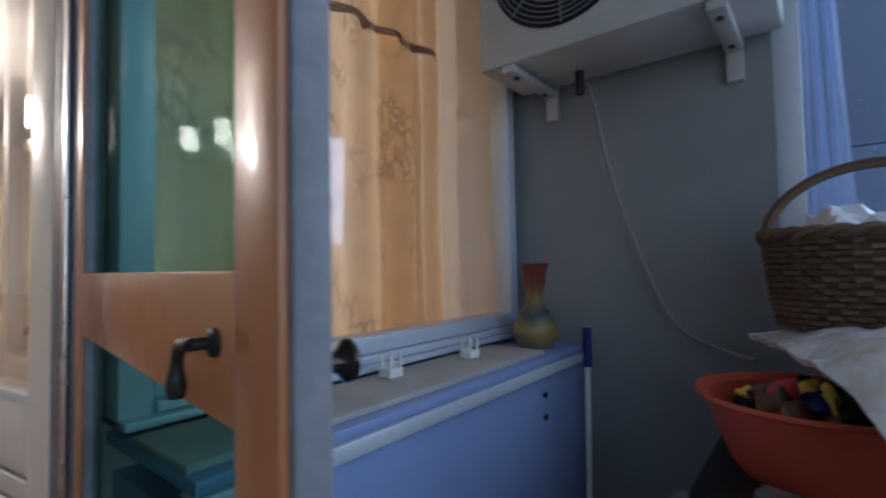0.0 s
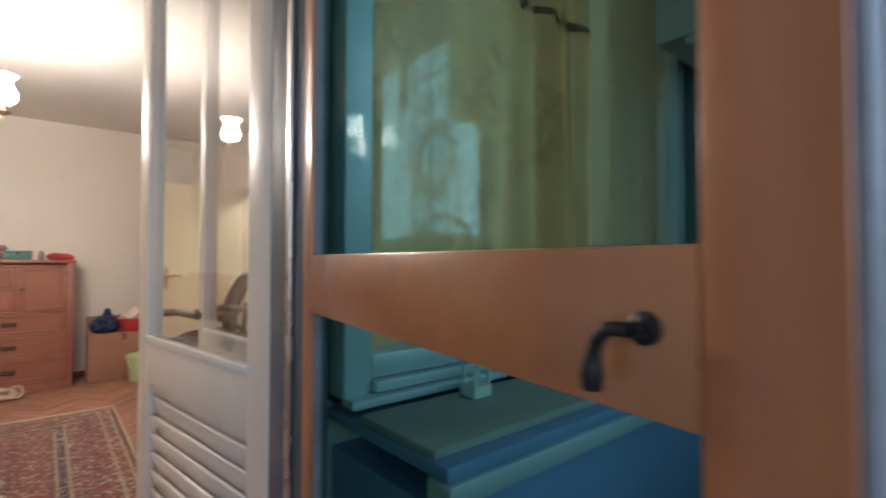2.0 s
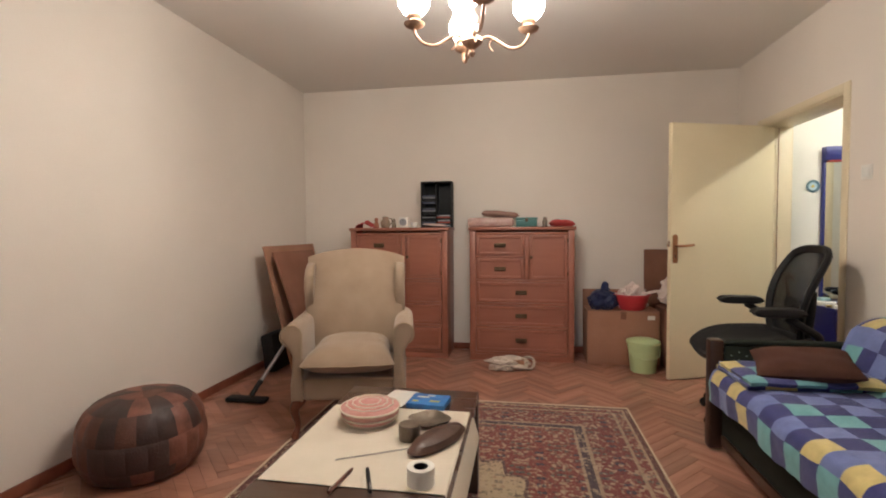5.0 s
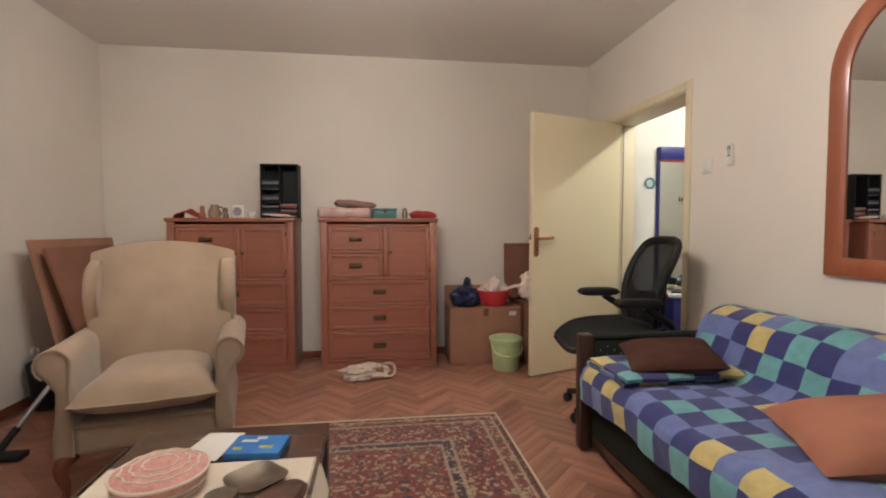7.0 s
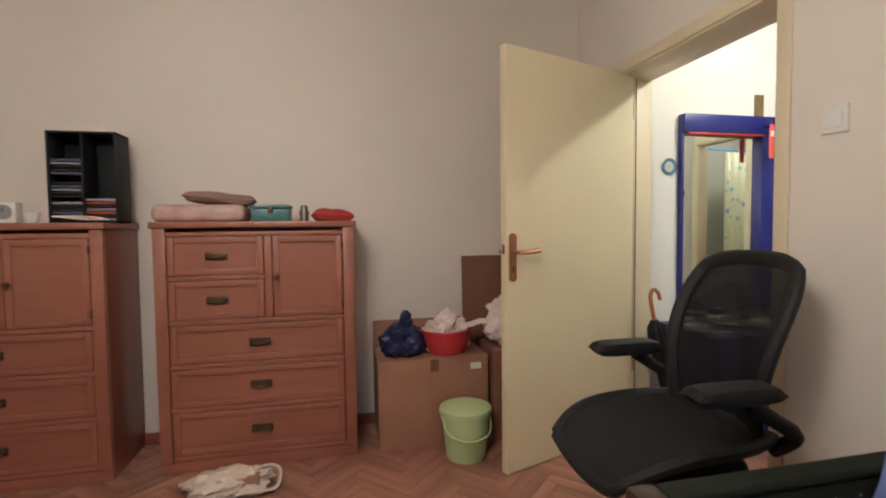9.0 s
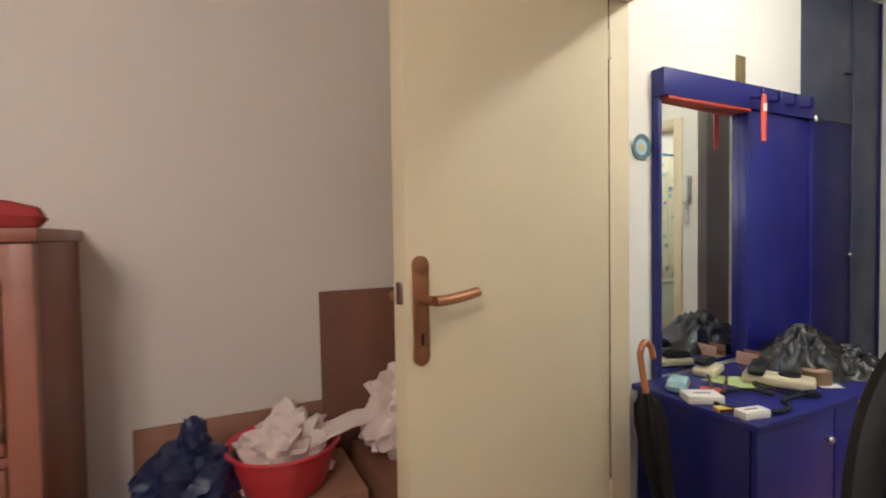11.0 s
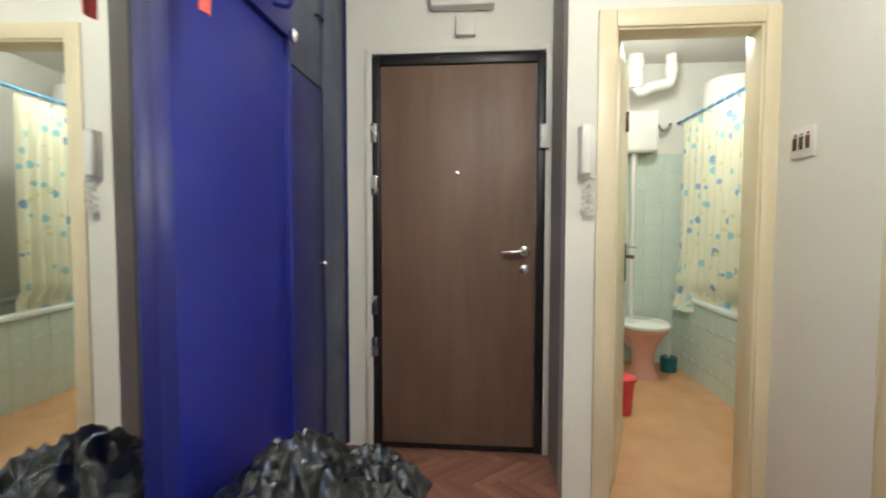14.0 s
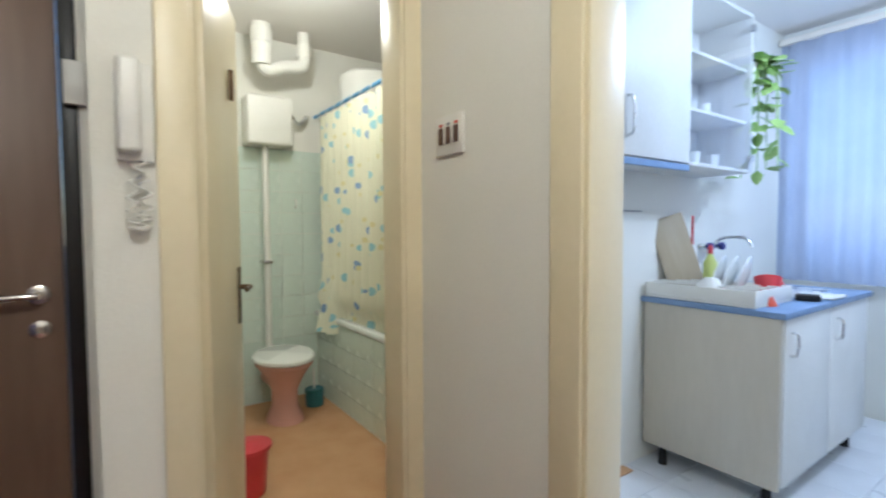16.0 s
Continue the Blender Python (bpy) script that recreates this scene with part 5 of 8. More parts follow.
for k, (x, y, w_) in enumerate(((-0.03, 0.02, 0.05), (0.03, -0.02, 0.04), (0.0, 0.04, 0.03), (-0.05, -0.03, 0.025))):
    part("print_bar", B((x - w_ / 2, y - 0.008, 0.022), (x + w_ / 2, y + 0.008, 0.0228)), YELL_CARD if k % 2 else WHITE_PLASTIC, bx_)
part("spectacles_strip", B((0.0, 0.07, 0.0), (0.07, 0.085, 0.012), 0.003), BLACK_PLASTIC, bx_)
solid("paper_sheet", sheet(6, 8, lambda u, v: (-0.06 + 0.12 * u, -0.09 + 0.18 * v, 0.002 + 0.004 * u * v), thick=-0.0006), WHITE_PLASTIC, "sheet of white paper on the coffee table", "paper", pose(1.70, 2.31, TZ + 0.003, 0, 0, -12))
TIN = mat("dull_tin", (0.23, 0.19, 0.15), (0.15, 0.12, 0.09), 0.35, 0.8, 20, 0.1)
at_ = thing("ashtray", pose(1.885, 2.075, TZ + 0.003), "dull metal leaf-shaped ashtray on the coffee table", "ashtray")
part("dish", lathe([(0.0, 0.004), (0.05, 0.004), (0.07, 0.018), (0.076, 0.02), (0.07, 0.012), (0.045, 0.0), (0.0, 0.0)], 32, ridge=lambda q: 1 + 0.09 * math.cos(4 * q)), TIN, at_)
solid("tin_can", lathe([(0.0, 0), (0.036, 0), (0.038, 0.004), (0.038, 0.05), (0.036, 0.054), (0.0, 0.053)], 28), TIN, "short grey metal tin on the coffee table", "tin", pose(1.842, 1.93, TZ + 0.003))
LEATHER_BR = mat("dark_brown_leather", (0.10, 0.045, 0.028), (0.06, 0.028, 0.018), 0.35, 0, 12, 0.15, 80)
solid("oval_case", lathe([(0.0, 0.0), (0.9, 0.0), (1.0, 0.012), (0.85, 0.03), (0.4, 0.04), (0.0, 0.042)], 32, m=Matrix.Diagonal((0.055, 0.145, 1, 1))), LEATHER_BR, "dark brown leather oval case on the coffee table", "case", pose(1.945, 1.915, TZ + 0.003, 0, 0, -28))
cup_ = thing("tape_roll", pose(1.943, 1.65, TZ + 0.003), "white roll with a black core on the coffee table", "tape roll")
part("roll", lathe([(0.022, 0.0), (0.04, 0.0), (0.04, 0.052), (0.022, 0.052), (0.022, 0.0)], 28), WHITE_PLASTIC, cup_)
part("core", lathe([(0.0, 0.02), (0.022, 0.02), (0.022, 0.05), (0.019, 0.05), (0.019, 0.024), (0, 0.024)], 20), BLACK_PLASTIC, cup_)
for (x, y, a, m_) in ((1.712, 1.625, 82, CARVED), (1.79, 1.64, 112, BLACK_PLASTIC)):
    p_ = thing("pen", pose(x, y, TZ + 0.009, 0, 0, a), "dark pen lying on the coffee table", "pen")
    part("barrel", tube([(-0.07, 0, 0), (0.05, 0, 0), (0.062, 0, 0), (0.07, 0, 0)], 0.006, 8, taper=[0.9, 1, 0.8, 0.3]), m_, p_)
    part("clip", B((-0.066, -0.0015, 0.005), (-0.03, 0.0015, 0.0078), 0.0004), CHROME, p_)
solid("knitting_needle", tube([(-0.13, 0, 0), (0.13, 0, 0)], 0.003, 6), CHROME, "thin metal needle on the coffee table", "needle", pose(1.76, 1.80, TZ + 0.006, 0, 0, 28))

# sofa pillows
BROWN_P = mat("brown_cotton", (0.08, 0.035, 0.025), (0.06, 0.026, 0.019), 0.95, 0, 8, 0.25, 300)
RUST_P = mat("rust_cotton", (0.39, 0.165, 0.10), (0.33, 0.13, 0.08), 0.95, 0, 8, 0.25, 300)
for m_ in (BROWN_P, SOFA_CLOTH):
    m_.node_tree.nodes["Principled BSDF"].inputs["Specular IOR Level"].default_value = 0.2
FUR = mat("brown_fur", (0.17, 0.10, 0.06), (0.09, 0.05, 0.03), 1.0, 0, 25, 0.9, 160, sheen=0.6)
fold_ = thing("folded_throw", pose(3.40, 2.80, 0.465), "folded end of the patchwork throw on the sofa seat", "blanket")
for k, z in enumerate((0.012, 0.038)):
    part("fold", sheet(30, 20, lambda u, v, z=z, k=k: (-0.18 + (0.66 - 0.05 * k) * u, -0.17 + 0.35 * v - 0.03 * k, z + 0.022 * (math.sin(math.pi * u) * math.sin(math.pi * v)) ** 0.35 + 0.008 * noise.noise((u * 5, v * 5, k * 3.0))), uv=lambda u, v, k=k: (v * 2.8 + 40.3 + k * 7, u * 5.2 + 0.4), thick=0.02), PATCH, fold_)
solid("cushion", pillow(0.39, 0.30, 0.10, 0.55, 30, 0.010, 1), BROWN_P, "dark brown cushion leaning on the sofa arm", "cushion", pose(3.50, 2.74, 0.56, 9, -5, -18), "cushions on the sofa")
solid("cushion", pillow(0.52, 0.42, 0.13, 0.55, 30, 0.010, 6), RUST_P, "rust orange cushion lying on the sofa", "cushion", pose(3.68, 1.96, 0.535, 3, -10, -22), "cushions on the sofa")
solid("fur_cushion", blob(0.26, 0.2, 0.13, 5, 0.22, 7, 3), FUR, "shaggy brown fur cushion on the sofa", "cushion", pose(3.86, 1.62, 0.60, 0, -20, 20), "cushions on the sofa")
solid("fur_cushion", blob(0.25, 0.19, 0.12, 5, 0.22, 7, 9), FUR, "shaggy brown fur cushion on the sofa", "cushion", pose(3.80, 1.28, 0.59, 0, -15, -10), "cushions on the sofa")

# swivel chair
oc = thing("office_chair", pose(3.60, 3.47, 0, 0, 0, 178) @ Matrix.Diagonal((0.94, 1.0, 1.07, 1)), "black mesh swivel office chair with armrests", "office chair")
for k in range(5):
    a = radians(72 * k + 22)
    c_, s_ = math.cos(a), math.sin(a)
    leg_ = part("base_arm", tube([(0.03 * c_, 0.03 * s_, 0.10), (0.17 * c_, 0.17 * s_, 0.09), (0.30 * c_, 0.30 * s_, 0.065)], 0.022, 8, taper=[1.2, 1, 0.7]), BLACK_PLASTIC, oc)
    part("caster", lathe([(0.0, -0.022), (0.024, -0.022), (0.028, -0.015), (0.028, 0.015), (0.024, 0.022), (0, 0.022)], 16, m=pose(0.30 * c_, 0.30 * s_, 0.028, 90, 0, math.degrees(a))), BLACK_PLASTIC, leg_)
part("gas_column", lathe([(0.03, 0.09), (0.03, 0.24), (0.02, 0.24), (0.02, 0.38)], 16), BLACK_METAL, oc)
part("tilt_mechanism", box(bmesh.new(), (-0.22, -0.15, 0.31), (0.12, 0.15, 0.435), 0.04, seg=3), BLACK_PLASTIC, oc)


def seat_shape(u, v):
    x, y = 0.29 - 0.52 * u, (v - 0.5) * (0.47 - 0.10 * abs(2 * u - 1) ** 3)
    return (x, y, 0.470 - 0.085 * (1 - u) ** 5 + 0.03 * (2 * v - 1) ** 2 + 0.01 * u * u)


def rim(f, n=22):
    pts = [f(k / n, 0) for k in range(n)] + [f(1, k / n) for k in range(n)] + [f(1 - k / n, 1) for k in range(n)] + [f(0, 1 - k / n) for k in range(n + 1)]
    return [Vector(p) for p in pts]


part("seat", sheet(20, 18, seat_shape, thick=0.012), MESH_BLACK, oc, "black mesh seat")
part("seat_frame", tube(rim(seat_shape), 0.017, 8, flat=1.5), BLACK_PLASTIC, oc)


def back_shape(u, v):
    half = 0.172 + 0.058 * u ** 0.8 - 0.05 * u ** 7
    return (-0.235 - 0.135 * u + 0.055 * math.sin(math.pi * u) + 0.045 * (2 * v - 1) ** 2, (v - 0.5) * 2 * half, 0.50 + 0.485 * u - 0.03 * (2 * v - 1) ** 4 * u)


part("backrest", sheet(20, 18, back_shape, thick=0.004), MESH_SEE, oc, "black mesh backrest")
part("back_frame", tube(rim(back_shape), 0.019, 8, flat=1.3), BLACK_PLASTIC, oc)
part("back_spine", tube(curve([(-0.08, 0, 0.40), (-0.28, 0, 0.44), (-0.33, 0, 0.60), (-0.34, 0, 0.75)], 12), 0.025, 10), BLACK_PLASTIC, oc)
for s in (-1, 1):
    st_ = part("arm_support", tube(curve([(-0.26, s * 0.17, 0.47), (-0.25, s * 0.25, 0.54), (-0.15, s * 0.26, 0.60), (-0.07, s * 0.255, 0.645)], 12), 0.021, 10), BLACK_PLASTIC, oc)
    part("arm_pad", pillow(0.28, 0.09, 0.05, 0.3, 14, m=pose(-0.03, s * 0.255, 0.668)), BLACK_PLASTIC, st_, "black padded armrest")

# cartons, bowls and boards by the north wall
cb_ = thing("cardboard_carton", pose(3.095, 4.76, 0), "closed brown cardboard carton on the floor", "cardboard box")
part("carton_body", B((-0.305, -0.15, 0.0), (0.29, 0.15, 0.465), 0.004), CARDBOARD, cb_)
part("flap", B((-0.305, -0.15, 0.466), (-0.01, 0.15, 0.470)), CARDBOARD, cb_)
part("flap", B((-0.004, -0.15, 0.466), (0.29, 0.15, 0.470)), CARDBOARD, cb_)
part("tape_strip", B((-0.03, -0.1515, 0.40), (0.015, -0.1505, 0.465)), CARDBOARD_DARK, cb_, "brown parcel tape")
part("sticker", B((0.19, -0.1515, 0.40), (0.25, -0.1505, 0.435)), WHITE_PLASTIC, cb_, "white paper sticker")
solid("hardboard_panel", B((-0.28, -0.004, 0), (0.28, 0.004, 0.618), 0.001), CARDBOARD, "flat brown cardboard sheet against the wall", "cardboard", pose(3.07, 4.945, 0, -3.5, 0, 0))
solid("hardboard_panel", B((0, -0.004, 0), (0.50, 0.004, 0.99), 0.001), CARDBOARD_DARK, "tall brown hardboard sheet against the wall", "board", pose(3.335, 4.942, 0, -2, 0, 0))
solid("brown_carton", B((-0.09, -0.15, 0), (0.16, 0.15, 0.50), 0.004), CARDBOARD_DARK, "dark brown carton behind the open door", "cardboard box", pose(3.50, 4.73, 0))
TISSUE = mat("white_crumpled_paper", (0.80, 0.70, 0.64), (0.72, 0.60, 0.55), 0.9, 0, 9, 0.2, 60)
solid("paper_wad", blob(0.13, 0.11, 0.15, 4, 0.4, 2.6, 5), TISSUE, "crumpled white packing paper on a carton", "paper", pose(3.55, 4.73, 0.62))
rb_ = thing("plastic_bowl", pose(3.18, 4.74, 0.471), "round red plastic basin filled with white rags", "basin")
part("basin", lathe([(0.0, 0.0), (0.10, 0.0), (0.115, 0.02), (0.148, 0.125), (0.158, 0.13), (0.155, 0.137), (0.143, 0.13), (0.11, 0.022), (0.0, 0.012)], 36), RED_PLASTIC, rb_)
part("rag", blob(0.11, 0.1, 0.10, 4, 0.6, 2.8, 2, m=Matrix.Translation((0, 0, 0.10))), TISSUE, rb_, "white crumpled rags")
bm = sheet(14, 6, lambda u, v: (0.06 + 0.24 * u, -0.08 + 0.1 * v + 0.03 * u, 0.135 + 0.03 * math.sin(2.2 * u) + 0.012 * noise.noise((u * 4, v * 3, 1))), thick=0.006)
part("rag_end", bm, TISSUE, rb_)
NAVY_BAG = mat("navy_plastic_bag", (0.012, 0.018, 0.06), (0.02, 0.03, 0.10), 0.3, 0, 9, 0.3, 40)
bg_ = thing("plastic_bag", pose(2.935, 4.74, 0.47), "knotted dark blue plastic bag on the carton", "bag")
part("bag_body", blob(0.12, 0.11, 0.10, 4, 0.28, 2.2, 7, flat_below=-0.07, m=Matrix.Translation((0, 0, 0.07))), NAVY_BAG, bg_)
part("bag_knot", blob(0.035, 0.03, 0.05, 3, 0.5, 3, 8, m=Matrix.Translation((0.02, 0, 0.185))), NAVY_BAG, bg_)
bu_ = thing("bucket", pose(3.215, 4.46, 0), "mint green plastic bucket with a lid", "bucket")
part("pail", lathe([(0.0, 0.0), (0.095, 0.0), (0.10, 0.01), (0.122, 0.24), (0.128, 0.245), (0.0, 0.246)], 36), MINT_PLASTIC, bu_)
part("lid", lathe([(0.0, 0.275), (0.05, 0.274), (0.10, 0.268), (0.132, 0.256), (0.134, 0.235), (0.129, 0.235)], 36), MINT_PLASTIC, bu_)
part("bail", tube(curve([(-0.128, 0, 0.22), (-0.10, -0.09, 0.15), (0, -0.135, 0.13), (0.10, -0.09, 0.15), (0.128, 0, 0.22)], 20), 0.004, 6), MINT_PLASTIC, bu_)
BAG_W = mat("white_thin_bag", (0.66, 0.56, 0.47), (0.55, 0.46, 0.38), 0.5, 0, 12, 0.3, 60)
fb_ = thing("carrier_bag", pose(2.10, 4.36, 0, 0, 0, 12), "crumpled white carrier bag lying on the parquet", "bag")
part("bag_body", blob(0.17, 0.10, 0.06, 4, 0.42, 2.4, 4, flat_below=-0.045, m=Matrix.Translation((0, 0, 0.047))), BAG_W, fb_)
part("bag_handle", tube(curve([(0.10, 0.02, 0.06), (0.17, -0.01, 0.10), (0.22, -0.03, 0.08), (0.20, -0.06, 0.02), (0.12, -0.07, 0.025)], 16), 0.009, 6, flat=2.5), BAG_W, fb_)
part("carton_inside", B((-0.02, -0.05, 0.003), (0.14, 0.05, 0.085), 0.003, pose(0.0, 0.0, 0, 0, 0, -8)), CARDBOARD, fb_, "small brown box in the bag")

# things on the tallboys
cz_ = 1.2055
dr = thing("disc_rack", pose(1.43, 4.80, cz_), "black disc rack half full of cases, on a tallboy", "disc rack")
for lo, hi in (((-0.145, -0.075, 0), (-0.135, 0.075, 0.43)), ((0.135, -0.075, 0), (0.145, 0.075, 0.43)), ((-0.005, -0.075, 0), (0.005, 0.075, 0.43)), ((-0.145, 0.068, 0), (0.145, 0.075, 0.43)), ((-0.145, -0.075, 0), (0.145, 0.075, 0.01)), ((-0.145, -0.075, 0.42), (0.145, 0.075, 0.43))):
    part("rack_panel", B(lo, hi, 0.001), BLACK_PLASTIC, dr)
for k in range(19):
    if k in (6, 12, 13):
        continue
    part("disc_case", B((-0.134, -0.07 + random.uniform(0, 0.01), 0.012 + k * 0.0155), (-0.006, 0.06, 0.022 + k * 0.0155), 0.001), (BLACK_PLASTIC, PLASTER_GREY, BLUE_GREY, BLACK_PLASTIC)[k % 4], dr)
for k in range(7):
    part("disc_case", B((0.006, -0.07 + random.uniform(0, 0.01), 0.012 + k * 0.0155), (0.134, 0.06, 0.022 + k * 0.0155), 0.001), (PLASTER_GREY, BLACK_PLASTIC, RED_EDGE)[k % 3], dr)
part("wire_tangle", tube([(0.11 * math.cos(q * 1.3) * (1 - q / 40), -0.10 + 0.03 * math.sin(q * 2.1), 0.012 + 0.018 * abs(math.sin(q * 0.7))) for q in [k * 0.4 for k in range(40)]], 0.004, 6), TISSUE, dr, "tangle of pale cord")
RED_CLOTH = mat("red_cloth", (0.42, 0.05, 0.045), (0.33, 0.035, 0.03), 0.9, 0, 9, 0.2, 200)
solid("red_cloth", sheet(24, 14, lambda u, v: (0.0 + 0.19 * u, -0.14 + 0.2 * v, 0.006 + 0.055 * math.sin(math.pi * min(1, u * 1.1)) * (0.6 + 0.4 * v) + 0.02 * noise.noise((u * 4, v * 4, 8)) if u > 0.12 else 0.006 - (0.12 - u) * 1.0), thick=0.005), RED_CLOTH, "red cloth draped on the tallboy corner", "cloth", pose(0.665, 4.74, cz_ + 0.004))
tr_ = thing("glass_jug", pose(0.935, 4.74, cz_), "small amber glass jug on a tallboy", "jug")
part("jug_body", lathe([(0.0, 0), (0.035, 0.0), (0.045, 0.02), (0.047, 0.05), (0.03, 0.085), (0.027, 0.10), (0.032, 0.105)], 24), mat("amber_glass", (0.55, 0.40, 0.28), None, 0.1, 0, 5, 0, trans=0.5), tr_)
part("jug_handle", tube(curve([(0.03, 0, 0.09), (0.065, 0, 0.08), (0.06, 0, 0.04), (0.045, 0, 0.03)], 12), 0.005, 6), BRASS_OLD, tr_)
fg_ = solid("figurine", lathe([(0.0, 0), (0.022, 0), (0.026, 0.03), (0.014, 0.055), (0.02, 0.075), (0.012, 0.095), (0, 0.1)], 16), RUST_P, "small painted clay ornament on a tallboy", "ornament", pose(0.845, 4.74, cz_))
solid("figurine", lathe([(0.0, 0), (0.02, 0), (0.022, 0.02), (0.012, 0.05), (0.018, 0.065), (0.01, 0.085), (0, 0.088)], 16), TIN, "small dark metal ornament on a tallboy", "ornament", pose(1.02, 4.74, cz_))
ck_ = thing("alarm_clock", pose(1.115, 4.74, cz_), "white bedside clock with a grey dial", "clock")
part("clock_case", B((-0.05, -0.03, 0), (0.05, 0.03, 0.10), 0.014), WHITE_PLASTIC, ck_)
part("dial", lathe([(0, 0), (0.034, 0), (0.034, 0.004), (0, 0.004)], 28, m=pose(0, -0.030, 0.052, 90, 0, 0)), PLASTER_GREY, ck_)
part("clock_hand", B((-0.0015, -0.0365, 0.05), (0.0015, -0.0345, 0.076)), BLACK_PLASTIC, ck_)
solid("small_cup", lathe([(0.0, 0), (0.022, 0), (0.03, 0.03), (0.034, 0.05), (0.03, 0.05), (0.02, 0.008), (0, 0.006)], 20), CERAMIC, "small pale cup on a tallboy", "cup", pose(1.22, 4.72, cz_))
CLEAR_BAG = mat("clear_film", (0.55, 0.40, 0.36), (0.45, 0.28, 0.25), 0.12, 0, 14, 0.4, 30)
solid("folded_linen", box(bmesh.new(), (-0.22, -0.13, 0), (0.2, 0.13, 0.085), 0.03, seg=3), CLEAR_BAG, "folded pink linen in clear film on a tallboy", "bag", pose(1.95, 4.79, cz_))
solid("folded_cloth", pillow(0.34, 0.20, 0.06, 0.3, 18, 0.01, 4), mat("dusty_pink_cloth", (0.30, 0.18, 0.14), None, 0.9, 0, 8, 0.2, 200), "folded brown-pink cloth on the linen bag", "cloth", pose(2.02, 4.80, cz_ + 0.118, 0, 4, 8))
tb_ = thing("teal_tin", pose(2.265, 4.79, cz_), "small teal metal tin box with a lid", "tin box")
TEAL = mat("teal_enamel", (0.085, 0.21, 0.20), (0.065, 0.17, 0.165), 0.4, 0.2, 9, 0.05)
part("tin_body", B((-0.095, -0.06, 0), (0.095, 0.06, 0.065), 0.006), TEAL, tb_)
part("lid", B((-0.1, -0.065, 0.066), (0.1, 0.065, 0.085), 0.008), TEAL, tb_)
part("clasp", B((-0.012, -0.07, 0.045), (0.012, -0.064, 0.078), 0.002), BRASS_OLD, tb_)
solid("figurine", lathe([(0.0, 0), (0.024, 0), (0.02, 0.015), (0.026, 0.045), (0.016, 0.065), (0.018, 0.08), (0, 0.09)], 16), TIN, "small silver ornament on a tallboy", "ornament", pose(2.43, 4.76, cz_))
solid("red_pouch", pillow(0.20, 0.16, 0.06, 0.35, 16, 0.012, 12), RED_CLOTH, "folded red pouch at the tallboy corner", "pouch", pose(2.575, 4.70, cz_ + 0.028, 0, 3, 10))

# boards, broom and cables in the west corner
solid("leaning_board", B((-0.01, -0.36, 0), (0.01, 0.36, 1.09), 0.002), CARDBOARD, "brown chipboard sheet leaning in the corner", "board", pose(0.46, 4.23, 0, 0, -14.3, -7.4), "boards in the corner")
solid("leaning_board", B((-0.01, -0.25, 0), (0.012, 0.25, 1.08), 0.002), CARDBOARD_DARK, "narrow brown board leaning on another board", "board", pose(0.67, 4.06, 0, 0, -21, -12), "boards in the corner")
solid("black_case", box(bmesh.new(), (-0.06, -0.14, 0), (0.06, 0.14, 0.32), 0.03), BLACK_PLASTIC, "black soft case on the floor by the wall", "case", pose(0.16, 4.10, 0, 0, -8, 0))
vc = thing("vacuum_head", pose(0.345, 3.32, 0), "black vacuum cleaner floor head with a grey tube", "vacuum cleaner")
part("floor_head", box(bmesh.new(), (-0.145, -0.04, 0.004), (0.145, 0.045, 0.035), 0.012), BLACK_PLASTIC, vc)
part("elbow", tube(curve([(0.02, 0.02, 0.035), (0.03, 0.05, 0.07), (0.05, 0.10, 0.12)], 8), 0.018, 10), BLACK_PLASTIC, vc)
part("tube", tube([(0.05, 0.10, 0.12), (0.13, 0.35, 0.36), (0.22, 0.62, 0.62)], 0.014, 10), DULL_TUBE, vc)

# ---- parquet blocks ----
PL, PW, PT = 0.30, 0.06, 0.012


def herringbone(x0, x1, y0, y1):
    """Centres and turns of 45 degree herringbone blocks within a rectangle."""
    out = []
    u = Vector((math.cos(radians(45)), math.sin(radians(45))))
    v = Vector((-u.y, u.x))
    n = int((x1 - x0 + y1 - y0) / PW) + 12
    c = Vector(((x0 + x1) / 2, (y0 + y1) / 2))
    for i in range(-n, n):
        for j in range(-n // 4, n // 4):
            base = c + (u + v) * (i * PW)
            p1 = base + (u - v) * (j * PL) + u * PL / 2 + v * PW / 2
            p2 = base + (u - v) * (j * PL) + u * PW / 2 + v * (PW + PL / 2)
            for p, a in ((p1, 45), (p2, 135)):
                if x0 - 0.12 < p.x < x1 + 0.12 and y0 - 0.12 < p.y < y1 + 0.12:
                    out.append((p.x, p.y, a))
    return out


def block_mesh(name, gap=0.0006):
    bm = bmesh.new()
    l, w = PL / 2 - gap, PW / 2 - gap
    lo = [bm.verts.new((x, y, -PT)) for x, y in ((-l, -w), (l, -w), (l, w), (-l, w))]
    mid = [bm.verts.new((x, y, -0.0012)) for x, y in ((-l, -w), (l, -w), (l, w), (-l, w))]
    e = 0.0008
    hi = [bm.verts.new((x, y, 0)) for x, y in ((-l + e, -w + e), (l - e, -w + e), (l - e, w - e), (-l + e, w - e))]
    for a, b in ((lo, mid), (mid, hi)):
        for k in range(4):
            bm.faces.new((a[k], a[(k + 1) % 4], b[(k + 1) % 4], b[k]))
    bm.faces.new(hi)
    return put(bm, name, PARQUET, False)


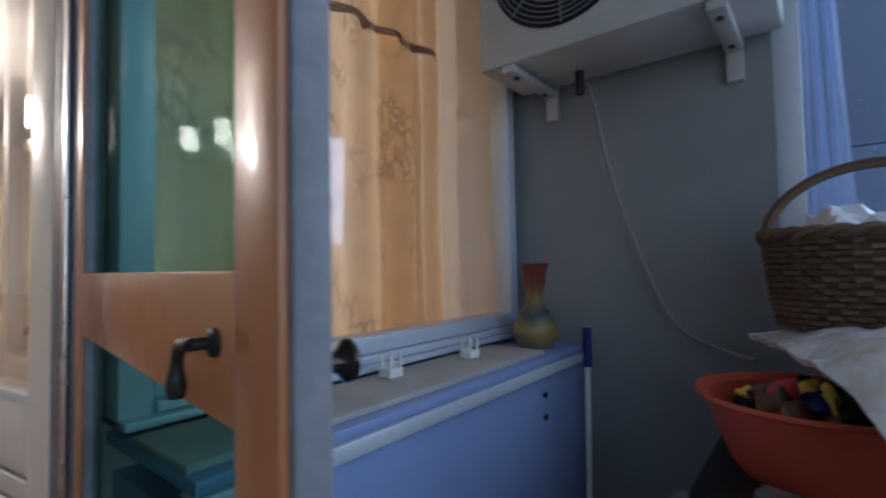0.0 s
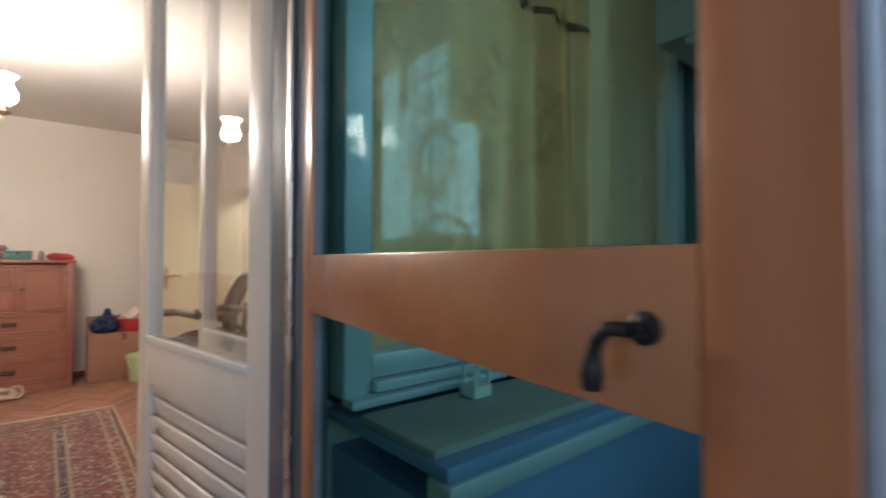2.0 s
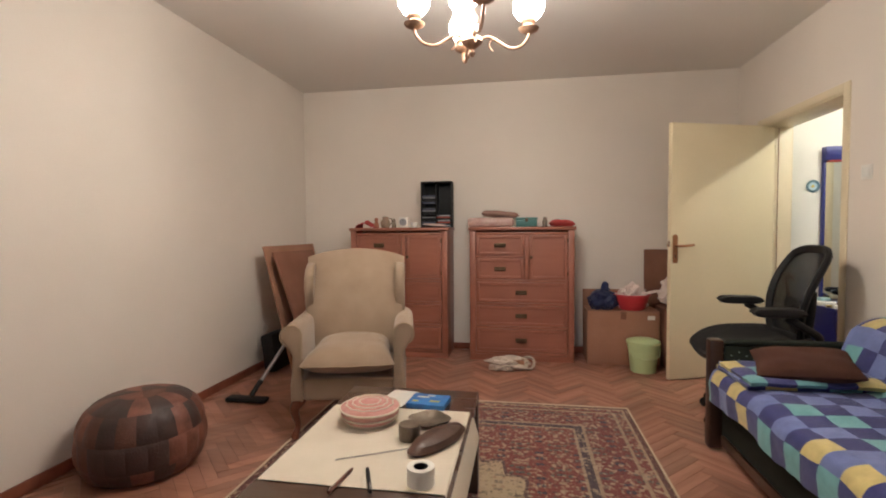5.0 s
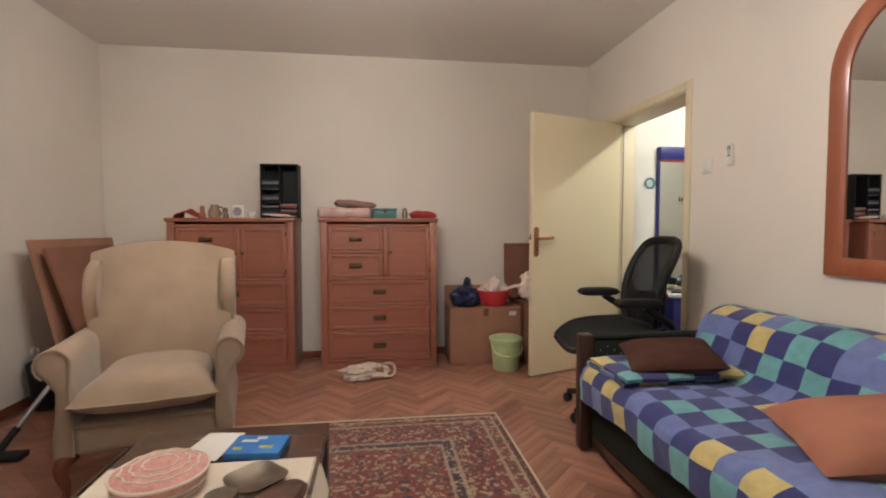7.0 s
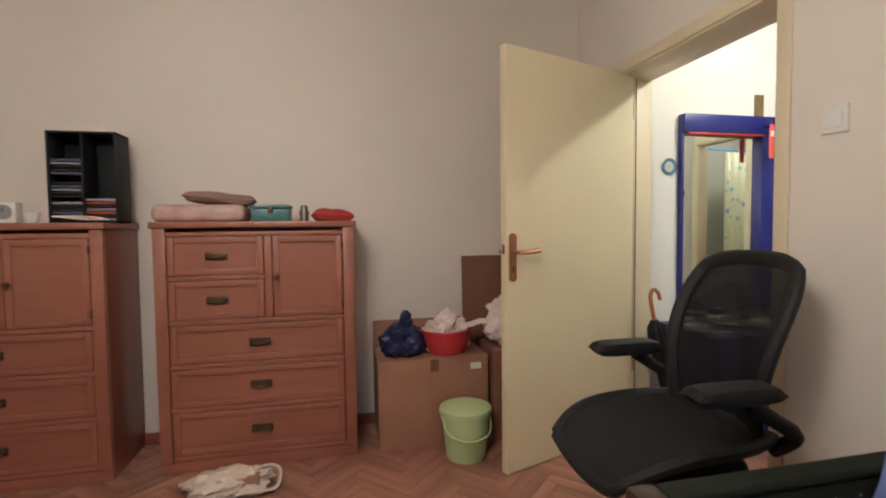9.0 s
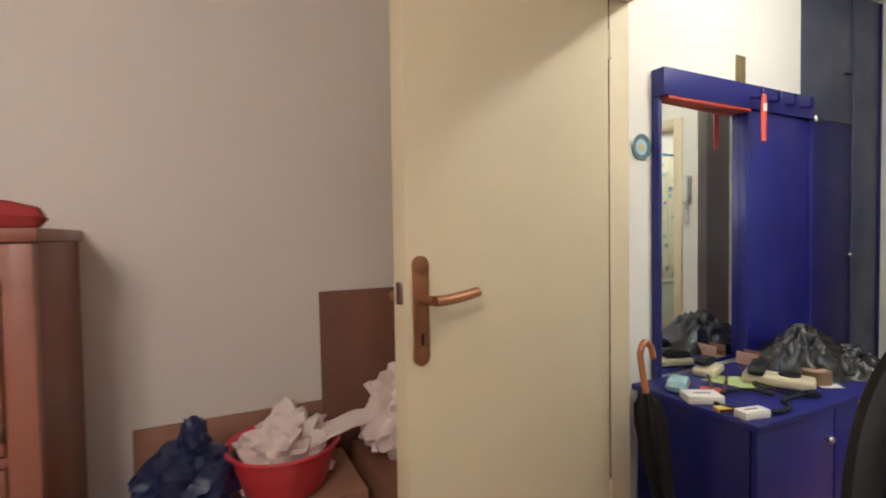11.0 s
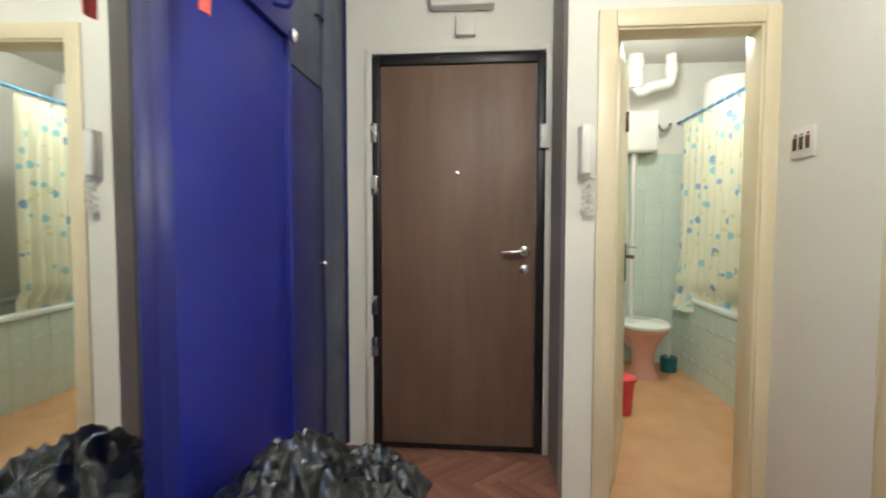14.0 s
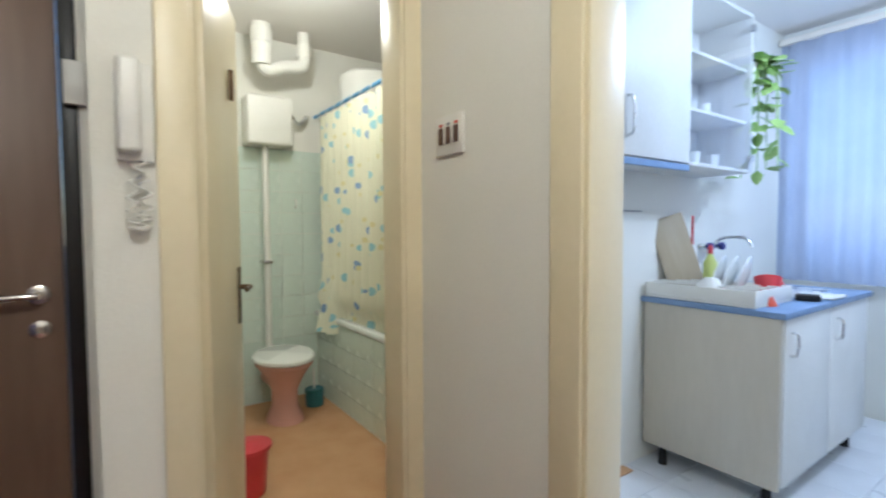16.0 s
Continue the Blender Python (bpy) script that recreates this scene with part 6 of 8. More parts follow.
def lay_parquet(floor, x0, x1, y0, y1, near, limit):
    spots = [s for s in herringbone(x0, x1, y0, y1)]
    inside = [s for s in spots if x0 + 0.11 < s[0] < x1 - 0.11 and y0 + 0.11 < s[1] < y1 - 0.11]
    inside.sort(key=lambda s: (s[0] - near[0]) ** 2 + (s[1] - near[1]) ** 2)
    own = set(inside[:limit])
    me = block_mesh("parquet_block")
    for s in inside[:limit]:
        ob = new("parquet_block", me)
        ob.parent = floor
        ob.matrix_basis = pose(s[0], s[1], random.uniform(-0.0004, 0.0004), random.uniform(-0.12, 0.12), 0, s[2] + (180 if random.random() < 0.5 else 0))
    verts, faces = [], []
    l, w = PL / 2 - 0.0006, PW / 2 - 0.0006
    for s in spots:
        if s in own:
            continue
        m = pose(s[0], s[1], random.uniform(-0.0004, 0.0004), 0, 0, s[2])
        k = len(verts)
        for z in (-PT, 0):
            for x, y in ((-l, -w), (l, -w), (l, w), (-l, w)):
                p = m @ Vector((x, y, z))
                verts.append((min(max(p.x, x0), x1), min(max(p.y, y0), y1), p.z))
        faces += [(k + 4, k + 5, k + 6, k + 7)] + [(k + a, k + (a + 1) % 4, k + 4 + (a + 1) % 4, k + 4 + a) for a in range(4)]
    me = bpy.data.meshes.new("parquet_field")
    me.from_pydata(verts, [], faces)
    me.materials.append(PARQUET)
    ob = new("parquet_field", me)
    ob.parent = floor
    tagged(ob, "worn reddish oak herringbone parquet", kind="stuff")


FLOORS = {o.name: o for o in scene.objects if o.name.startswith("floor_")}
lay_parquet(FLOORS["floor_living_room"], 0.0, W, S0, L, (2.7, 3.9), 300)
lay_parquet(FLOORS["floor_hall"], W + 0.02, 6.86, 2.94, 4.86, (6.2, 4.0), 120)

# ---- hall ----
mu = thing("coat_panel", pose(0, HY1 - 0.004, 0), "blue lacquered hall panel with a mirror and coat hooks", "coat rack")
MX0, MX1, MXM = 4.645, 5.735, 5.22
part("top_board", B((MX0, -0.045, 1.725), (MX1, 0.017, 1.835), 0.003), BLUE, mu)
part("red_edge", B((MX0 + 0.03, -0.044, 1.713), (MXM, 0.0, 1.7245), 0.001), RED_EDGE, mu, "red painted under edge")
part("side_board", B((MX0, -0.022, 0.02), (MX0 + 0.016, 0.017, 1.724), 0.003), BLUE, mu)
part("mirror_glass", B((0, -0.006, 0.585), (MXM - MX0 - 0.016, 0, 1.713)), MIRROR, mu, "tall mirror", pose(MX0 + 0.016, -0.004, 0, 0, 0, 1.8))
part("back_panel", B((MXM, -0.03, 0.02), (MX1 - 0.02, 0.017, 1.724), 0.002), BLUE, mu)
part("edge_board", B((MX1 - 0.02, -0.045, 0.02), (MX1, 0.017, 1.724), 0.003), BLUE, mu)
for k in range(4):
    x = 5.215 + k * 0.135
    bm = tube(curve([(x, -0.045, 1.775), (x, -0.085, 1.765), (x, -0.095, 1.785), (x, -0.09, 1.80)], 10), 0.007, 8)
    lathe([(0, -0.009), (0.009, 0), (0, 0.009)], 10, bm, pose(x, -0.09, 1.805))
    part("coat_hook", bm, BLUE, mu, "blue painted coat hook")
RED_HORN = mat("red_shoehorn", (0.70, 0.10, 0.06), (0.62, 0.08, 0.05), 0.35)
sh = thing("shoehorn", pose(5.215, HY1 - 0.102, 0), "long red plastic shoehorn hanging on a hook", "shoehorn")
part("blade", sheet(6, 16, lambda u, v: ((u - 0.5) * (0.032 + 0.006 * math.sin(3.1 * v)), -0.004 * math.sin(math.pi * u), 1.775 - 0.205 * v), thick=0.003), RED_HORN, sh)
part("price_sticker", B((-0.012, -0.0085, 1.70), (0.012, -0.0065, 1.735)), WHITE_PLASTIC, sh, "white sticker")
solid("keys", lathe([(0.004, 0), (0.012, 0.01), (0.012, 0.03), (0.004, 0.04)], 10), CHROME, "bunch of keys hanging on the panel", "keys", pose(5.70, HY1 - 0.07, 1.70))
wp = thing("wall_plaque", pose(5.235, HYW, 0), "narrow brass plaque on the hall wall", "plaque")
part("plaque_plate", B((-0.035, -0.006, 1.845), (0.035, 0, 1.985), 0.002), mat("brass_plate", (0.30, 0.22, 0.10), (0.22, 0.16, 0.07), 0.4, 0.6), wp)
for z in (1.862, 1.968):
    part("screw", lathe([(0, 0), (0.005, 0), (0.004, 0.003), (0, 0.003)], 8, m=pose(0, -0.006, z, 90, 0, 0)), CHROME, wp)
pl = thing("wall_plate", pose(4.585, HYW, 1.52) @ Matrix.Scale(0.58, 4), "round blue and white decorative wall plate", "plate")
part("rim", lathe([(0.0, 0), (0.05, 0.0), (0.085, 0.012), (0.09, 0.016), (0.083, 0.017), (0.05, 0.006), (0, 0.006)], 36, m=pose(0, 0, 0, 90, 0, 0)), mat("dark_teal_glaze", (0.07, 0.13, 0.16), (0.12, 0.20, 0.22), 0.25, 0, 30), pl)
part("well", lathe([(0, 0.0065), (0.055, 0.0068), (0.056, 0.009), (0.0, 0.0085)], 30, m=pose(0, 0, 0, 90, 0, 0)), mat("pale_blue_glaze", (0.45, 0.58, 0.62), (0.35, 0.50, 0.58), 0.2, 0, 40), pl)
part("painted_flower", lathe([(0, 0.009), (0.022, 0.009), (0.022, 0.0105), (0, 0.0105)], 16, m=pose(0, 0, 0, 90, 0, 0), ridge=lambda q: 1 + 0.3 * math.cos(5 * q)), YELL_CARD, pl)

# built-in closet
cl = thing("closet", pose(0, 0, 0), "dark blue built-in closet up to the ceiling", "closet")
part("closet_door", B((5.74, 4.842, 0.02), (6.53, 4.86, 1.80), 0.003), BLUE_DARK, cl, "dark blue lacquered door")
part("upper_door", B((5.74, 4.842, 1.81), (6.53, 4.86, 2.59), 0.003), BLUE_GREY, cl, "grey-blue upper door")
part("closet_stile", B((6.53, 4.835, 0.02), (6.855, 4.858, 2.59), 0.003), BLUE_GREY, cl)
part("closet_edge", B((6.835, 4.825, 0.02), (6.858, 4.835, 2.59), 0.002), BLUE_DARK, cl)
part("bolt_latch", tube(curve([(6.43, 4.838, 2.10), (6.45, 4.825, 2.10), (6.50, 4.825, 2.105), (6.52, 4.838, 2.115)], 10), 0.006, 6), BLACK_METAL, cl)
part("knob", lathe([(0.007, 0), (0.008, 0.015), (0.016, 0.022), (0.012, 0.03), (0, 0.031)], 14, m=pose(6.47, 4.842, 1.02, 90, 0, 0)), CHROME, cl)

# blue chest under the mirror
CX0, CX1, CY0, CY1, CZ = 4.49, 5.40, 4.21, 4.66, 0.58
CTOP = 0.022                     # the top runs on to the mirror foot
hc = thing("hall_chest", pose(0, 0, 0), "blue lacquered hall chest cluttered with things", "chest")
part("top", B((CX0 - 0.008, CY0 - 0.012, CZ - 0.022), (CX1 + 0.008, CY1 + CTOP, CZ), 0.003), BLUE, hc)
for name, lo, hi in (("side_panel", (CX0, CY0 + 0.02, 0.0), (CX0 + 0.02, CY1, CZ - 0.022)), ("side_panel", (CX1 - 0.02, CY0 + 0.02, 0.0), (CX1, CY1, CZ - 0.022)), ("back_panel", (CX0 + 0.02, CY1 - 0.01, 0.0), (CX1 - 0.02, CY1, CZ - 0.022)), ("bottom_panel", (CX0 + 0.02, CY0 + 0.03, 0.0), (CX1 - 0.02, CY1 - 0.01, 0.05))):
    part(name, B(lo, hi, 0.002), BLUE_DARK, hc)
for k in range(2):
    x0 = CX0 + 0.004 + k * (CX1 - CX0) / 2
    d_ = part("door", B((x0, CY0, 0.04), (x0 + (CX1 - CX0) / 2 - 0.008, CY0 + 0.019, CZ - 0.026), 0.003), BLUE, hc)
    part("knob", lathe([(0.006, 0), (0.007, 0.012), (0.014, 0.019), (0.011, 0.027), (0, 0.028)], 14, m=pose(x0 + ((CX1 - CX0) / 2 - 0.07 if k == 0 else 0.07), CY0, 0.46, 90, 0, 0)), CHROME, d_, "small metal knob")

BAG_BLACK = mat("black_bin_liner", (0.005, 0.005, 0.006), (0.012, 0.012, 0.013), 0.2, 0, 8, 0.25, 55)
CREAM_PL = mat("cream_plastic", (0.62, 0.56, 0.38), (0.54, 0.48, 0.31), 0.35)
KRAFT = mat("pinkish_card", (0.52, 0.33, 0.25), (0.44, 0.27, 0.20), 0.8)
GREEN_PAPER = mat("pale_green_paper", (0.42, 0.52, 0.22), (0.36, 0.46, 0.18), 0.8)
RED_PAPER = mat("red_paper", (0.58, 0.08, 0.05), None, 0.7)


def crumple(rx, ry, h, seed):
    """A slack crumpled bag: many sharp creases over a mound."""
    def ridge(x, y, k, o):
        return 1 - 2 * abs(noise.noise((x * k + o, y * k - o, seed)))
    def f(u, v):
        a, d = 2 * math.pi * u, v
        x, y = d * math.cos(a), d * math.sin(a)
        w = 1 + 0.34 * noise.noise((math.cos(a) * 2.2, math.sin(a) * 1.8, seed))
        z = h * max(0.0, 1 - d ** 1.7) * (0.58 + 0.20 * ridge(x, y, 1.4, seed) + 0.20 * ridge(x, y, 3.2, 2.0) + 0.12 * ridge(x, y, 8.0, 5.0))
        k = 0.07 * ridge(x, y, 4.0, 9.0) * min(1, 4 * (1 - d))
        return (rx * x * w * (1 + k), ry * y * w * (1 + k), 0.001 + max(0.0, z))
    return sheet(110, 46, f)


bag_ = thing("bin_bag", pose(5.29, 4.48, CZ + 0.002, 0, 0, 10), "crumpled black bin bag on the hall chest", "bag")
part("bag_body", crumple(0.27, 0.19, 0.185, 3.3), BAG_BLACK, bag_)
bag2 = thing("bin_bag", pose(5.40, 4.37, CZ + 0.002, 0, 0, -20), "flat black bin bag trailing to the chest edge", "bag")
part("bag_body", crumple(0.17, 0.15, 0.11, 8.6), BAG_BLACK, bag2)
for x, y, a in ((5.13, 4.55, -86),):
    c_ = thing("card_tray", pose(x, y, CZ + 0.001, 0, 0, a), "open pinkish cardboard strip box", "box")
    part("front_strip", B((-0.115, -0.003, 0), (0.115, 0.0, 0.055), 0.001), KRAFT, c_)
    part("base_strip", B((-0.115, 0.0, 0), (0.10, 0.06, 0.003)), KRAFT, c_)
    part("back_strip", B((-0.115, 0.06, 0), (0.115, 0.063, 0.055), 0.001), CARDBOARD_DARK, c_)
    part("staple", B((-0.06, -0.0045, 0.03), (-0.045, -0.003, 0.034)), CHROME, c_)
ph = thing("telephone", pose(4.955, 4.40, CZ + 0.001, 0, 0, -66), "old cream telephone with a black handset on the chest", "telephone")
bm = box(bmesh.new(), (-0.115, -0.05, 0.0), (0.115, 0.05, 0.04), 0.014, seg=3)
part("phone_body", bm, CREAM_PL, ph)
part("handset", pillow(0.055, 0.17, 0.045, 0.3, 14, m=pose(-0.065, 0.0, 0.058)), BLACK_PLASTIC, ph, "black handset")
part("dial", lathe([(0, 0.04), (0.036, 0.041), (0.036, 0.046), (0.03, 0.048), (0, 0.0485)], 24, m=Matrix.Translation((0.035, 0.005, 0))), BLACK_PLASTIC, ph)
coil = [(-0.07 + 0.2 * t_ + 0.008 * math.cos(t_ * 130), -0.075 - 0.05 * math.sin(2.6 * t_) + 0.0, 0.011 + 0.008 * math.sin(t_ * 130)) for t_ in [k / 150 for k in range(151)]]
part("coiled_cord", tube(coil, 0.003, 5), BLACK_PLASTIC, ph, "black coiled cord")
p2_ = thing("telephone", pose(4.86, 4.62, CZ + 0.001, 0, 0, 20), "second cream telephone with a black handset", "telephone")
part("phone_body", box(bmesh.new(), (-0.075, -0.045, 0), (0.075, 0.045, 0.035), 0.012, seg=3), CREAM_PL, p2_)
part("handset", pillow(0.15, 0.045, 0.04, 0.3, 12, m=pose(0.0, 0.01, 0.052, 0, 8, 0)), BLACK_PLASTIC, p2_)
tr2 = thing("adhesive_tape", pose(5.10, 4.34, CZ + 0.001), "roll of brown parcel tape on the chest", "tape roll")
part("tape_ring", lathe([(0.028, 0.0), (0.048, 0.0), (0.048, 0.05), (0.028, 0.05), (0.028, 0.0)], 30), mat("brown_tape", (0.22, 0.14, 0.07), (0.17, 0.10, 0.05), 0.25), tr2)
part("card_core", lathe([(0.0, 0.046), (0.028, 0.046), (0.028, 0.049), (0, 0.049)], 24), KRAFT, tr2)
solid("adhesive_tape", lathe([(0.028, -0.012), (0.038, -0.012), (0.038, 0.012), (0.028, 0.012), (0.028, -0.012)], 30), CREAM_PL, "cream roll of tape standing on edge", "tape roll", pose(5.19, 4.42, CZ + 0.039, 80, 0, 25))
bm = lathe([(0.0, 0.0), (0.09, 0.0), (0.09, 0.0012), (0.0, 0.0012)], 28, ridge=lambda a: 1 + 0.16 * math.cos(5 * a) + 0.08 * math.sin(9 * a), m=Matrix.Diagonal((1.25, 0.8, 1, 1)))
solid("green_leaflet", bm, GREEN_PAPER, "ragged pale green paper on the chest", "paper", pose(4.85, 4.50, CZ + 0.0015, 0, 0, -60))
solid("red_leaflet", B((-0.05, -0.035, 0), (0.05, 0.035, 0.001)), RED_PAPER, "red leaflet on the chest", "paper", pose(4.66, 4.47, CZ + 0.0025, 0, 0, 40))
solid("red_leaflet", B((-0.03, -0.025, 0), (0.03, 0.025, 0.001)), RED_PAPER, "small red card on the chest", "paper", pose(4.65, 4.58, CZ + 0.0025, 0, 0, 10))
solid("white_note", B((-0.04, -0.03, 0), (0.04, 0.03, 0.001)), WHITE_PLASTIC, "white note on the chest", "paper", pose(5.10, 4.30, CZ + 0.003, 0, 0, -35))
wbx = thing("paper_box", pose(4.54, 4.425, CZ + 0.001, 0, 0, -30), "small white cardboard box on the chest", "box")
part("box_body", B((-0.06, -0.04, 0), (0.06, 0.04, 0.028), 0.002), WHITE_PLASTIC, wbx)
part("print_bar", B((-0.03, -0.006, 0.028), (0.03, 0.004, 0.0286)), BLUE_GREY, wbx)
wb2 = thing("paper_box", pose(4.545, 4.255, CZ + 0.001, 0, 0, -12), "small white medicine box on the chest", "box")
part("box_body", B((-0.05, -0.022, 0), (0.05, 0.022, 0.026), 0.002), WHITE_PLASTIC, wb2)
part("print_bar", B((-0.03, -0.004, 0.026), (0.02, 0.004, 0.0266)), BLUE_GREY, wb2)
mb = thing("matchbox", pose(4.515, 4.33, CZ + 0.001, 0, 0, -20), "small yellow matchbox on the chest", "matchbox")
part("box_body", B((-0.026, -0.017, 0), (0.026, 0.017, 0.013), 0.001), YELL_CARD, mb)
part("striker", B((-0.026, -0.0178, 0.002), (0.026, -0.017, 0.011)), LEATHER_BR, mb)
tsp = thing("tissue_pack", pose(4.575, 4.545, CZ + 0.001, 0, 0, 30), "pale blue and green tissue pack on the chest", "pack")
part("pack_body", pillow(0.12, 0.075, 0.045, 0.25, 12, m=Matrix.Translation((0, 0, 0.022))), mat("pale_blue_pack", (0.42, 0.60, 0.66), (0.20, 0.38, 0.36), 0.4, 0, 18), tsp)
for x, y, a in ((4.70, 4.50, 38), (4.74, 4.47, 30)):
    pc = thing("comb_handle", pose(x, y, CZ + 0.010, 0, 0, a), "dark pair of pliers lying on the papers", "pliers", "tools on the chest")
    part("grip", tube([(-0.10, 0, 0), (0.02, 0, 0.003), (0.10, 0, 0.004)], 0.008, 8, taper=[1.0, 0.8, 0.5]), LEATHER_BR, pc)
    part("jaw", tube([(0.10, 0, 0.004), (0.16, 0.008, 0.006)], 0.005, 8, taper=[1, 0.5]), BLACK_METAL, pc)
hose = thing("black_cable", pose(4.66, 4.325, CZ + 0.008), "looped thick black cable on the chest", "cable")
part("loop", tube(curve([(0.13 * math.cos(q) * (1 + 0.05 * math.sin(3 * q)), 0.10 * math.sin(q), 0.004 * math.sin(2 * q) + 0.003) for q in [k * 0.42 for k in range(15)]] + [(0.24, -0.05, 0.004)], 60), 0.007, 8), BLACK_PLASTIC, hose)
part("plug", tube([(0.235, -0.05, 0.006), (0.27, -0.06, 0.006)], 0.012, 10), BLACK_PLASTIC, hose)

# umbrella by the chest
um = thing("umbrella", pose(4.435, 4.45, 0, 0, -12.5, 0), "black folded umbrella with a wooden crook handle", "umbrella")
part("canopy", lathe([(0.0, 0.05), (0.012, 0.06), (0.03, 0.25), (0.045, 0.55), (0.038, 0.62), (0.015, 0.66), (0.0, 0.66)], 16, ridge=lambda q: 1 + 0.18 * math.cos(8 * q)), BLACK_PLASTIC, um)
part("shaft", tube([(0, 0, 0.0), (0, 0, 0.72)], 0.006, 8), BLACK_METAL, um)
part("crook", tube(curve([(0, 0, 0.64), (0, 0, 0.76), (0.006, 0, 0.80), (0.03, 0, 0.825), (0.055, 0, 0.80), (0.058, 0, 0.76)], 20), 0.011, 10), ORANGE_WOOD, um, "bent wooden handle")

# intercom, fuse box, switches
ic = thing("intercom_handset", pose(6.42, 3.685, 0), "white wall intercom handset with a curly cord", "intercom")
part("cradle", B((-0.022, -0.036, 1.385), (0, 0.036, 1.60), 0.006), WHITE_PLASTIC, ic)
part("handset", box(bmesh.new(), (-0.055, -0.012, 1.40), (-0.022, 0.034, 1.605), 0.012, seg=3), WHITE_PLASTIC, ic)
part("coiled_cord", tube([(-0.022 + 0.012 * math.cos(t_ * 80), -0.004 + 0.012 * math.sin(t_ * 80) + 0.012 * math.sin(6 * t_), 1.385 - 0.15 * math.sin(math.pi * t_) if t_ < 0.5 else 1.235 + 0.15 * (1 - math.sin(math.pi * t_))) for t_ in [k / 140 for k in range(141)]], 0.003, 5), WHITE_PLASTIC, ic)
fbx = thing("fuse_box", pose(6.86, 4.22, 0), "white fuse box with a smoked cover above the door", "fuse box")
part("box_body", B((-0.075, -0.16, 2.28), (0, 0.16, 2.50), 0.008), WHITE_PLASTIC, fbx)
part("cover", B((-0.082, -0.145, 2.325), (-0.0755, 0.145, 2.45), 0.003), mat("smoked_cover", (0.16, 0.13, 0.09), (0.12, 0.10, 0.07), 0.15), fbx)
db = thing("door_bell_box", pose(6.86, 4.205, 0), "small white bell box above the door", "bell")
part("box_body", B((-0.035, -0.05, 2.15), (0, 0.05, 2.25), 0.006), WHITE_PLASTIC, db)
ts_ = thing("switch_panel", pose(6.25, HY0, 1.497), "white triple switch panel with dark rockers", "switch")
part("plate", B((-0.065, 0, -0.055), (0.065, 0.010, 0.055), 0.003), WHITE_PLASTIC, ts_)
for k in (-1, 0, 1):
    part("rocker", B((k * 0.036 - 0.009, 0.010, -0.025), (k * 0.036 + 0.009, 0.016, 0.022), 0.002), LEATHER_BR, ts_)
    part("rocker_tip", B((k * 0.036 - 0.007, 0.010, 0.026), (k * 0.036 + 0.007, 0.013, 0.034), 0.001), RED_PAPER if k else PLASTER_GREY, ts_)

# ---- bathroom ----
wt = thing("toilet", pose(8.24, 2.84, 0, 0, 0, 180), "pink ceramic toilet with a closed white lid", "toilet")
part("pedestal", lathe([(0.0, 0.0), (0.125, 0.0), (0.12, 0.03), (0.085, 0.10), (0.085, 0.20), (0.13, 0.30), (0.185, 0.375), (0.185, 0.395), (0.0, 0.395)], 36, m=Matrix.Diagonal((1.2, 0.95, 1, 1))), PINK_CERAMIC, wt)
part("seat_lid", lathe([(0.0, 0.398), (0.195, 0.398), (0.205, 0.408), (0.205, 0.425), (0.19, 0.438), (0.0, 0.445)], 40, m=Matrix.Diagonal((1.18, 0.93, 1, 1))), CERAMIC, wt, "white plastic lid")
part("waste_neck", tube([(-0.1, 0, 0.22), (-0.36, 0, 0.2)], 0.06, 14), PINK_CERAMIC, wt)
ci = thing("toilet_cistern", pose(8.62, 2.835, 0), "white plastic high cistern with a flush pipe", "cistern")
part("tank", box(bmesh.new(), (-0.17, -0.15, 1.80), (-0.002, 0.15, 2.13), 0.02, seg=3), WHITE_PLASTIC, ci)
part("flush_pipe", tube(curve([(-0.09, 0.02, 1.80), (-0.09, 0.02, 1.2), (-0.09, 0.02, 0.6), (-0.1, 0.02, 0.42), (-0.16, 0.01, 0.34)], 20), 0.022, 12), WHITE_PLASTIC, ci)
part("pipe_clip", B((-0.12, -0.012, 1.0), (0, 0.05, 1.02), 0.003), CHROME, ci)
part("inlet_hose", tube(curve([(-0.09, -0.15, 2.05), (-0.07, -0.22, 1.98), (-0.05, -0.28, 2.04), (0, -0.30, 2.05)], 14), 0.012, 8), CHROME, ci)
dp = thing("drain_pipes", pose(0, 0, 0), "white plastic waste pipes under the bathroom ceiling", "pipe")
part("pipe", tube([(8.40, 2.90, 2.56), (8.40, 2.90, 2.30)], 0.062, 18), WHITE_PLASTIC, dp)
part("sleeve", lathe([(0.068, 2.44), (0.07, 2.45), (0.07, 2.52), (0.066, 2.53)], 20, m=Matrix.Translation((8.40, 2.90, 0))), WHITE_PLASTIC, dp)
part("pipe", tube(curve([(8.40, 2.90, 2.33), (8.40, 2.86, 2.27), (8.40, 2.76, 2.31), (8.40, 2.66, 2.33), (8.40, 2.62, 2.37), (8.40, 2.62, 2.56)], 26), 0.042, 16), WHITE_PLASTIC, dp)
part("sleeve", lathe([(0.05, 2.40), (0.052, 2.41), (0.052, 2.47), (0.048, 2.48)], 18, m=Matrix.Translation((8.40, 2.62, 0))), WHITE_PLASTIC, dp)
tub_ = thing("bathtub", pose(0, 0, 0), "white bathtub with a mint tiled front", "bathtub")
bm = bmesh.new()
box(bm, (6.75, 2.44, 0.585), (8.62, 2.50, 0.625), 0.012)
box(bm, (6.75, 1.72, 0.585), (8.62, 1.78, 0.625), 0.012)
box(bm, (8.54, 1.78, 0.585), (8.62, 2.44, 0.625), 0.012)
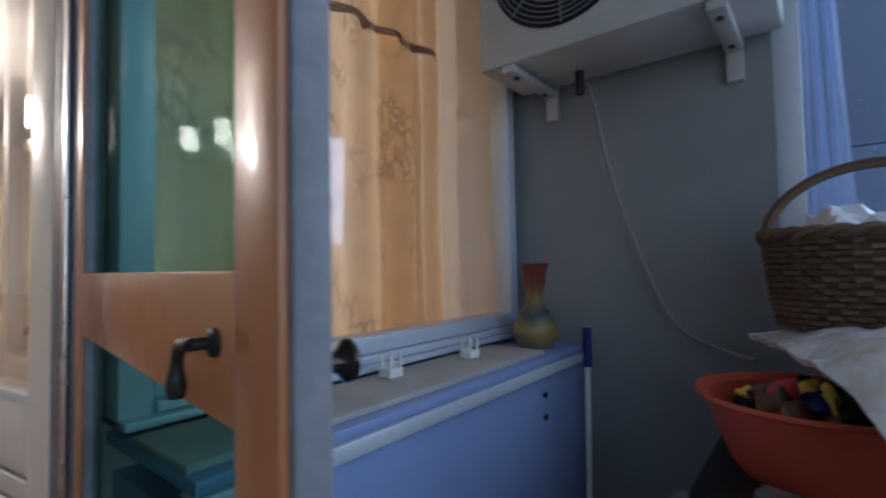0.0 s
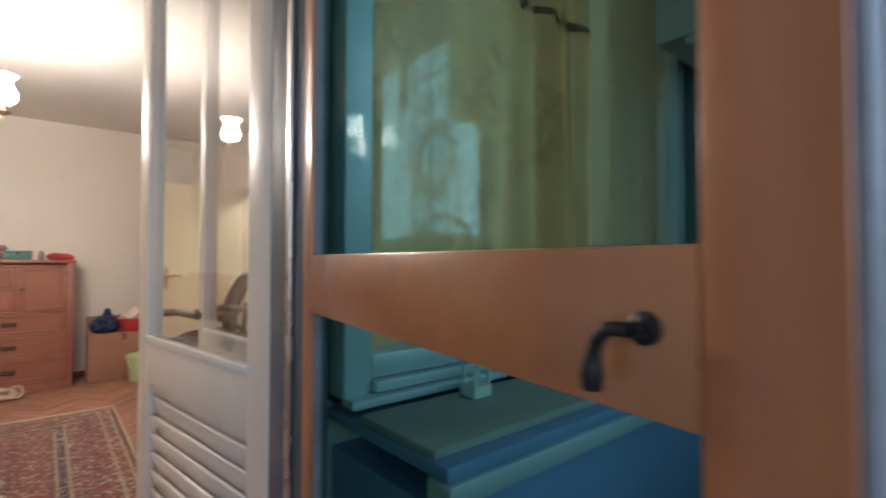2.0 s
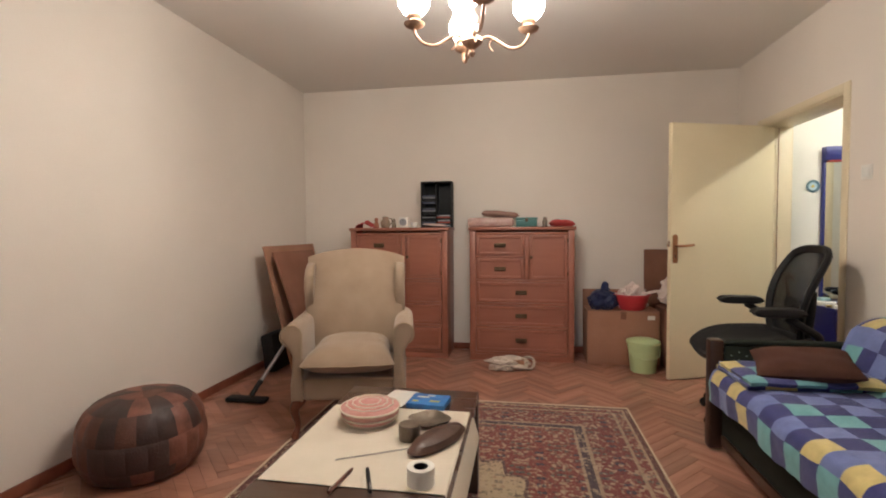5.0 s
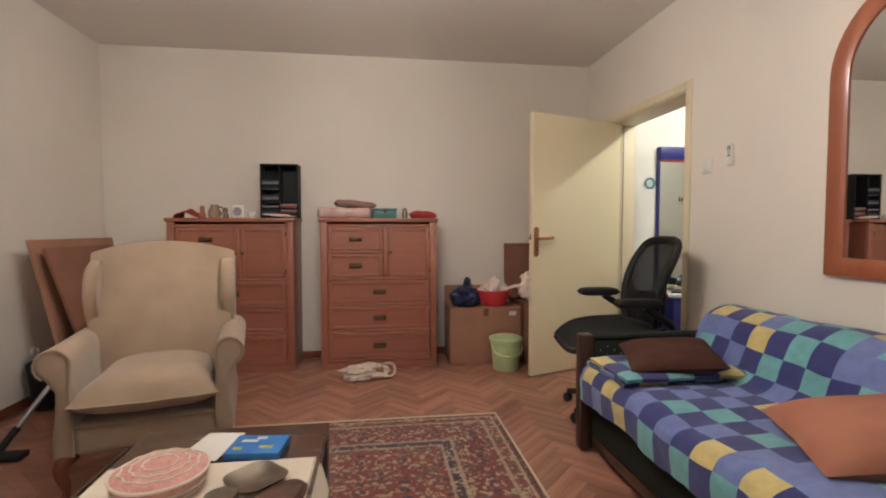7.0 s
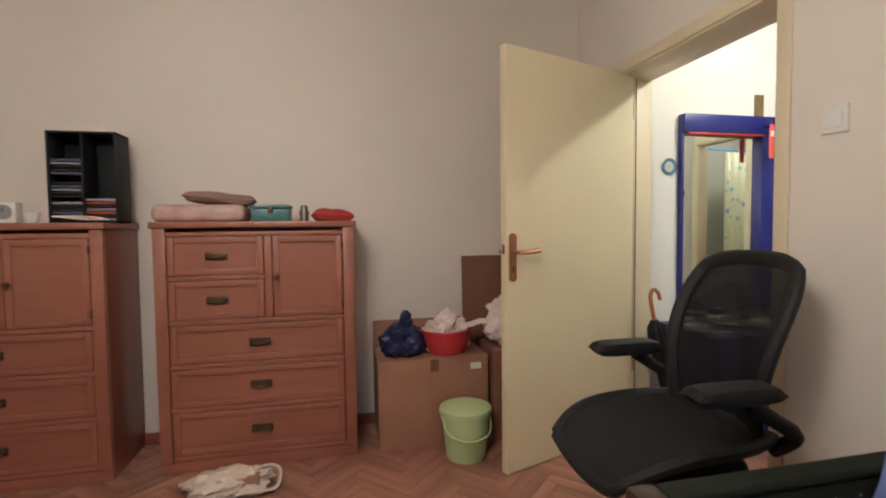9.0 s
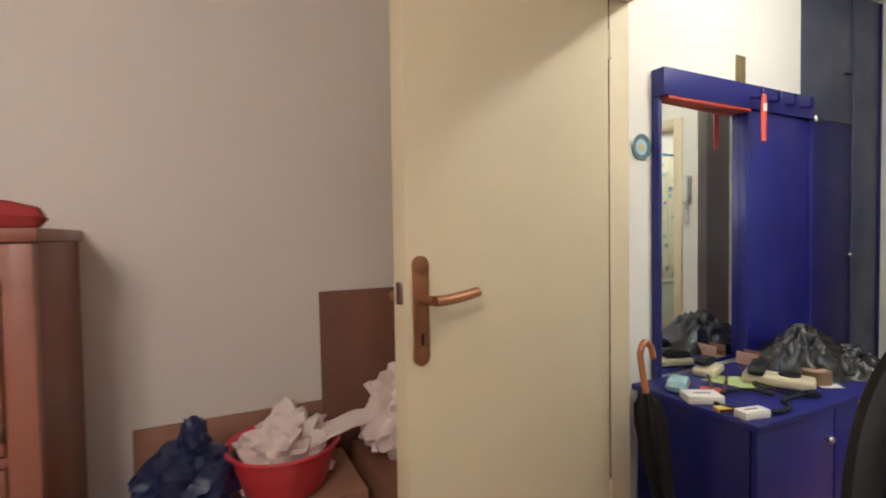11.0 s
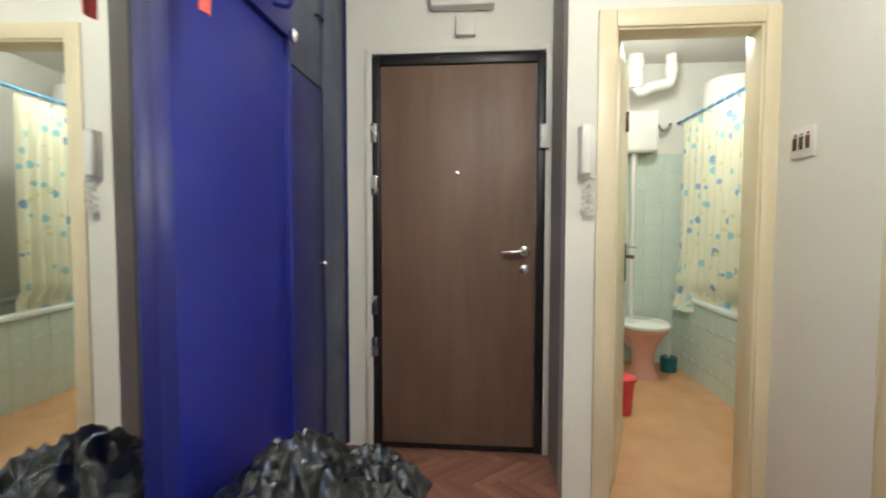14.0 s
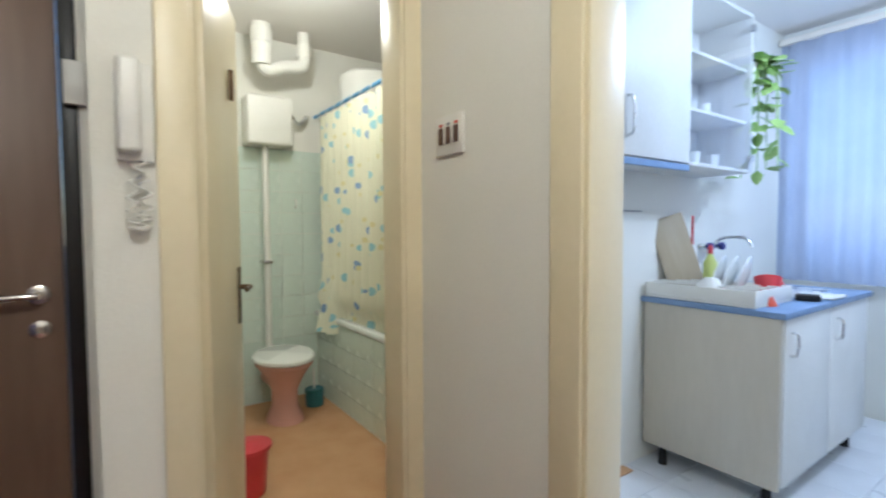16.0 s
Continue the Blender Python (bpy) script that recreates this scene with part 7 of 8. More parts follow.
box(bm, (6.75, 1.78, 0.585), (6.83, 2.44, 0.625), 0.012)
part("rim", bm, CERAMIC, tub_)
bm = box(bmesh.new(), (6.83, 1.78, 0.2), (8.54, 2.44, 0.6), 0.06, seg=3)
for f in [f for f in bm.faces if f.normal.z > 0.95]:
    bm.faces.remove(f)
bmesh.ops.reverse_faces(bm, faces=bm.faces[:])
part("basin", bm, CERAMIC, tub_)
part("front_wall", B((6.72, 2.40, 0.0), (8.62, 2.478, 0.585)), GROUT, tub_)
front_tiles = tub_
sc_m = mat("printed_shower_cloth", (0.74, 0.72, 0.55), (0.68, 0.66, 0.50), 0.5, 0, 4, 0.03)
t_ = sc_m.node_tree
N_, L_ = t_.nodes, t_.links
uvn = N_.new("ShaderNodeUVMap")
prev = N_["Principled BSDF"].inputs["Base Color"].links[0].from_socket
for scale_, cut, col, off in ((7.0, 0.15, (0.30, 0.52, 0.56), 0.0), (5.2, 0.12, (0.22, 0.32, 0.50), 3.7), (8.0, 0.11, (0.64, 0.58, 0.30), 8.1)):
    mp_ = N_.new("ShaderNodeMapping")
    mp_.inputs["Location"].default_value = (off, off * 0.7, 0)
    mp_.inputs["Scale"].default_value = (1, 1.25, 1)
    L_.new(uvn.outputs[0], mp_.inputs[0])
    vo2 = N_.new("ShaderNodeTexVoronoi")
    vo2.inputs["Scale"].default_value = scale_
    L_.new(mp_.outputs[0], vo2.inputs["Vector"])
    lt = N_.new("ShaderNodeMath")
    lt.operation = "LESS_THAN"
    lt.inputs[1].default_value = cut * 1.6
    L_.new(vo2.outputs["Distance"], lt.inputs[0])
    mxx = N_.new("ShaderNodeMix")
    mxx.data_type = "RGBA"
    L_.new(lt.outputs[0], mxx.inputs[0])
    L_.new(prev, mxx.inputs[6])
    mxx.inputs[7].default_value = (*col, 1)
    prev = mxx.outputs[2]
L_.new(prev, N_["Principled BSDF"].inputs["Base Color"])
scu = thing("shower_curtain", pose(0, 0, 0), "cream shower curtain printed with blue shells on a blue rod", "shower curtain")
part("rod", tube([(8.62, 2.47, 2.06), (6.75, 2.47, 2.06)], 0.012, 10), mat("blue_rod", (0.10, 0.30, 0.55), None, 0.35), scu, "pale blue plastic rod")


def sc_shape(u, v):
    x = 7.35 + (8.52 - 7.35) * u
    z = 0.52 + (2.03 - 0.52) * v
    return (x, 2.465 + 0.030 * math.sin(u * 11 * 6.283 + noise.noise((u * 4, v, 2))) * (1.1 - 0.5 * v) - (0.04 if v < 0.12 else 0.0) + (0.10 * (0.25 - v) * 4 if u > 0.72 and v < 0.25 else 0) , z + (-0.1 * (u - 0.8) * 5 * (0.3 - v) if u > 0.8 and v < 0.3 else 0))


part("curtain_cloth", sheet(150, 26, sc_shape, uv=lambda u, v: (u * 2.2, v * 1.5), thick=0.002), sc_m, scu)
for k in range(9):
    part("ring", tube([(7.38 + k * 0.138, 2.47 + 0.022 * math.cos(q), 2.045 + 0.022 * math.sin(q)) for q in [i * 2 * math.pi / 12 for i in range(13)]], 0.003, 5), WHITE_PLASTIC, scu)
bo = thing("water_heater", pose(8.34, 2.16, 0), "white cylindrical water heater behind the shower curtain", "water heater")
part("tank", lathe([(0.0, 1.30), (0.15, 1.30), (0.21, 1.34), (0.22, 1.40), (0.22, 2.26), (0.21, 2.32), (0.15, 2.36), (0, 2.37)], 36), WHITE_PLASTIC, bo)
part("mount", B((0.15, -0.15, 1.9), (0.28, 0.15, 2.0), 0.004), CHROME, bo)
br = thing("bathroom_bin", pose(7.45, 3.24, 0) @ Matrix.Scale(0.9, 4), "red plastic pail with a lid on the bathroom floor", "bin")
part("pail", lathe([(0.0, 0.0), (0.075, 0.0), (0.08, 0.01), (0.10, 0.25), (0.0, 0.25)], 28), RED_PLASTIC, br)
part("lid", lathe([(0.0, 0.28), (0.06, 0.275), (0.112, 0.262), (0.115, 0.245), (0.108, 0.245)], 28), RED_PLASTIC, br)
tbk = thing("toilet_brush", pose(8.36, 2.60, 0), "teal toilet brush holder in the corner", "brush")
part("holder", lathe([(0.0, 0.0), (0.06, 0.0), (0.065, 0.12), (0.06, 0.125), (0, 0.12)], 20), mat("teal_plastic", (0.03, 0.16, 0.18), None, 0.4), tbk)
part("brush_handle", tube([(0, 0, 0.12), (0.01, 0.0, 0.26)], 0.008, 8), WHITE_PLASTIC, tbk)
hk = thing("wall_hook", pose(8.62, 2.63, 1.42), "small white hook on the tiled wall", "hook")
part("hook_body", tube(curve([(0, 0, 0.03), (-0.025, 0, 0.02), (-0.03, 0, -0.02), (-0.015, 0, -0.03)], 8), 0.006, 8), WHITE_PLASTIC, hk)

# ---- kitchen ----
kb = thing("base_cabinet", pose(0, 0, 0), "white kitchen sink cabinet on black feet", "kitchen cabinet")
part("side_panel", B((5.96, 1.435, 0.105), (6.58, 1.455, 0.845), 0.002), mat("pale_oak_side", (0.58, 0.53, 0.44), (0.50, 0.45, 0.36), 0.45, 0, 3, 0.06, 40, stretch=(1, 1, 0.2)), kb, "pale wood-grain side")
part("body", B((5.975, 0.30, 0.105), (6.58, 1.434, 0.845), 0.002), KITCHEN_WHITE, kb)
for k in range(2):
    d_ = part("door", B((5.955, 0.31 + k * 0.56, 0.115), (5.974, 0.86 + k * 0.56, 0.84), 0.003), KITCHEN_WHITE, kb)
    part("handle", tube(curve([(5.955, 0.80 + k * 0.56 - 0.0, 0.78), (5.93, 0.80 + k * 0.56, 0.77), (5.93, 0.80 + k * 0.56, 0.69), (5.955, 0.80 + k * 0.56, 0.68)], 12), 0.006, 8), CHROME, d_, "bow handle")
for x in (6.02, 6.50):
    for y in (0.38, 1.40):
        part("foot", lathe([(0.0, -0.012), (0.026, -0.012), (0.022, 0.0), (0.018, 0.105), (0, 0.105)], 14, m=Matrix.Translation((x, y, 0))), BLACK_PLASTIC, kb, "black plastic foot")
part("plinth", B((6.05, 0.31, -0.01), (6.07, 1.36, 0.03), 0.002), PLASTER_GREY, kb)
ktp = thing("worktop", pose(0, 0, 0), "blue laminate worktop with a sink", "worktop")
part("slab", B((5.94, 0.28, 0.846), (6.598, 1.462, 0.875), 0.005), STEEL_BLUE, ktp)
part("sink_rim", B((6.08, 0.45, 0.8755), (6.50, 0.95, 0.884), 0.004), CHROME, ktp, "steel sink rim")
fa = thing("kitchen_tap", pose(6.598, 0.80, 1.12), "chrome wall tap over the sink", "tap")
part("valve_body", tube([(0, -0.08, 0), (-0.04, -0.05, 0), (-0.04, 0.05, 0), (0, 0.08, 0)], 0.016, 10), CHROME, fa)
part("spout", tube(curve([(-0.04, 0, 0), (-0.10, 0, 0.05), (-0.22, 0, 0.05), (-0.26, 0, 0.0)], 14), 0.009, 10), CHROME, fa)
for y in (-0.07, 0.07):
    part("tap_knob", lathe([(0.022, 0), (0.024, 0.02), (0.016, 0.03), (0, 0.03)], 14, m=pose(-0.05, y, 0, 0, -90, 0)), BLUE, fa)
drk = thing("dish_rack", pose(6.32, 1.25, 0.8765), "white plastic dish rack holding plates", "dish rack")
bm = bmesh.new()
for lo, hi in (((-0.26, -0.20, 0.0), (0.26, 0.20, 0.012)), ((-0.26, -0.20, 0.012), (-0.25, 0.20, 0.075)), ((0.25, -0.20, 0.012), (0.26, 0.20, 0.075)), ((-0.25, -0.20, 0.012), (0.25, -0.19, 0.075)), ((-0.25, 0.19, 0.012), (0.25, 0.20, 0.075))):
    box(bm, lo, hi, 0.003)
part("tray", bm, WHITE_PLASTIC, drk)
for k in range(5):
    part("rib", B((-0.25, -0.15 + k * 0.07, 0.07), (0.25, -0.144 + k * 0.07, 0.078), 0.002), WHITE_PLASTIC, drk)
BOARD_Y = 1.18
solid("cutting_board", box(bmesh.new(), (-0.008, -0.10, 0), (0.008, 0.10, 0.42), 0.006), wood("board_wood", (0.46, 0.38, 0.26), (0.38, 0.30, 0.19), "z", 0.5), "wooden cutting board leaning in the rack", "cutting board", pose(6.49, BOARD_Y, 0.89, -17, 6, -30))
for k, (x, y, m_) in enumerate(((6.13, 1.14, RED_PLASTIC), (6.10, 1.30, ORANGE_PLASTIC))):
    cbw = solid("plastic_cup", lathe([(0.0, 0), (0.045, 0), (0.06, 0.08), (0.055, 0.08), (0.04, 0.006), (0, 0.006)], 20), m_, "red plastic bowl in the dish rack", "bowl", pose(x, y, 0.89 + 0.02, 160 if k else 20, 10, 0))
for k in range(3):
    solid("dish_plate", lathe([(0, 0), (0.06, 0.0), (0.11, 0.018), (0.112, 0.022), (0.06, 0.006), (0, 0.006)], 28), CERAMIC, "white plate standing in the dish rack", "plate", pose(6.20 + k * 0.05, 1.20 + 0.02 * k, 0.98, 0, 72, 15), "plates in the rack")
wbt = thing("detergent_bottle", pose(6.47, 1.00, 0.8765), "yellow-green detergent bottle by the sink", "bottle")
part("bottle_body", lathe([(0.0, 0), (0.035, 0), (0.038, 0.02), (0.036, 0.16), (0.015, 0.20), (0.012, 0.21), (0, 0.21)], 20), mat("yellow_liquid", (0.62, 0.66, 0.18), None, 0.25), wbt)
part("cap", lathe([(0.014, 0.21), (0.014, 0.24), (0.006, 0.26), (0, 0.262)], 14), RED_PLASTIC, wbt)
bt2 = thing("detergent_bottle", pose(6.52, 1.10, 0.8765), "tall bottle with a red pump by the sink", "bottle")
part("bottle_body", lathe([(0.0, 0), (0.03, 0), (0.03, 0.22), (0.012, 0.26), (0, 0.26)], 18), CERAMIC, bt2)
part("red_stick", tube([(0, 0, 0.26), (0.0, 0.0, 0.42)], 0.007, 8), RED_PLASTIC, bt2)
solid("dark_sponge", box(bmesh.new(), (-0.05, -0.035, 0), (0.05, 0.035, 0.03), 0.008), BLACK_PLASTIC, "dark sponge at the worktop edge", "sponge", pose(6.02, 0.98, 0.8765, 0, 0, 20))
solid("dish_cloth", sheet(14, 12, lambda u, v: (-0.1 + 0.2 * u, -0.1 + 0.2 * v, 0.004 + 0.02 * abs(noise.noise((u * 4, v * 4, 6)))), thick=0.003), WHITE_PLASTIC, "white dish cloth on the worktop", "cloth", pose(6.04, 0.80, 0.8775))
ku = thing("wall_cabinet", pose(0, 0, 0), "white kitchen wall cabinet with bow handles", "kitchen cabinet")
part("body", B((6.315, 1.56, 1.52), (6.598, 2.60, 2.35), 0.003), KITCHEN_WHITE, ku)
for k in range(2):
    d_ = part("door", B((6.296, 1.565 + k * 0.52, 1.525), (6.314, 2.075 + k * 0.52, 2.345), 0.003), KITCHEN_WHITE, ku)
    y = 2.04 if k == 0 else 2.12
    part("handle", tube(curve([(6.296, y, 1.60), (6.27, y, 1.62), (6.27, y, 1.74), (6.296, y, 1.76)], 14), 0.006, 8), CHROME, d_, "chrome bow handle")
part("light_rail", B((6.30, 1.56, 1.49), (6.32, 2.60, 1.518), 0.002), STEEL_BLUE, ku, "blue lower edge")
kg = thing("glass_cabinet", pose(0, 0, 0), "open white wall cabinet with a glass front", "kitchen cabinet")
bm = bmesh.new()
for lo, hi in (((6.31, 0.92, 1.52), (6.598, 0.936, 2.35)), ((6.31, 1.54, 1.52), (6.598, 1.556, 2.35)), ((6.31, 0.936, 1.52), (6.598, 1.54, 1.536)), ((6.31, 0.936, 2.334), (6.598, 1.54, 2.35)), ((6.585, 0.936, 1.536), (6.598, 1.54, 2.334))):
    box(bm, lo, hi, 0.002)
part("case", bm, KITCHEN_WHITE, kg)
for z in (1.78, 2.05):
    part("shelf", B((6.33, 0.937, z), (6.585, 1.539, z + 0.016), 0.002), KITCHEN_WHITE, kg)
ob = part("glass_door", B((6.300, 0.925, 1.525), (6.305, 1.55, 2.345)), GLASS, kg)
ob.visible_shadow = False
for z in (1.58, 2.26):
    part("hinge", B((6.292, 0.925, z), (6.31, 0.96, z + 0.03), 0.002), CHROME, kg)
for k in range(5):
    solid("drinking_glass", lathe([(0.0, 0), (0.026, 0), (0.032, 0.09), (0.029, 0.09), (0.022, 0.006), (0, 0.006)], 16), CERAMIC, "pale cup on the cabinet shelf", "cup", pose(6.46, 1.02 + k * 0.1, 1.797 if k % 2 else 1.537), "cups in the cabinet")
LEAF = mat("variegated_leaf", (0.22, 0.42, 0.08), (0.46, 0.56, 0.22), 0.45, 0, 22, 0.1)
vp = thing("trailing_plant", pose(6.36, 0.80, 0), "trailing green pothos plant on the wall cabinet end", "plant")
part("pot", lathe([(0.0, 2.0), (0.05, 2.0), (0.07, 2.11), (0.075, 2.12), (0.065, 2.12), (0, 2.10)], 20, m=Matrix.Translation((0.03, 0.05, 0))), WHITE_PLASTIC, vp)
part("bracket", B((0.02, -0.02, 1.985), (0.238, 0.12, 2.0), 0.002), WHITE_PLASTIC, vp)
for s_ in range(8):
    x0, y0 = random.uniform(-0.09, 0.06), random.uniform(-0.08, 0.05)
    ln = random.uniform(0.35, 0.62)
    path_ = curve([(0.03, 0.05, 2.12), (x0 * 0.8, y0 * 0.8, 2.16), (x0 * 1.4, y0 * 1.4, 2.05), (x0 * 1.6, y0 * 1.5, 2.1 - ln)], 14)
    part("vine", tube(path_, 0.003, 5), LEAF, vp)
    for k in range(2, 15):
        p = path_[k]
        bm = bmesh.new()
        L0 = random.uniform(0.075, 0.12)
        vs = [bm.verts.new(q) for q in ((0, 0, 0), (-0.36 * L0, 0.35 * L0, 0.004), (0, 0.45 * L0, -0.004), (0.36 * L0, 0.35 * L0, 0.004), (-0.26 * L0, 0.75 * L0, 0), (0, L0, -0.01), (0.26 * L0, 0.75 * L0, 0))]
        for q in ((0, 2, 1), (0, 3, 2), (1, 2, 4), (2, 3, 6), (2, 5, 4), (2, 6, 5)):
            bm.faces.new([vs[i] for i in q])
        part("leaf", bm, LEAF, vp, at=pose(p.x, p.y, p.z, random.uniform(-70, 10), random.uniform(-30, 30), random.uniform(0, 360)))
struct("kitchen_dado_edge", B((6.594, 1.47, 1.315), (6.6005, 2.81, 1.321)), PLASTER_GREY, "thin grey edge of the washable kitchen wall coat", "trim")
for k, (x, y, z, m_) in enumerate(((6.16, 1.05, 0.905, RED_PLASTIC), (6.30, 1.36, 0.90, WHITE_PLASTIC), (6.35, 1.12, 0.905, CERAMIC))):
    solid("rack_bowl", lathe([(0.0, 0.09), (0.03, 0.088), (0.06, 0.05), (0.072, 0.0), (0.068, 0.0), (0.055, 0.048), (0, 0.082)], 22), m_, "upturned bowl drying in the dish rack", "bowl", pose(x, y, z, 6, -5, 0), "bowls in the rack")
wt_ = thing("wall_thermostat", pose(6.60, 1.67, 0.98), "white socket on the kitchen wall", "socket")
part("plate", B((-0.01, -0.04, -0.04), (0, 0.04, 0.04), 0.003), WHITE_PLASTIC, wt_)
part("dial", lathe([(0.024, 0), (0.022, 0.01), (0, 0.011)], 18, m=pose(-0.01, 0, 0, 0, -90, 0)), PLASTER_GREY, wt_)

# ---- loggia ----
sl = thing("window_sill", pose(0, 0, 0), "worn stone sill under the loggia window", "sill", kind="structure")
part("slab", B((2.82, -0.76, 0.945), (4.05, S1 - 0.002, 0.965), 0.004), PANEL_BLUE, sl, "pale blue sill board")
part("stone", B((2.82, -0.735, 0.9655), (3.78, S1 - 0.11, 0.9785), 0.003), STONE_SILL, sl, "worn grey stone strip")
lc = thing("loggia_cabinet", pose(0, 0, 0), "pale blue panelled cabinet under the window sill", "cabinet")
part("front_panel", B((2.82, -0.74, 0.0), (4.05, -0.72, 0.915), 0.003), PANEL_BLUE, lc)
part("edge_strip", B((2.82, -0.765, 0.915), (4.05, -0.72, 0.944), 0.004), ALU, lc, "pale metal edge strip")
part("carcass", B((2.83, -0.72, 0.0), (4.05, S1 - 0.004, 0.90)), PANEL_BLUE, lc)
for z in (0.86, 0.80):
    part("knob", lathe([(0.004, 0), (0.009, 0.008), (0, 0.014)], 12, m=pose(3.76, -0.74, z, 90, 0, 0)), BLACK_METAL, lc)
for x, y in ((3.02, -0.60), (3.30, -0.61), (3.575, -0.625)):
    cp = thing("shutter_clip", pose(x, y, 0.979), "small white plastic shutter bracket on the sill", "bracket", "brackets on the sill")
    part("block", B((-0.02, -0.018, 0), (0.02, 0.018, 0.02), 0.002), WHITE_PLASTIC, cp)
    for s_ in (-0.018, 0.014):
        part("prong", B((s_, -0.016, 0.02), (s_ + 0.005, -0.010, 0.05), 0.001), WHITE_PLASTIC, cp)
        part("prong", B((s_, 0.010, 0.02), (s_ + 0.005, 0.016, 0.05), 0.001), WHITE_PLASTIC, cp)
va = thing("vase", pose(3.885, -0.655, 0.966), "painted gourd vase in red, yellow and green", "vase")
vm = mat("painted_gourd", (0.5, 0.1, 0.05), None, 0.35, 0, 6, 0.1)
tt = vm.node_tree
gco, gsep, grm = tt.nodes.new("ShaderNodeTexCoord"), tt.nodes.new("ShaderNodeSeparateXYZ"), tt.nodes.new("ShaderNodeValToRGB")
gnz = tt.nodes.new("ShaderNodeTexNoise")
gnz.inputs["Scale"].default_value = 14
gad = tt.nodes.new("ShaderNodeMath")
gad.operation = "MULTIPLY_ADD"
gad.inputs[1].default_value = 0.05
tt.links.new(gco.outputs["Object"], gsep.inputs[0])
tt.links.new(gco.outputs["Object"], gnz.inputs["Vector"])
tt.links.new(gnz.outputs[0], gad.inputs[0])
tt.links.new(gsep.outputs[2], gad.inputs[2])
gsc = tt.nodes.new("ShaderNodeMath")
gsc.operation = "MULTIPLY"
gsc.inputs[1].default_value = 3.6
tt.links.new(gad.outputs[0], gsc.inputs[0])
for i, (p, c) in enumerate(((0.0, (0.35, 0.26, 0.10)), (0.22, (0.42, 0.33, 0.10)), (0.42, (0.05, 0.12, 0.12)), (0.58, (0.45, 0.30, 0.04)), (0.75, (0.42, 0.05, 0.03)))):
    if i > 1:
        grm.color_ramp.elements.new(p)
for e, (p, c) in zip(grm.color_ramp.elements, ((0.08, (0.20, 0.14, 0.06)), (0.3, (0.26, 0.19, 0.06)), (0.45, (0.03, 0.06, 0.07)), (0.62, (0.22, 0.14, 0.03)), (0.8, (0.16, 0.025, 0.02)))):
    e.position, e.color = p, (*c, 1)
tt.links.new(gsc.outputs[0], grm.inputs[0])
tt.links.new(grm.outputs[0], tt.nodes["Principled BSDF"].inputs["Base Color"])
part("gourd_body", lathe([(0.0, 0), (0.05, 0.0), (0.068, 0.03), (0.07, 0.06), (0.05, 0.10), (0.026, 0.13), (0.024, 0.16), (0.034, 0.20), (0.036, 0.23), (0.045, 0.255), (0.036, 0.252), (0.02, 0.2), (0, 0.19)], 28), vm, va)
acu = thing("air_conditioner", pose(0, 0, 0), "white outdoor air conditioner unit on wall brackets", "air conditioner")
AX0, AX1, AY0, AY1, AZ0, AZ1 = 3.745, 4.02, -1.30, -0.56, 1.80, 2.34
AC_WHITE = mat("dirty_white_metal", (0.46, 0.445, 0.43), (0.36, 0.35, 0.335), 0.45, 0, 4, 0.06)
part("casing", box(bmesh.new(), (AX0, AY0, AZ0), (AX1, AY1, AZ1), 0.012), AC_WHITE, acu)
part("fan_recess", lathe([(0.0, 0.0), (0.20, 0.0), (0.215, 0.004), (0.0, 0.004)], 40, m=pose(AX0, -0.83, 2.075, 0, -90, 0)), BLACK_PLASTIC, acu)
FAN_GREY = mat("grey_fan_guard", (0.16, 0.16, 0.165), (0.11, 0.11, 0.115), 0.45, 0, 8, 0.05)
for k in range(1, 15):
    part("grille_ring", tube([(AX0 - 0.010, -0.83 + 0.0145 * k * math.cos(q), 2.075 + 0.0145 * k * math.sin(q)) for q in [i * 2 * math.pi / 40 for i in range(41)]], 0.0022, 5), FAN_GREY, acu)
for k in range(8):
    a = k * math.pi / 4
    part("grille_spoke", tube([(AX0 - 0.010, -0.83, 2.075), (AX0 - 0.010, -0.83 + 0.21 * math.cos(a), 2.075 + 0.21 * math.sin(a))], 0.003, 5), FAN_GREY, acu)
for y in (-1.19, -0.66):
    bk = part("bracket", B((AX0 + 0.0, y - 0.02, AZ0 - 0.024), (4.05, y + 0.02, AZ0 - 0.002), 0.002), AC_WHITE, acu, "white steel wall bracket")
    part("upright", B((4.03, y - 0.02, AZ0 - 0.10), (4.05, y + 0.02, AZ0 + 0.3), 0.002), AC_WHITE, bk)
    for x in (AX0 + 0.05, AX1 - 0.04):
        part("bolt", lathe([(0.009, 0), (0.009, 0.006), (0, 0.007)], 6, m=pose(x, y, AZ0 - 0.024, 180, 0, 0)), BLACK_METAL, bk)
part("drain_elbow", tube([(3.93, -0.80, 1.80), (3.93, -0.80, 1.73)], 0.013, 10), BLACK_METAL, acu)
part("drain_hose", tube(curve([(3.93, -0.80, 1.76), (3.96, -0.82, 1.74), (3.99, -0.86, 1.5), (4.01, -0.93, 1.25), (4.01, -1.02, 1.05), (4.0, -1.12, 0.99), (3.9, -1.22, 0.98)], 40), 0.006, 8), mat("grey_hose", (0.20, 0.19, 0.19), (0.15, 0.145, 0.145), 0.5), acu, "grey drain hose")
bmop = thing("mop_stick", pose(3.99, -0.775, 0), "white stick with a blue grip against the wall", "mop")
part("stick", tube([(-0.03, 0, 0.0), (0, 0, 0.92)], 0.009, 8), WHITE_PLASTIC, bmop)
part("grip", tube([(0, 0, 0.90), (0.002, 0, 1.02)], 0.014, 10, taper=[1, 0.9]), BLUE, bmop)

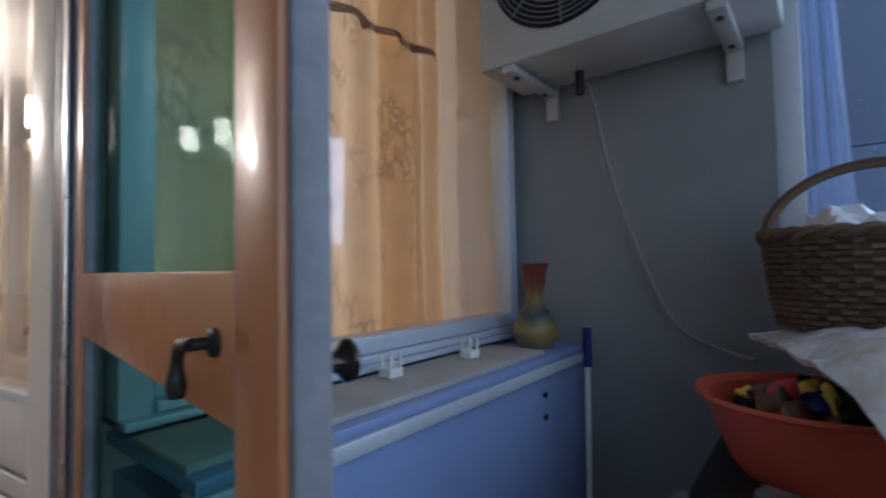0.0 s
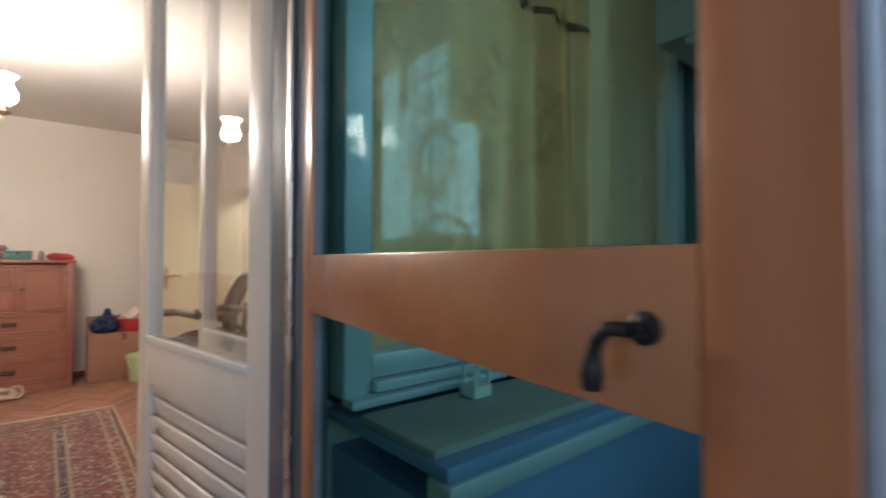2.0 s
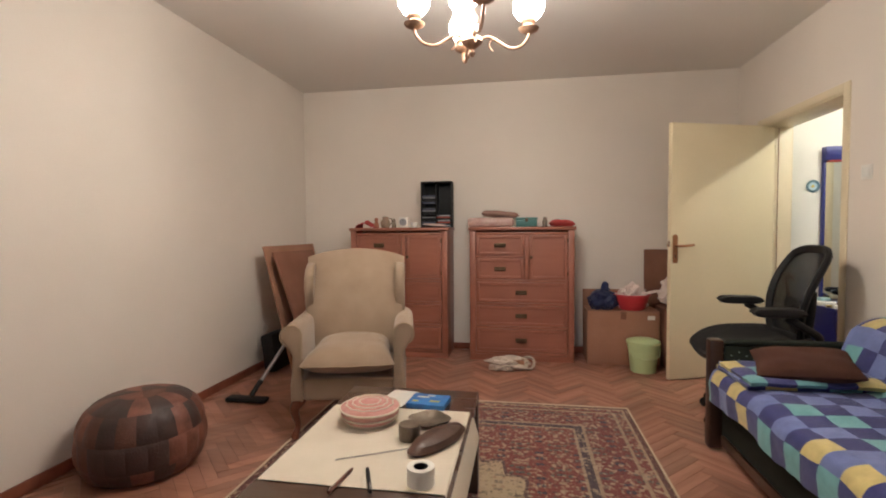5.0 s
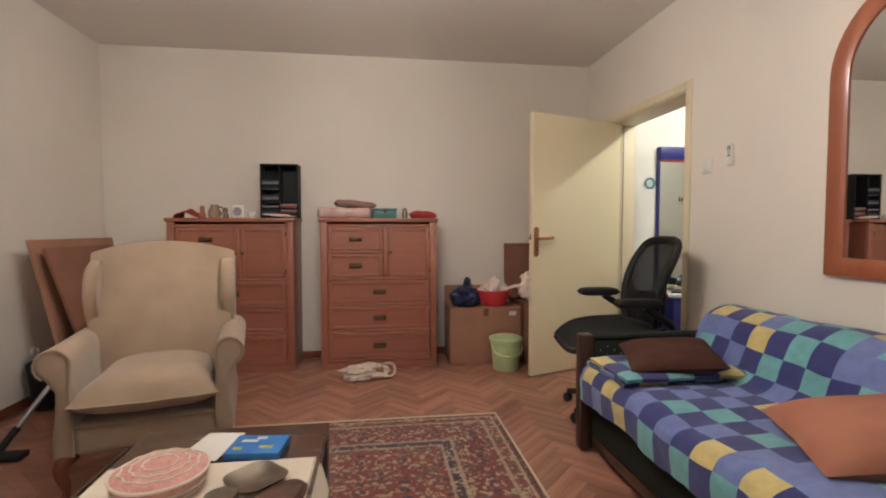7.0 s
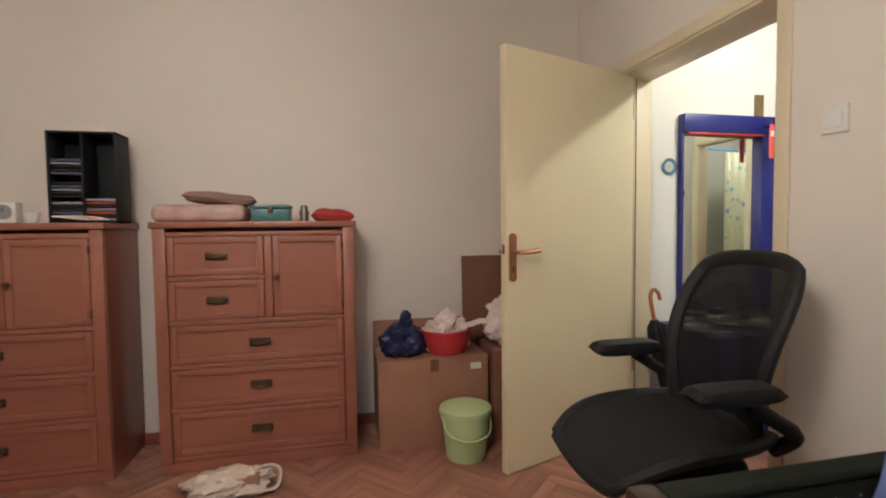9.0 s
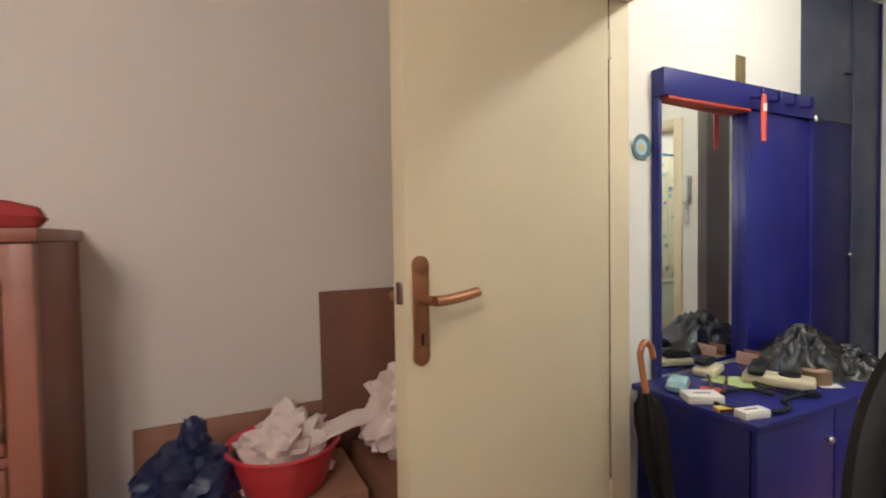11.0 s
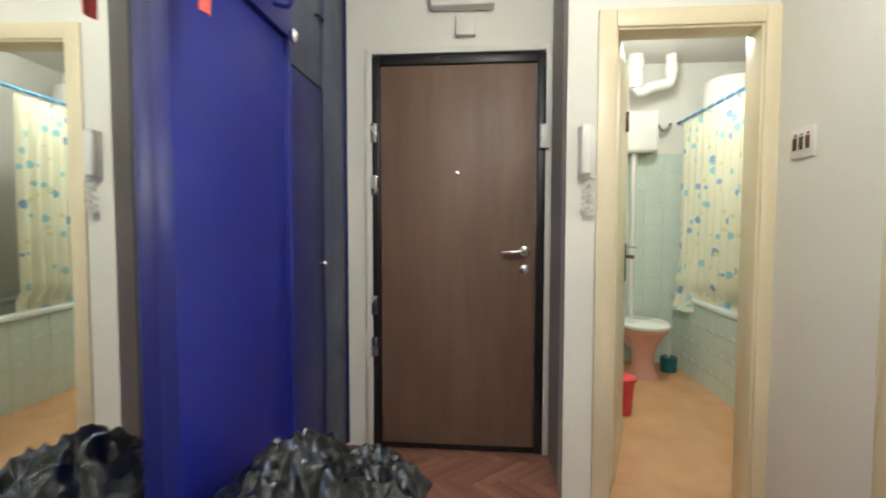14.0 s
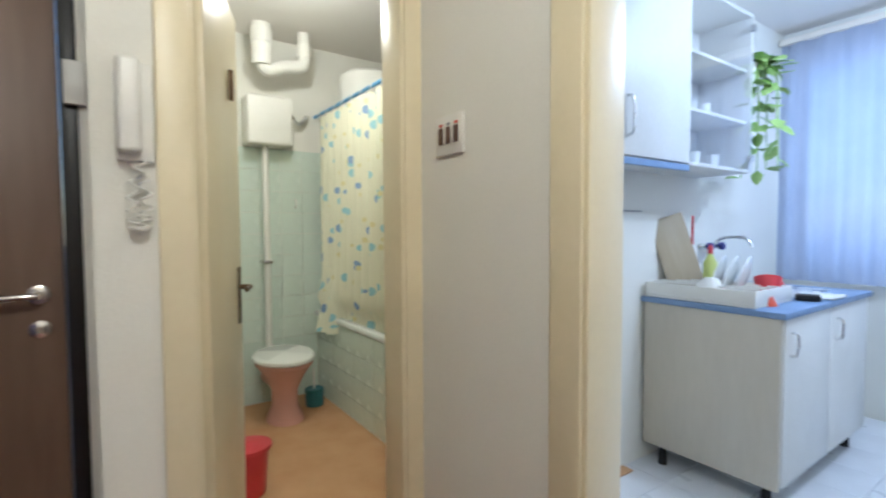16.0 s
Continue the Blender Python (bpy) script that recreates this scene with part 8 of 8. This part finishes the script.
# covered table with basket, bowl and bags
lt_ = thing("loggia_stand", pose(0, 0, 0), "dark metal stand under the loggia clutter", "stand")
part("stand_top", B((3.45, -1.92, 0.80), (4.04, -1.16, 0.83), 0.004), BLACK_METAL, lt_)
for x in (3.49, 4.0):
    for y in (-1.88, -1.20):
        part("leg", B((x - 0.02, y - 0.02, -0.02), (x + 0.02, y + 0.02, 0.80), 0.003), PLASTER_GREY, lt_)
ob_ = thing("plastic_basin", pose(3.64, -1.33, 0.83), "orange-red plastic basin full of scraps", "basin")
part("basin", lathe([(0.0, 0.0), (0.11, 0.0), (0.125, 0.02), (0.165, 0.13), (0.18, 0.138), (0.178, 0.146), (0.158, 0.135), (0.12, 0.025), (0, 0.015)], 40, m=Matrix.Diagonal((1, 1.05, 1, 1))), ORANGE_PLASTIC, ob_)
SCRAP = (BLACK_PLASTIC, BLUE, CARVED, RED_PLASTIC, LEATHER_BR, BLACK_PLASTIC, YELL_CARD)
for k in range(26):
    a, r_ = random.uniform(0, 6.28), random.uniform(0, 0.115)
    part("scrap", blob(random.uniform(0.02, 0.05), random.uniform(0.015, 0.035), random.uniform(0.012, 0.03), 2, 0.4, 2, k, m=pose(r_ * math.cos(a), r_ * math.sin(a), 0.10 + random.uniform(0, 0.045), random.uniform(0, 90), random.uniform(0, 90), random.uniform(0, 360))), SCRAP[k % 7], ob_)
part("scrap_bed", lathe([(0, 0.09), (0.135, 0.09), (0.13, 0.06)], 30), BLACK_PLASTIC, ob_)
wk = wood("brown_wicker", (0.13, 0.075, 0.04), (0.08, 0.045, 0.025), "x", 0.5, 0.0, 0.3)
bk_ = thing("wicker_basket", pose(3.84, -1.45, 1.075), "brown wicker basket with a hoop handle, full of bags", "basket")
BRX, BRY, BH = 0.13, 0.195, 0.185
for j in range(15):
    z = 0.006 + j * (BH / 15)
    f_ = 0.86 + 0.14 * (z / BH) ** 0.6
    pts = []
    for k in range(97):
        q = k * 2 * math.pi / 96
        w_ = 0.006 * math.cos(24 * q + math.pi * (j % 2))
        pts.append(((BRX * f_ + w_) * math.cos(q), (BRY * f_ + w_) * math.sin(q), z))
    part("weaver", tube(pts, 0.0068, 5), wk, bk_)
for k in range(24):
    q = k * 2 * math.pi / 24
    part("stake", tube([(BRX * 0.86 * math.cos(q), BRY * 0.86 * math.sin(q), 0), (BRX * math.cos(q), BRY * math.sin(q), BH)], 0.005, 5), wk, bk_)
for s_ in (0, math.pi):
    part("braided_rim", tube([((BRX + 0.004 + 0.007 * math.cos(14 * q + s_)) * math.cos(q), (BRY + 0.004 + 0.007 * math.cos(14 * q + s_)) * math.sin(q), BH + 0.008 + 0.008 * math.sin(14 * q + s_)) for q in [k * 2 * math.pi / 120 for k in range(121)]], 0.010, 6), wk, bk_)
part("hoop_handle", tube([(0, BRY * math.cos(q), BH + 0.15 * math.sin(q)) for q in [k * math.pi / 24 for k in range(25)]], 0.011, 8), wk, bk_)
part("basket_bottom", lathe([(0, 0.0), (0.86, 0.0), (0.86, 0.01), (0, 0.01)], 32, m=Matrix.Diagonal((BRX, BRY, 1, 1))), wk, bk_)
FILM = fleck(mat("milky_film", (0.78, 0.78, 0.82), (0.64, 0.64, 0.68), 0.2, 0, 8, 0.7, 24), 9, (0.55, 0.42, 0.33), 0.52, 0.70, 0.7)
bb1 = thing("white_bag", pose(3.84, -1.40, 1.24), "crumpled white bags in the wicker basket", "bag")
part("bag_body", blob(0.09, 0.09, 0.07, 4, 0.4, 2.6, 41), FILM, bb1)
part("bag_body", blob(0.08, 0.09, 0.085, 4, 0.4, 2.6, 44, m=Matrix.Translation((0.0, -0.13, 0.0))), FILM, bb1)
solid("red_pack", box(bmesh.new(), (-0.03, -0.03, -0.03), (0.03, 0.03, 0.03), 0.012), RED_PLASTIC, "small red and blue pack in the basket", "pack", pose(3.81, -1.585, 1.255, 20, 0, 30))
bigb = thing("film_sack", pose(0, 0, 0.83), "large clear plastic sack of pale bread on the stand", "sack")


def sack(u, v):
    x = 3.93 - 0.76 * v
    edge = -1.215 - (3.9 - x) * 0.31 + 0.012 * noise.noise((v * 9, 0, 2))
    y = edge + (-1.93 - edge) * u
    h = 0.085 * (max(0.0, math.sin(math.pi * min(1, 0.04 + 0.92 * v))) ** 0.5) * (max(0, math.sin(math.pi * min(1, 0.02 + 0.95 * u))) ** 0.6)
    return (x, y, 0.205 + h + 0.022 * noise.noise((u * 3.2, v * 3.2, 5)) * min(1, u * 4) + 0.010 * noise.noise((u * 12, v * 12, 8)) - 0.35 * max(0, v - 0.62) ** 1.3)


part("sack_bulk", blob(0.24, 0.19, 0.12, 4, 0.15, 2, 71, flat_below=-0.118, m=Matrix.Translation((3.70, -1.72, 0.119))), FILM, bigb)
part("film", sheet(50, 44, sack, thick=-0.012), FILM, bigb)
BREAD = mat("pale_bread", (0.60, 0.42, 0.24), (0.48, 0.32, 0.18), 0.8, 0, 12, 0.2)
for k in range(5):
    part("loaf", blob(0.07, 0.10, 0.045, 3, 0.2, 2, 50 + k, m=Matrix.Translation((3.74 - 0.09 * k, -1.60 - 0.05 * (k % 2), 0.215 - 0.012 * k))), BREAD, bigb)
gb = thing("grey_sack", pose(3.43, -1.34, 0.715), "grey translucent sack under the basin", "sack")
part("sack_body", blob(0.20, 0.24, 0.125, 5, 0.25, 3.0, 60), mat("grey_film", (0.24, 0.24, 0.27), (0.13, 0.13, 0.15), 0.3, 0, 8, 0.4, 30), gb)
hs = thing("grey_stool", pose(3.33, -1.36, 0), "low grey stool under the sack", "stool")
part("seat", B((-0.15, -0.15, 0.56), (0.15, 0.15, 0.59), 0.006), PLASTER_GREY, hs)
for x in (-0.12, 0.12):
    for y in (-0.12, 0.12):
        part("leg", B((x - 0.015, y - 0.015, -0.02), (x + 0.015, y + 0.015, 0.56), 0.003), PLASTER_GREY, hs)

# end glazing with a plastic sheet, hose coil
gz = thing("window_3", pose(0, 0, 0), "loggia end window with dusty panes and torn film", "window", kind="structure")
bm = bmesh.new()
for lo, hi in (((4.06, -1.33, 1.12), (4.12, -1.27, 2.69)), ((4.06, -2.28, 1.12), (4.12, -1.33, 1.18)), ((4.06, -2.28, 2.63), (4.12, -1.33, 2.69)), ((4.07, -2.12, 2.1), (4.11, -2.08, 2.63))):
    box(bm, lo, hi, 0.003)
part("window_frame", bm, ALU, gz)
for y0, y1 in ((-1.80, -1.325), (-2.285, -1.806)):
    ob = part("pane", B((4.088, y0, 1.175), (4.093, y1, 2.635)), DUSTY_GLASS, gz, "dusty clear pane")
    ob.visible_shadow = False
part("hanging_film", sheet(14, 40, lambda u, v: (4.052 + 0.006 * math.sin(u * 19 + 3 * v) + 0.006 * noise.noise((u * 6, v * 3, 3)), -1.335 - (0.09 - 0.03 * math.sin(2 * v)) * u, 1.30 + 1.33 * v), thick=0.001), PLASTIC_SHEET, gz, "strip of wrinkled bluish film along the jamb")
eg = thing("iron_grille", pose(4.2, 0, 0), "wrought iron grille with scrolls in the loggia end window", "grille")
for y in (-1.98, -2.16):
    part("bar", tube([(0, y, 1.12), (0, y, 2.69)], 0.007, 6), BLACK_METAL, eg)
for z in (1.22, 1.80, 2.30):
    part("cross_bar", B((-0.006, -2.28, z), (0.006, -1.86, z + 0.014)), BLACK_METAL, eg)
for y, z, s_ in ((-1.89, 1.40, 1), (-1.89, 1.62, -1), (-2.07, 1.42, -1), (-2.07, 1.64, 1), (-1.89, 1.98, 1), (-2.07, 2.0, -1), (-1.89, 2.18, -1), (-2.07, 2.16, 1)):
    part("scroll", tube([(0, y + s_ * (0.015 + 0.07 * (q / 7)) * math.cos(q), z + (0.015 + 0.07 * (q / 7)) * math.sin(q)) for q in [i * 0.35 for i in range(21)]], 0.006, 5), BLACK_METAL, eg)
hco = thing("hose_coil", pose(3.98, -1.63, 1.65), "coiled dark grey hose with brass ends hung on the window", "hose")
HOSE_GREY = mat("dark_rubber_hose", (0.055, 0.055, 0.06), (0.035, 0.035, 0.04), 0.45, 0, 12, 0.1)
BRASS_NUT = mat("dull_brass_nut", (0.30, 0.21, 0.10), (0.22, 0.15, 0.07), 0.4, 0.8, 20, 0.1)
loops = [(0, 0.108, -0.03), (0, 0.116, 0.06), (0, 0.09, 0.15), (0, -0.02, 0.222), (0, -0.12, 0.17), (-0.004, -0.155, 0.08), (-0.008, -0.11, -0.03),
         (-0.01, -0.02, -0.06), (-0.012, 0.07, -0.015), (-0.012, 0.115, 0.07), (-0.014, 0.07, 0.17), (-0.016, -0.03, 0.225), (-0.02, -0.145, 0.13),
         (-0.022, -0.14, -0.03), (-0.022, -0.085, -0.115), (-0.022, -0.015, -0.135), (-0.022, 0.05, -0.095), (-0.022, 0.082, -0.01),
         (-0.022, 0.05, 0.08), (-0.024, -0.02, 0.226), (-0.028, -0.12, 0.15), (-0.03, -0.15, 0.04), (-0.03, -0.10, -0.05), (-0.03, -0.068, -0.085)]
part("hose", tube(curve(loops, 130), 0.0062, 8), HOSE_GREY, hco)
for p, q in (((0, 0.108, -0.028), (0, 0.105, -0.046)), ((-0.03, -0.07, -0.083), (-0.03, -0.060, -0.098))):
    part("hose_end", tube([p, q], 0.0105, 6), BRASS_NUT, hco, "brass hose nut")
part("hose_nail", tube([(-0.035, -0.022, 0.212), (0.075, -0.022, 0.212)], 0.004, 6), CHROME, hco)

# the neighbour's partition beyond the end window
nb = thing("partition_wall", pose(0, 0, 0), "pale blue-grey panelled partition beyond the loggia", "wall", kind="structure")
PARTITION = fleck(mat("grey_blue_sheeting", (0.40, 0.44, 0.56), (0.33, 0.37, 0.49), 0.5, 0, 2.5, 0.1, 60), 46, (0.62, 0.66, 0.74), 0.64, 0.72, 0.7)
for y0, y1 in ((-1.74, -1.0), (-2.44, -1.745)):
    for z0, z1 in ((-9.0, 1.655), (1.66, 4.0)):
        part("panel", B((5.0, y0, z0), (5.06, y1, z1), 0.002), PARTITION, nb)
part("cover_strip", B((4.994, -1.75, -1.0), (5.0, -1.735, 4.0), 0.002), WHITE_PLASTIC, nb, "pale joint strip")

# iron grille at the open side
gr = thing("iron_grille", pose(0, -2.34, 0), "wrought iron balcony grille with scrolls", "grille")
for x in [0.2 + 0.25 * k for k in range(16)]:
    if any(abs(x - p) < 0.12 for p in (1.15, 2.95)):
        continue
    part("bar", tube([(x, 0, 0.95), (x, 0, 2.35)], 0.007, 6), BLACK_METAL, gr)
for z in (1.02, 1.62, 2.28):
    part("cross_bar", B((0.0, -0.006, z), (3.95, 0.006, z + 0.014)), BLACK_METAL, gr)
for k in range(15):
    xc = 0.325 + 0.25 * k
    for z, s_ in ((1.25, 1), (1.44, -1), (1.82, 1), (2.05, -1)):
        part("scroll", tube([(xc + s_ * (0.015 + 0.075 * (q / 7)) * math.cos(q), 0, z + (0.015 + 0.075 * (q / 7)) * math.sin(q)) for q in [i * 0.35 for i in range(21)]], 0.005, 5), BLACK_METAL, gr)
# far trees across the street
FOL = mat("far_foliage", (0.05, 0.09, 0.03), (0.09, 0.13, 0.05), 0.9, 0, 2, 0.2)
for x, y, h_ in ((-4, -24, 9), (6, -28, 11), (14, -22, 8), (24, -30, 10), (-14, -26, 10)):
    tr = thing("tree", pose(x, y, -9), "far leafy tree across the street", "tree", "far trees")
    part("trunk", tube([(0, 0, 0), (0.1, 0, h_ * 0.35), (0.0, 0.1, h_ * 0.6)], 0.25, 8, taper=[1, 0.7, 0.4]), DARK_WOOD, tr)
    vv, ff = [], []
    for k in range(900):
        d = Vector((random.gauss(0, 1), random.gauss(0, 1), random.gauss(0, 1))).normalized() * random.random() ** 0.4
        c = Vector((d.x * h_ * 0.32, d.y * h_ * 0.32, h_ * 0.72 + d.z * h_ * 0.30)) * (1 + 0.15 * noise.noise(d * 3))
        r_ = random.uniform(0.15, 0.32)
        a = Vector((random.gauss(0, 1), random.gauss(0, 1), random.gauss(0, 1))).normalized()
        b_ = a.orthogonal().normalized()
        i0 = len(vv)
        vv += [tuple(c + a * r_), tuple(c + b_ * r_ * 0.6), tuple(c - a * r_), tuple(c - b_ * r_ * 0.6)]
        ff.append((i0, i0 + 1, i0 + 2, i0 + 3))
    me = bpy.data.meshes.new("crown")
    me.from_pydata(vv, [], ff)
    me.materials.append(FOL)
    ob = new("crown", me)
    ob.parent = tr
struct("ground", B((-400, -400, -9.2), (400, 400, -9.0)), mat("street_ground", (0.10, 0.10, 0.09), (0.07, 0.08, 0.06), 0.95, 0, 0.2, 0.1, 3), "grey street ground below the loggia", "ground")

# ---- tiles ----


def tile_mesh(name, w, h, t, material, e=0.0015):
    bm = bmesh.new()
    a, b = w / 2 - 0.0015, h / 2 - 0.0015
    lo = [bm.verts.new((x, y, -0.002)) for x, y in ((-a, -b), (a, -b), (a, b), (-a, b))]
    md = [bm.verts.new((x, y, t - e)) for x, y in ((-a, -b), (a, -b), (a, b), (-a, b))]
    hi = [bm.verts.new((x, y, t)) for x, y in ((-a + e, -b + e), (a - e, -b + e), (a - e, b - e), (-a + e, b - e))]
    for p, q in ((lo, md), (md, hi)):
        for k in range(4):
            bm.faces.new((p[k], p[(k + 1) % 4], q[(k + 1) % 4], q[k]))
    bm.faces.new(hi)
    return put(bm, name, material, False)


WALLS = {o.name: o for o in scene.objects if o.name.startswith(("wall_bathroom", "floor_kitchen"))}
TS = 0.15
me = tile_mesh("tile", TS, TS, 0.006, TILE_MINT)


def tiled(parent, n, m, place):
    for i in range(n):
        for j in range(m):
            ob = new("tile", me)
            ob.parent = parent
            ob.matrix_basis = place(i, j)


tiled(WALLS["wall_bathroom_east"], 9, 12, lambda i, j: pose(8.62, 2.28 + TS * (i + 0.5), TS * (j + 0.5), 0, -90, 0))
tiled(WALLS["wall_bathroom_north"], 12, 12, lambda i, j: pose(6.75 + TS * (i + 0.5), 3.60, TS * (j + 0.5), 90, 0, 0))
tiled(tub_, 12, 4, lambda i, j: pose(6.78 + TS * (i + 0.5), 2.478, TS * (j + 0.5) - 0.02, 90, 0, 180))
mk = tile_mesh("tile", 0.30, 0.30, 0.010, TILE_WHITE)
for i in range(8):
    for j in range(10):
        ob = new("tile", mk)
        ob.parent = WALLS["floor_kitchen"]
        ob.matrix_basis = pose(4.29 + 0.30 * (i + 0.5), -0.24 + 0.30 * (j + 0.5), -0.011)
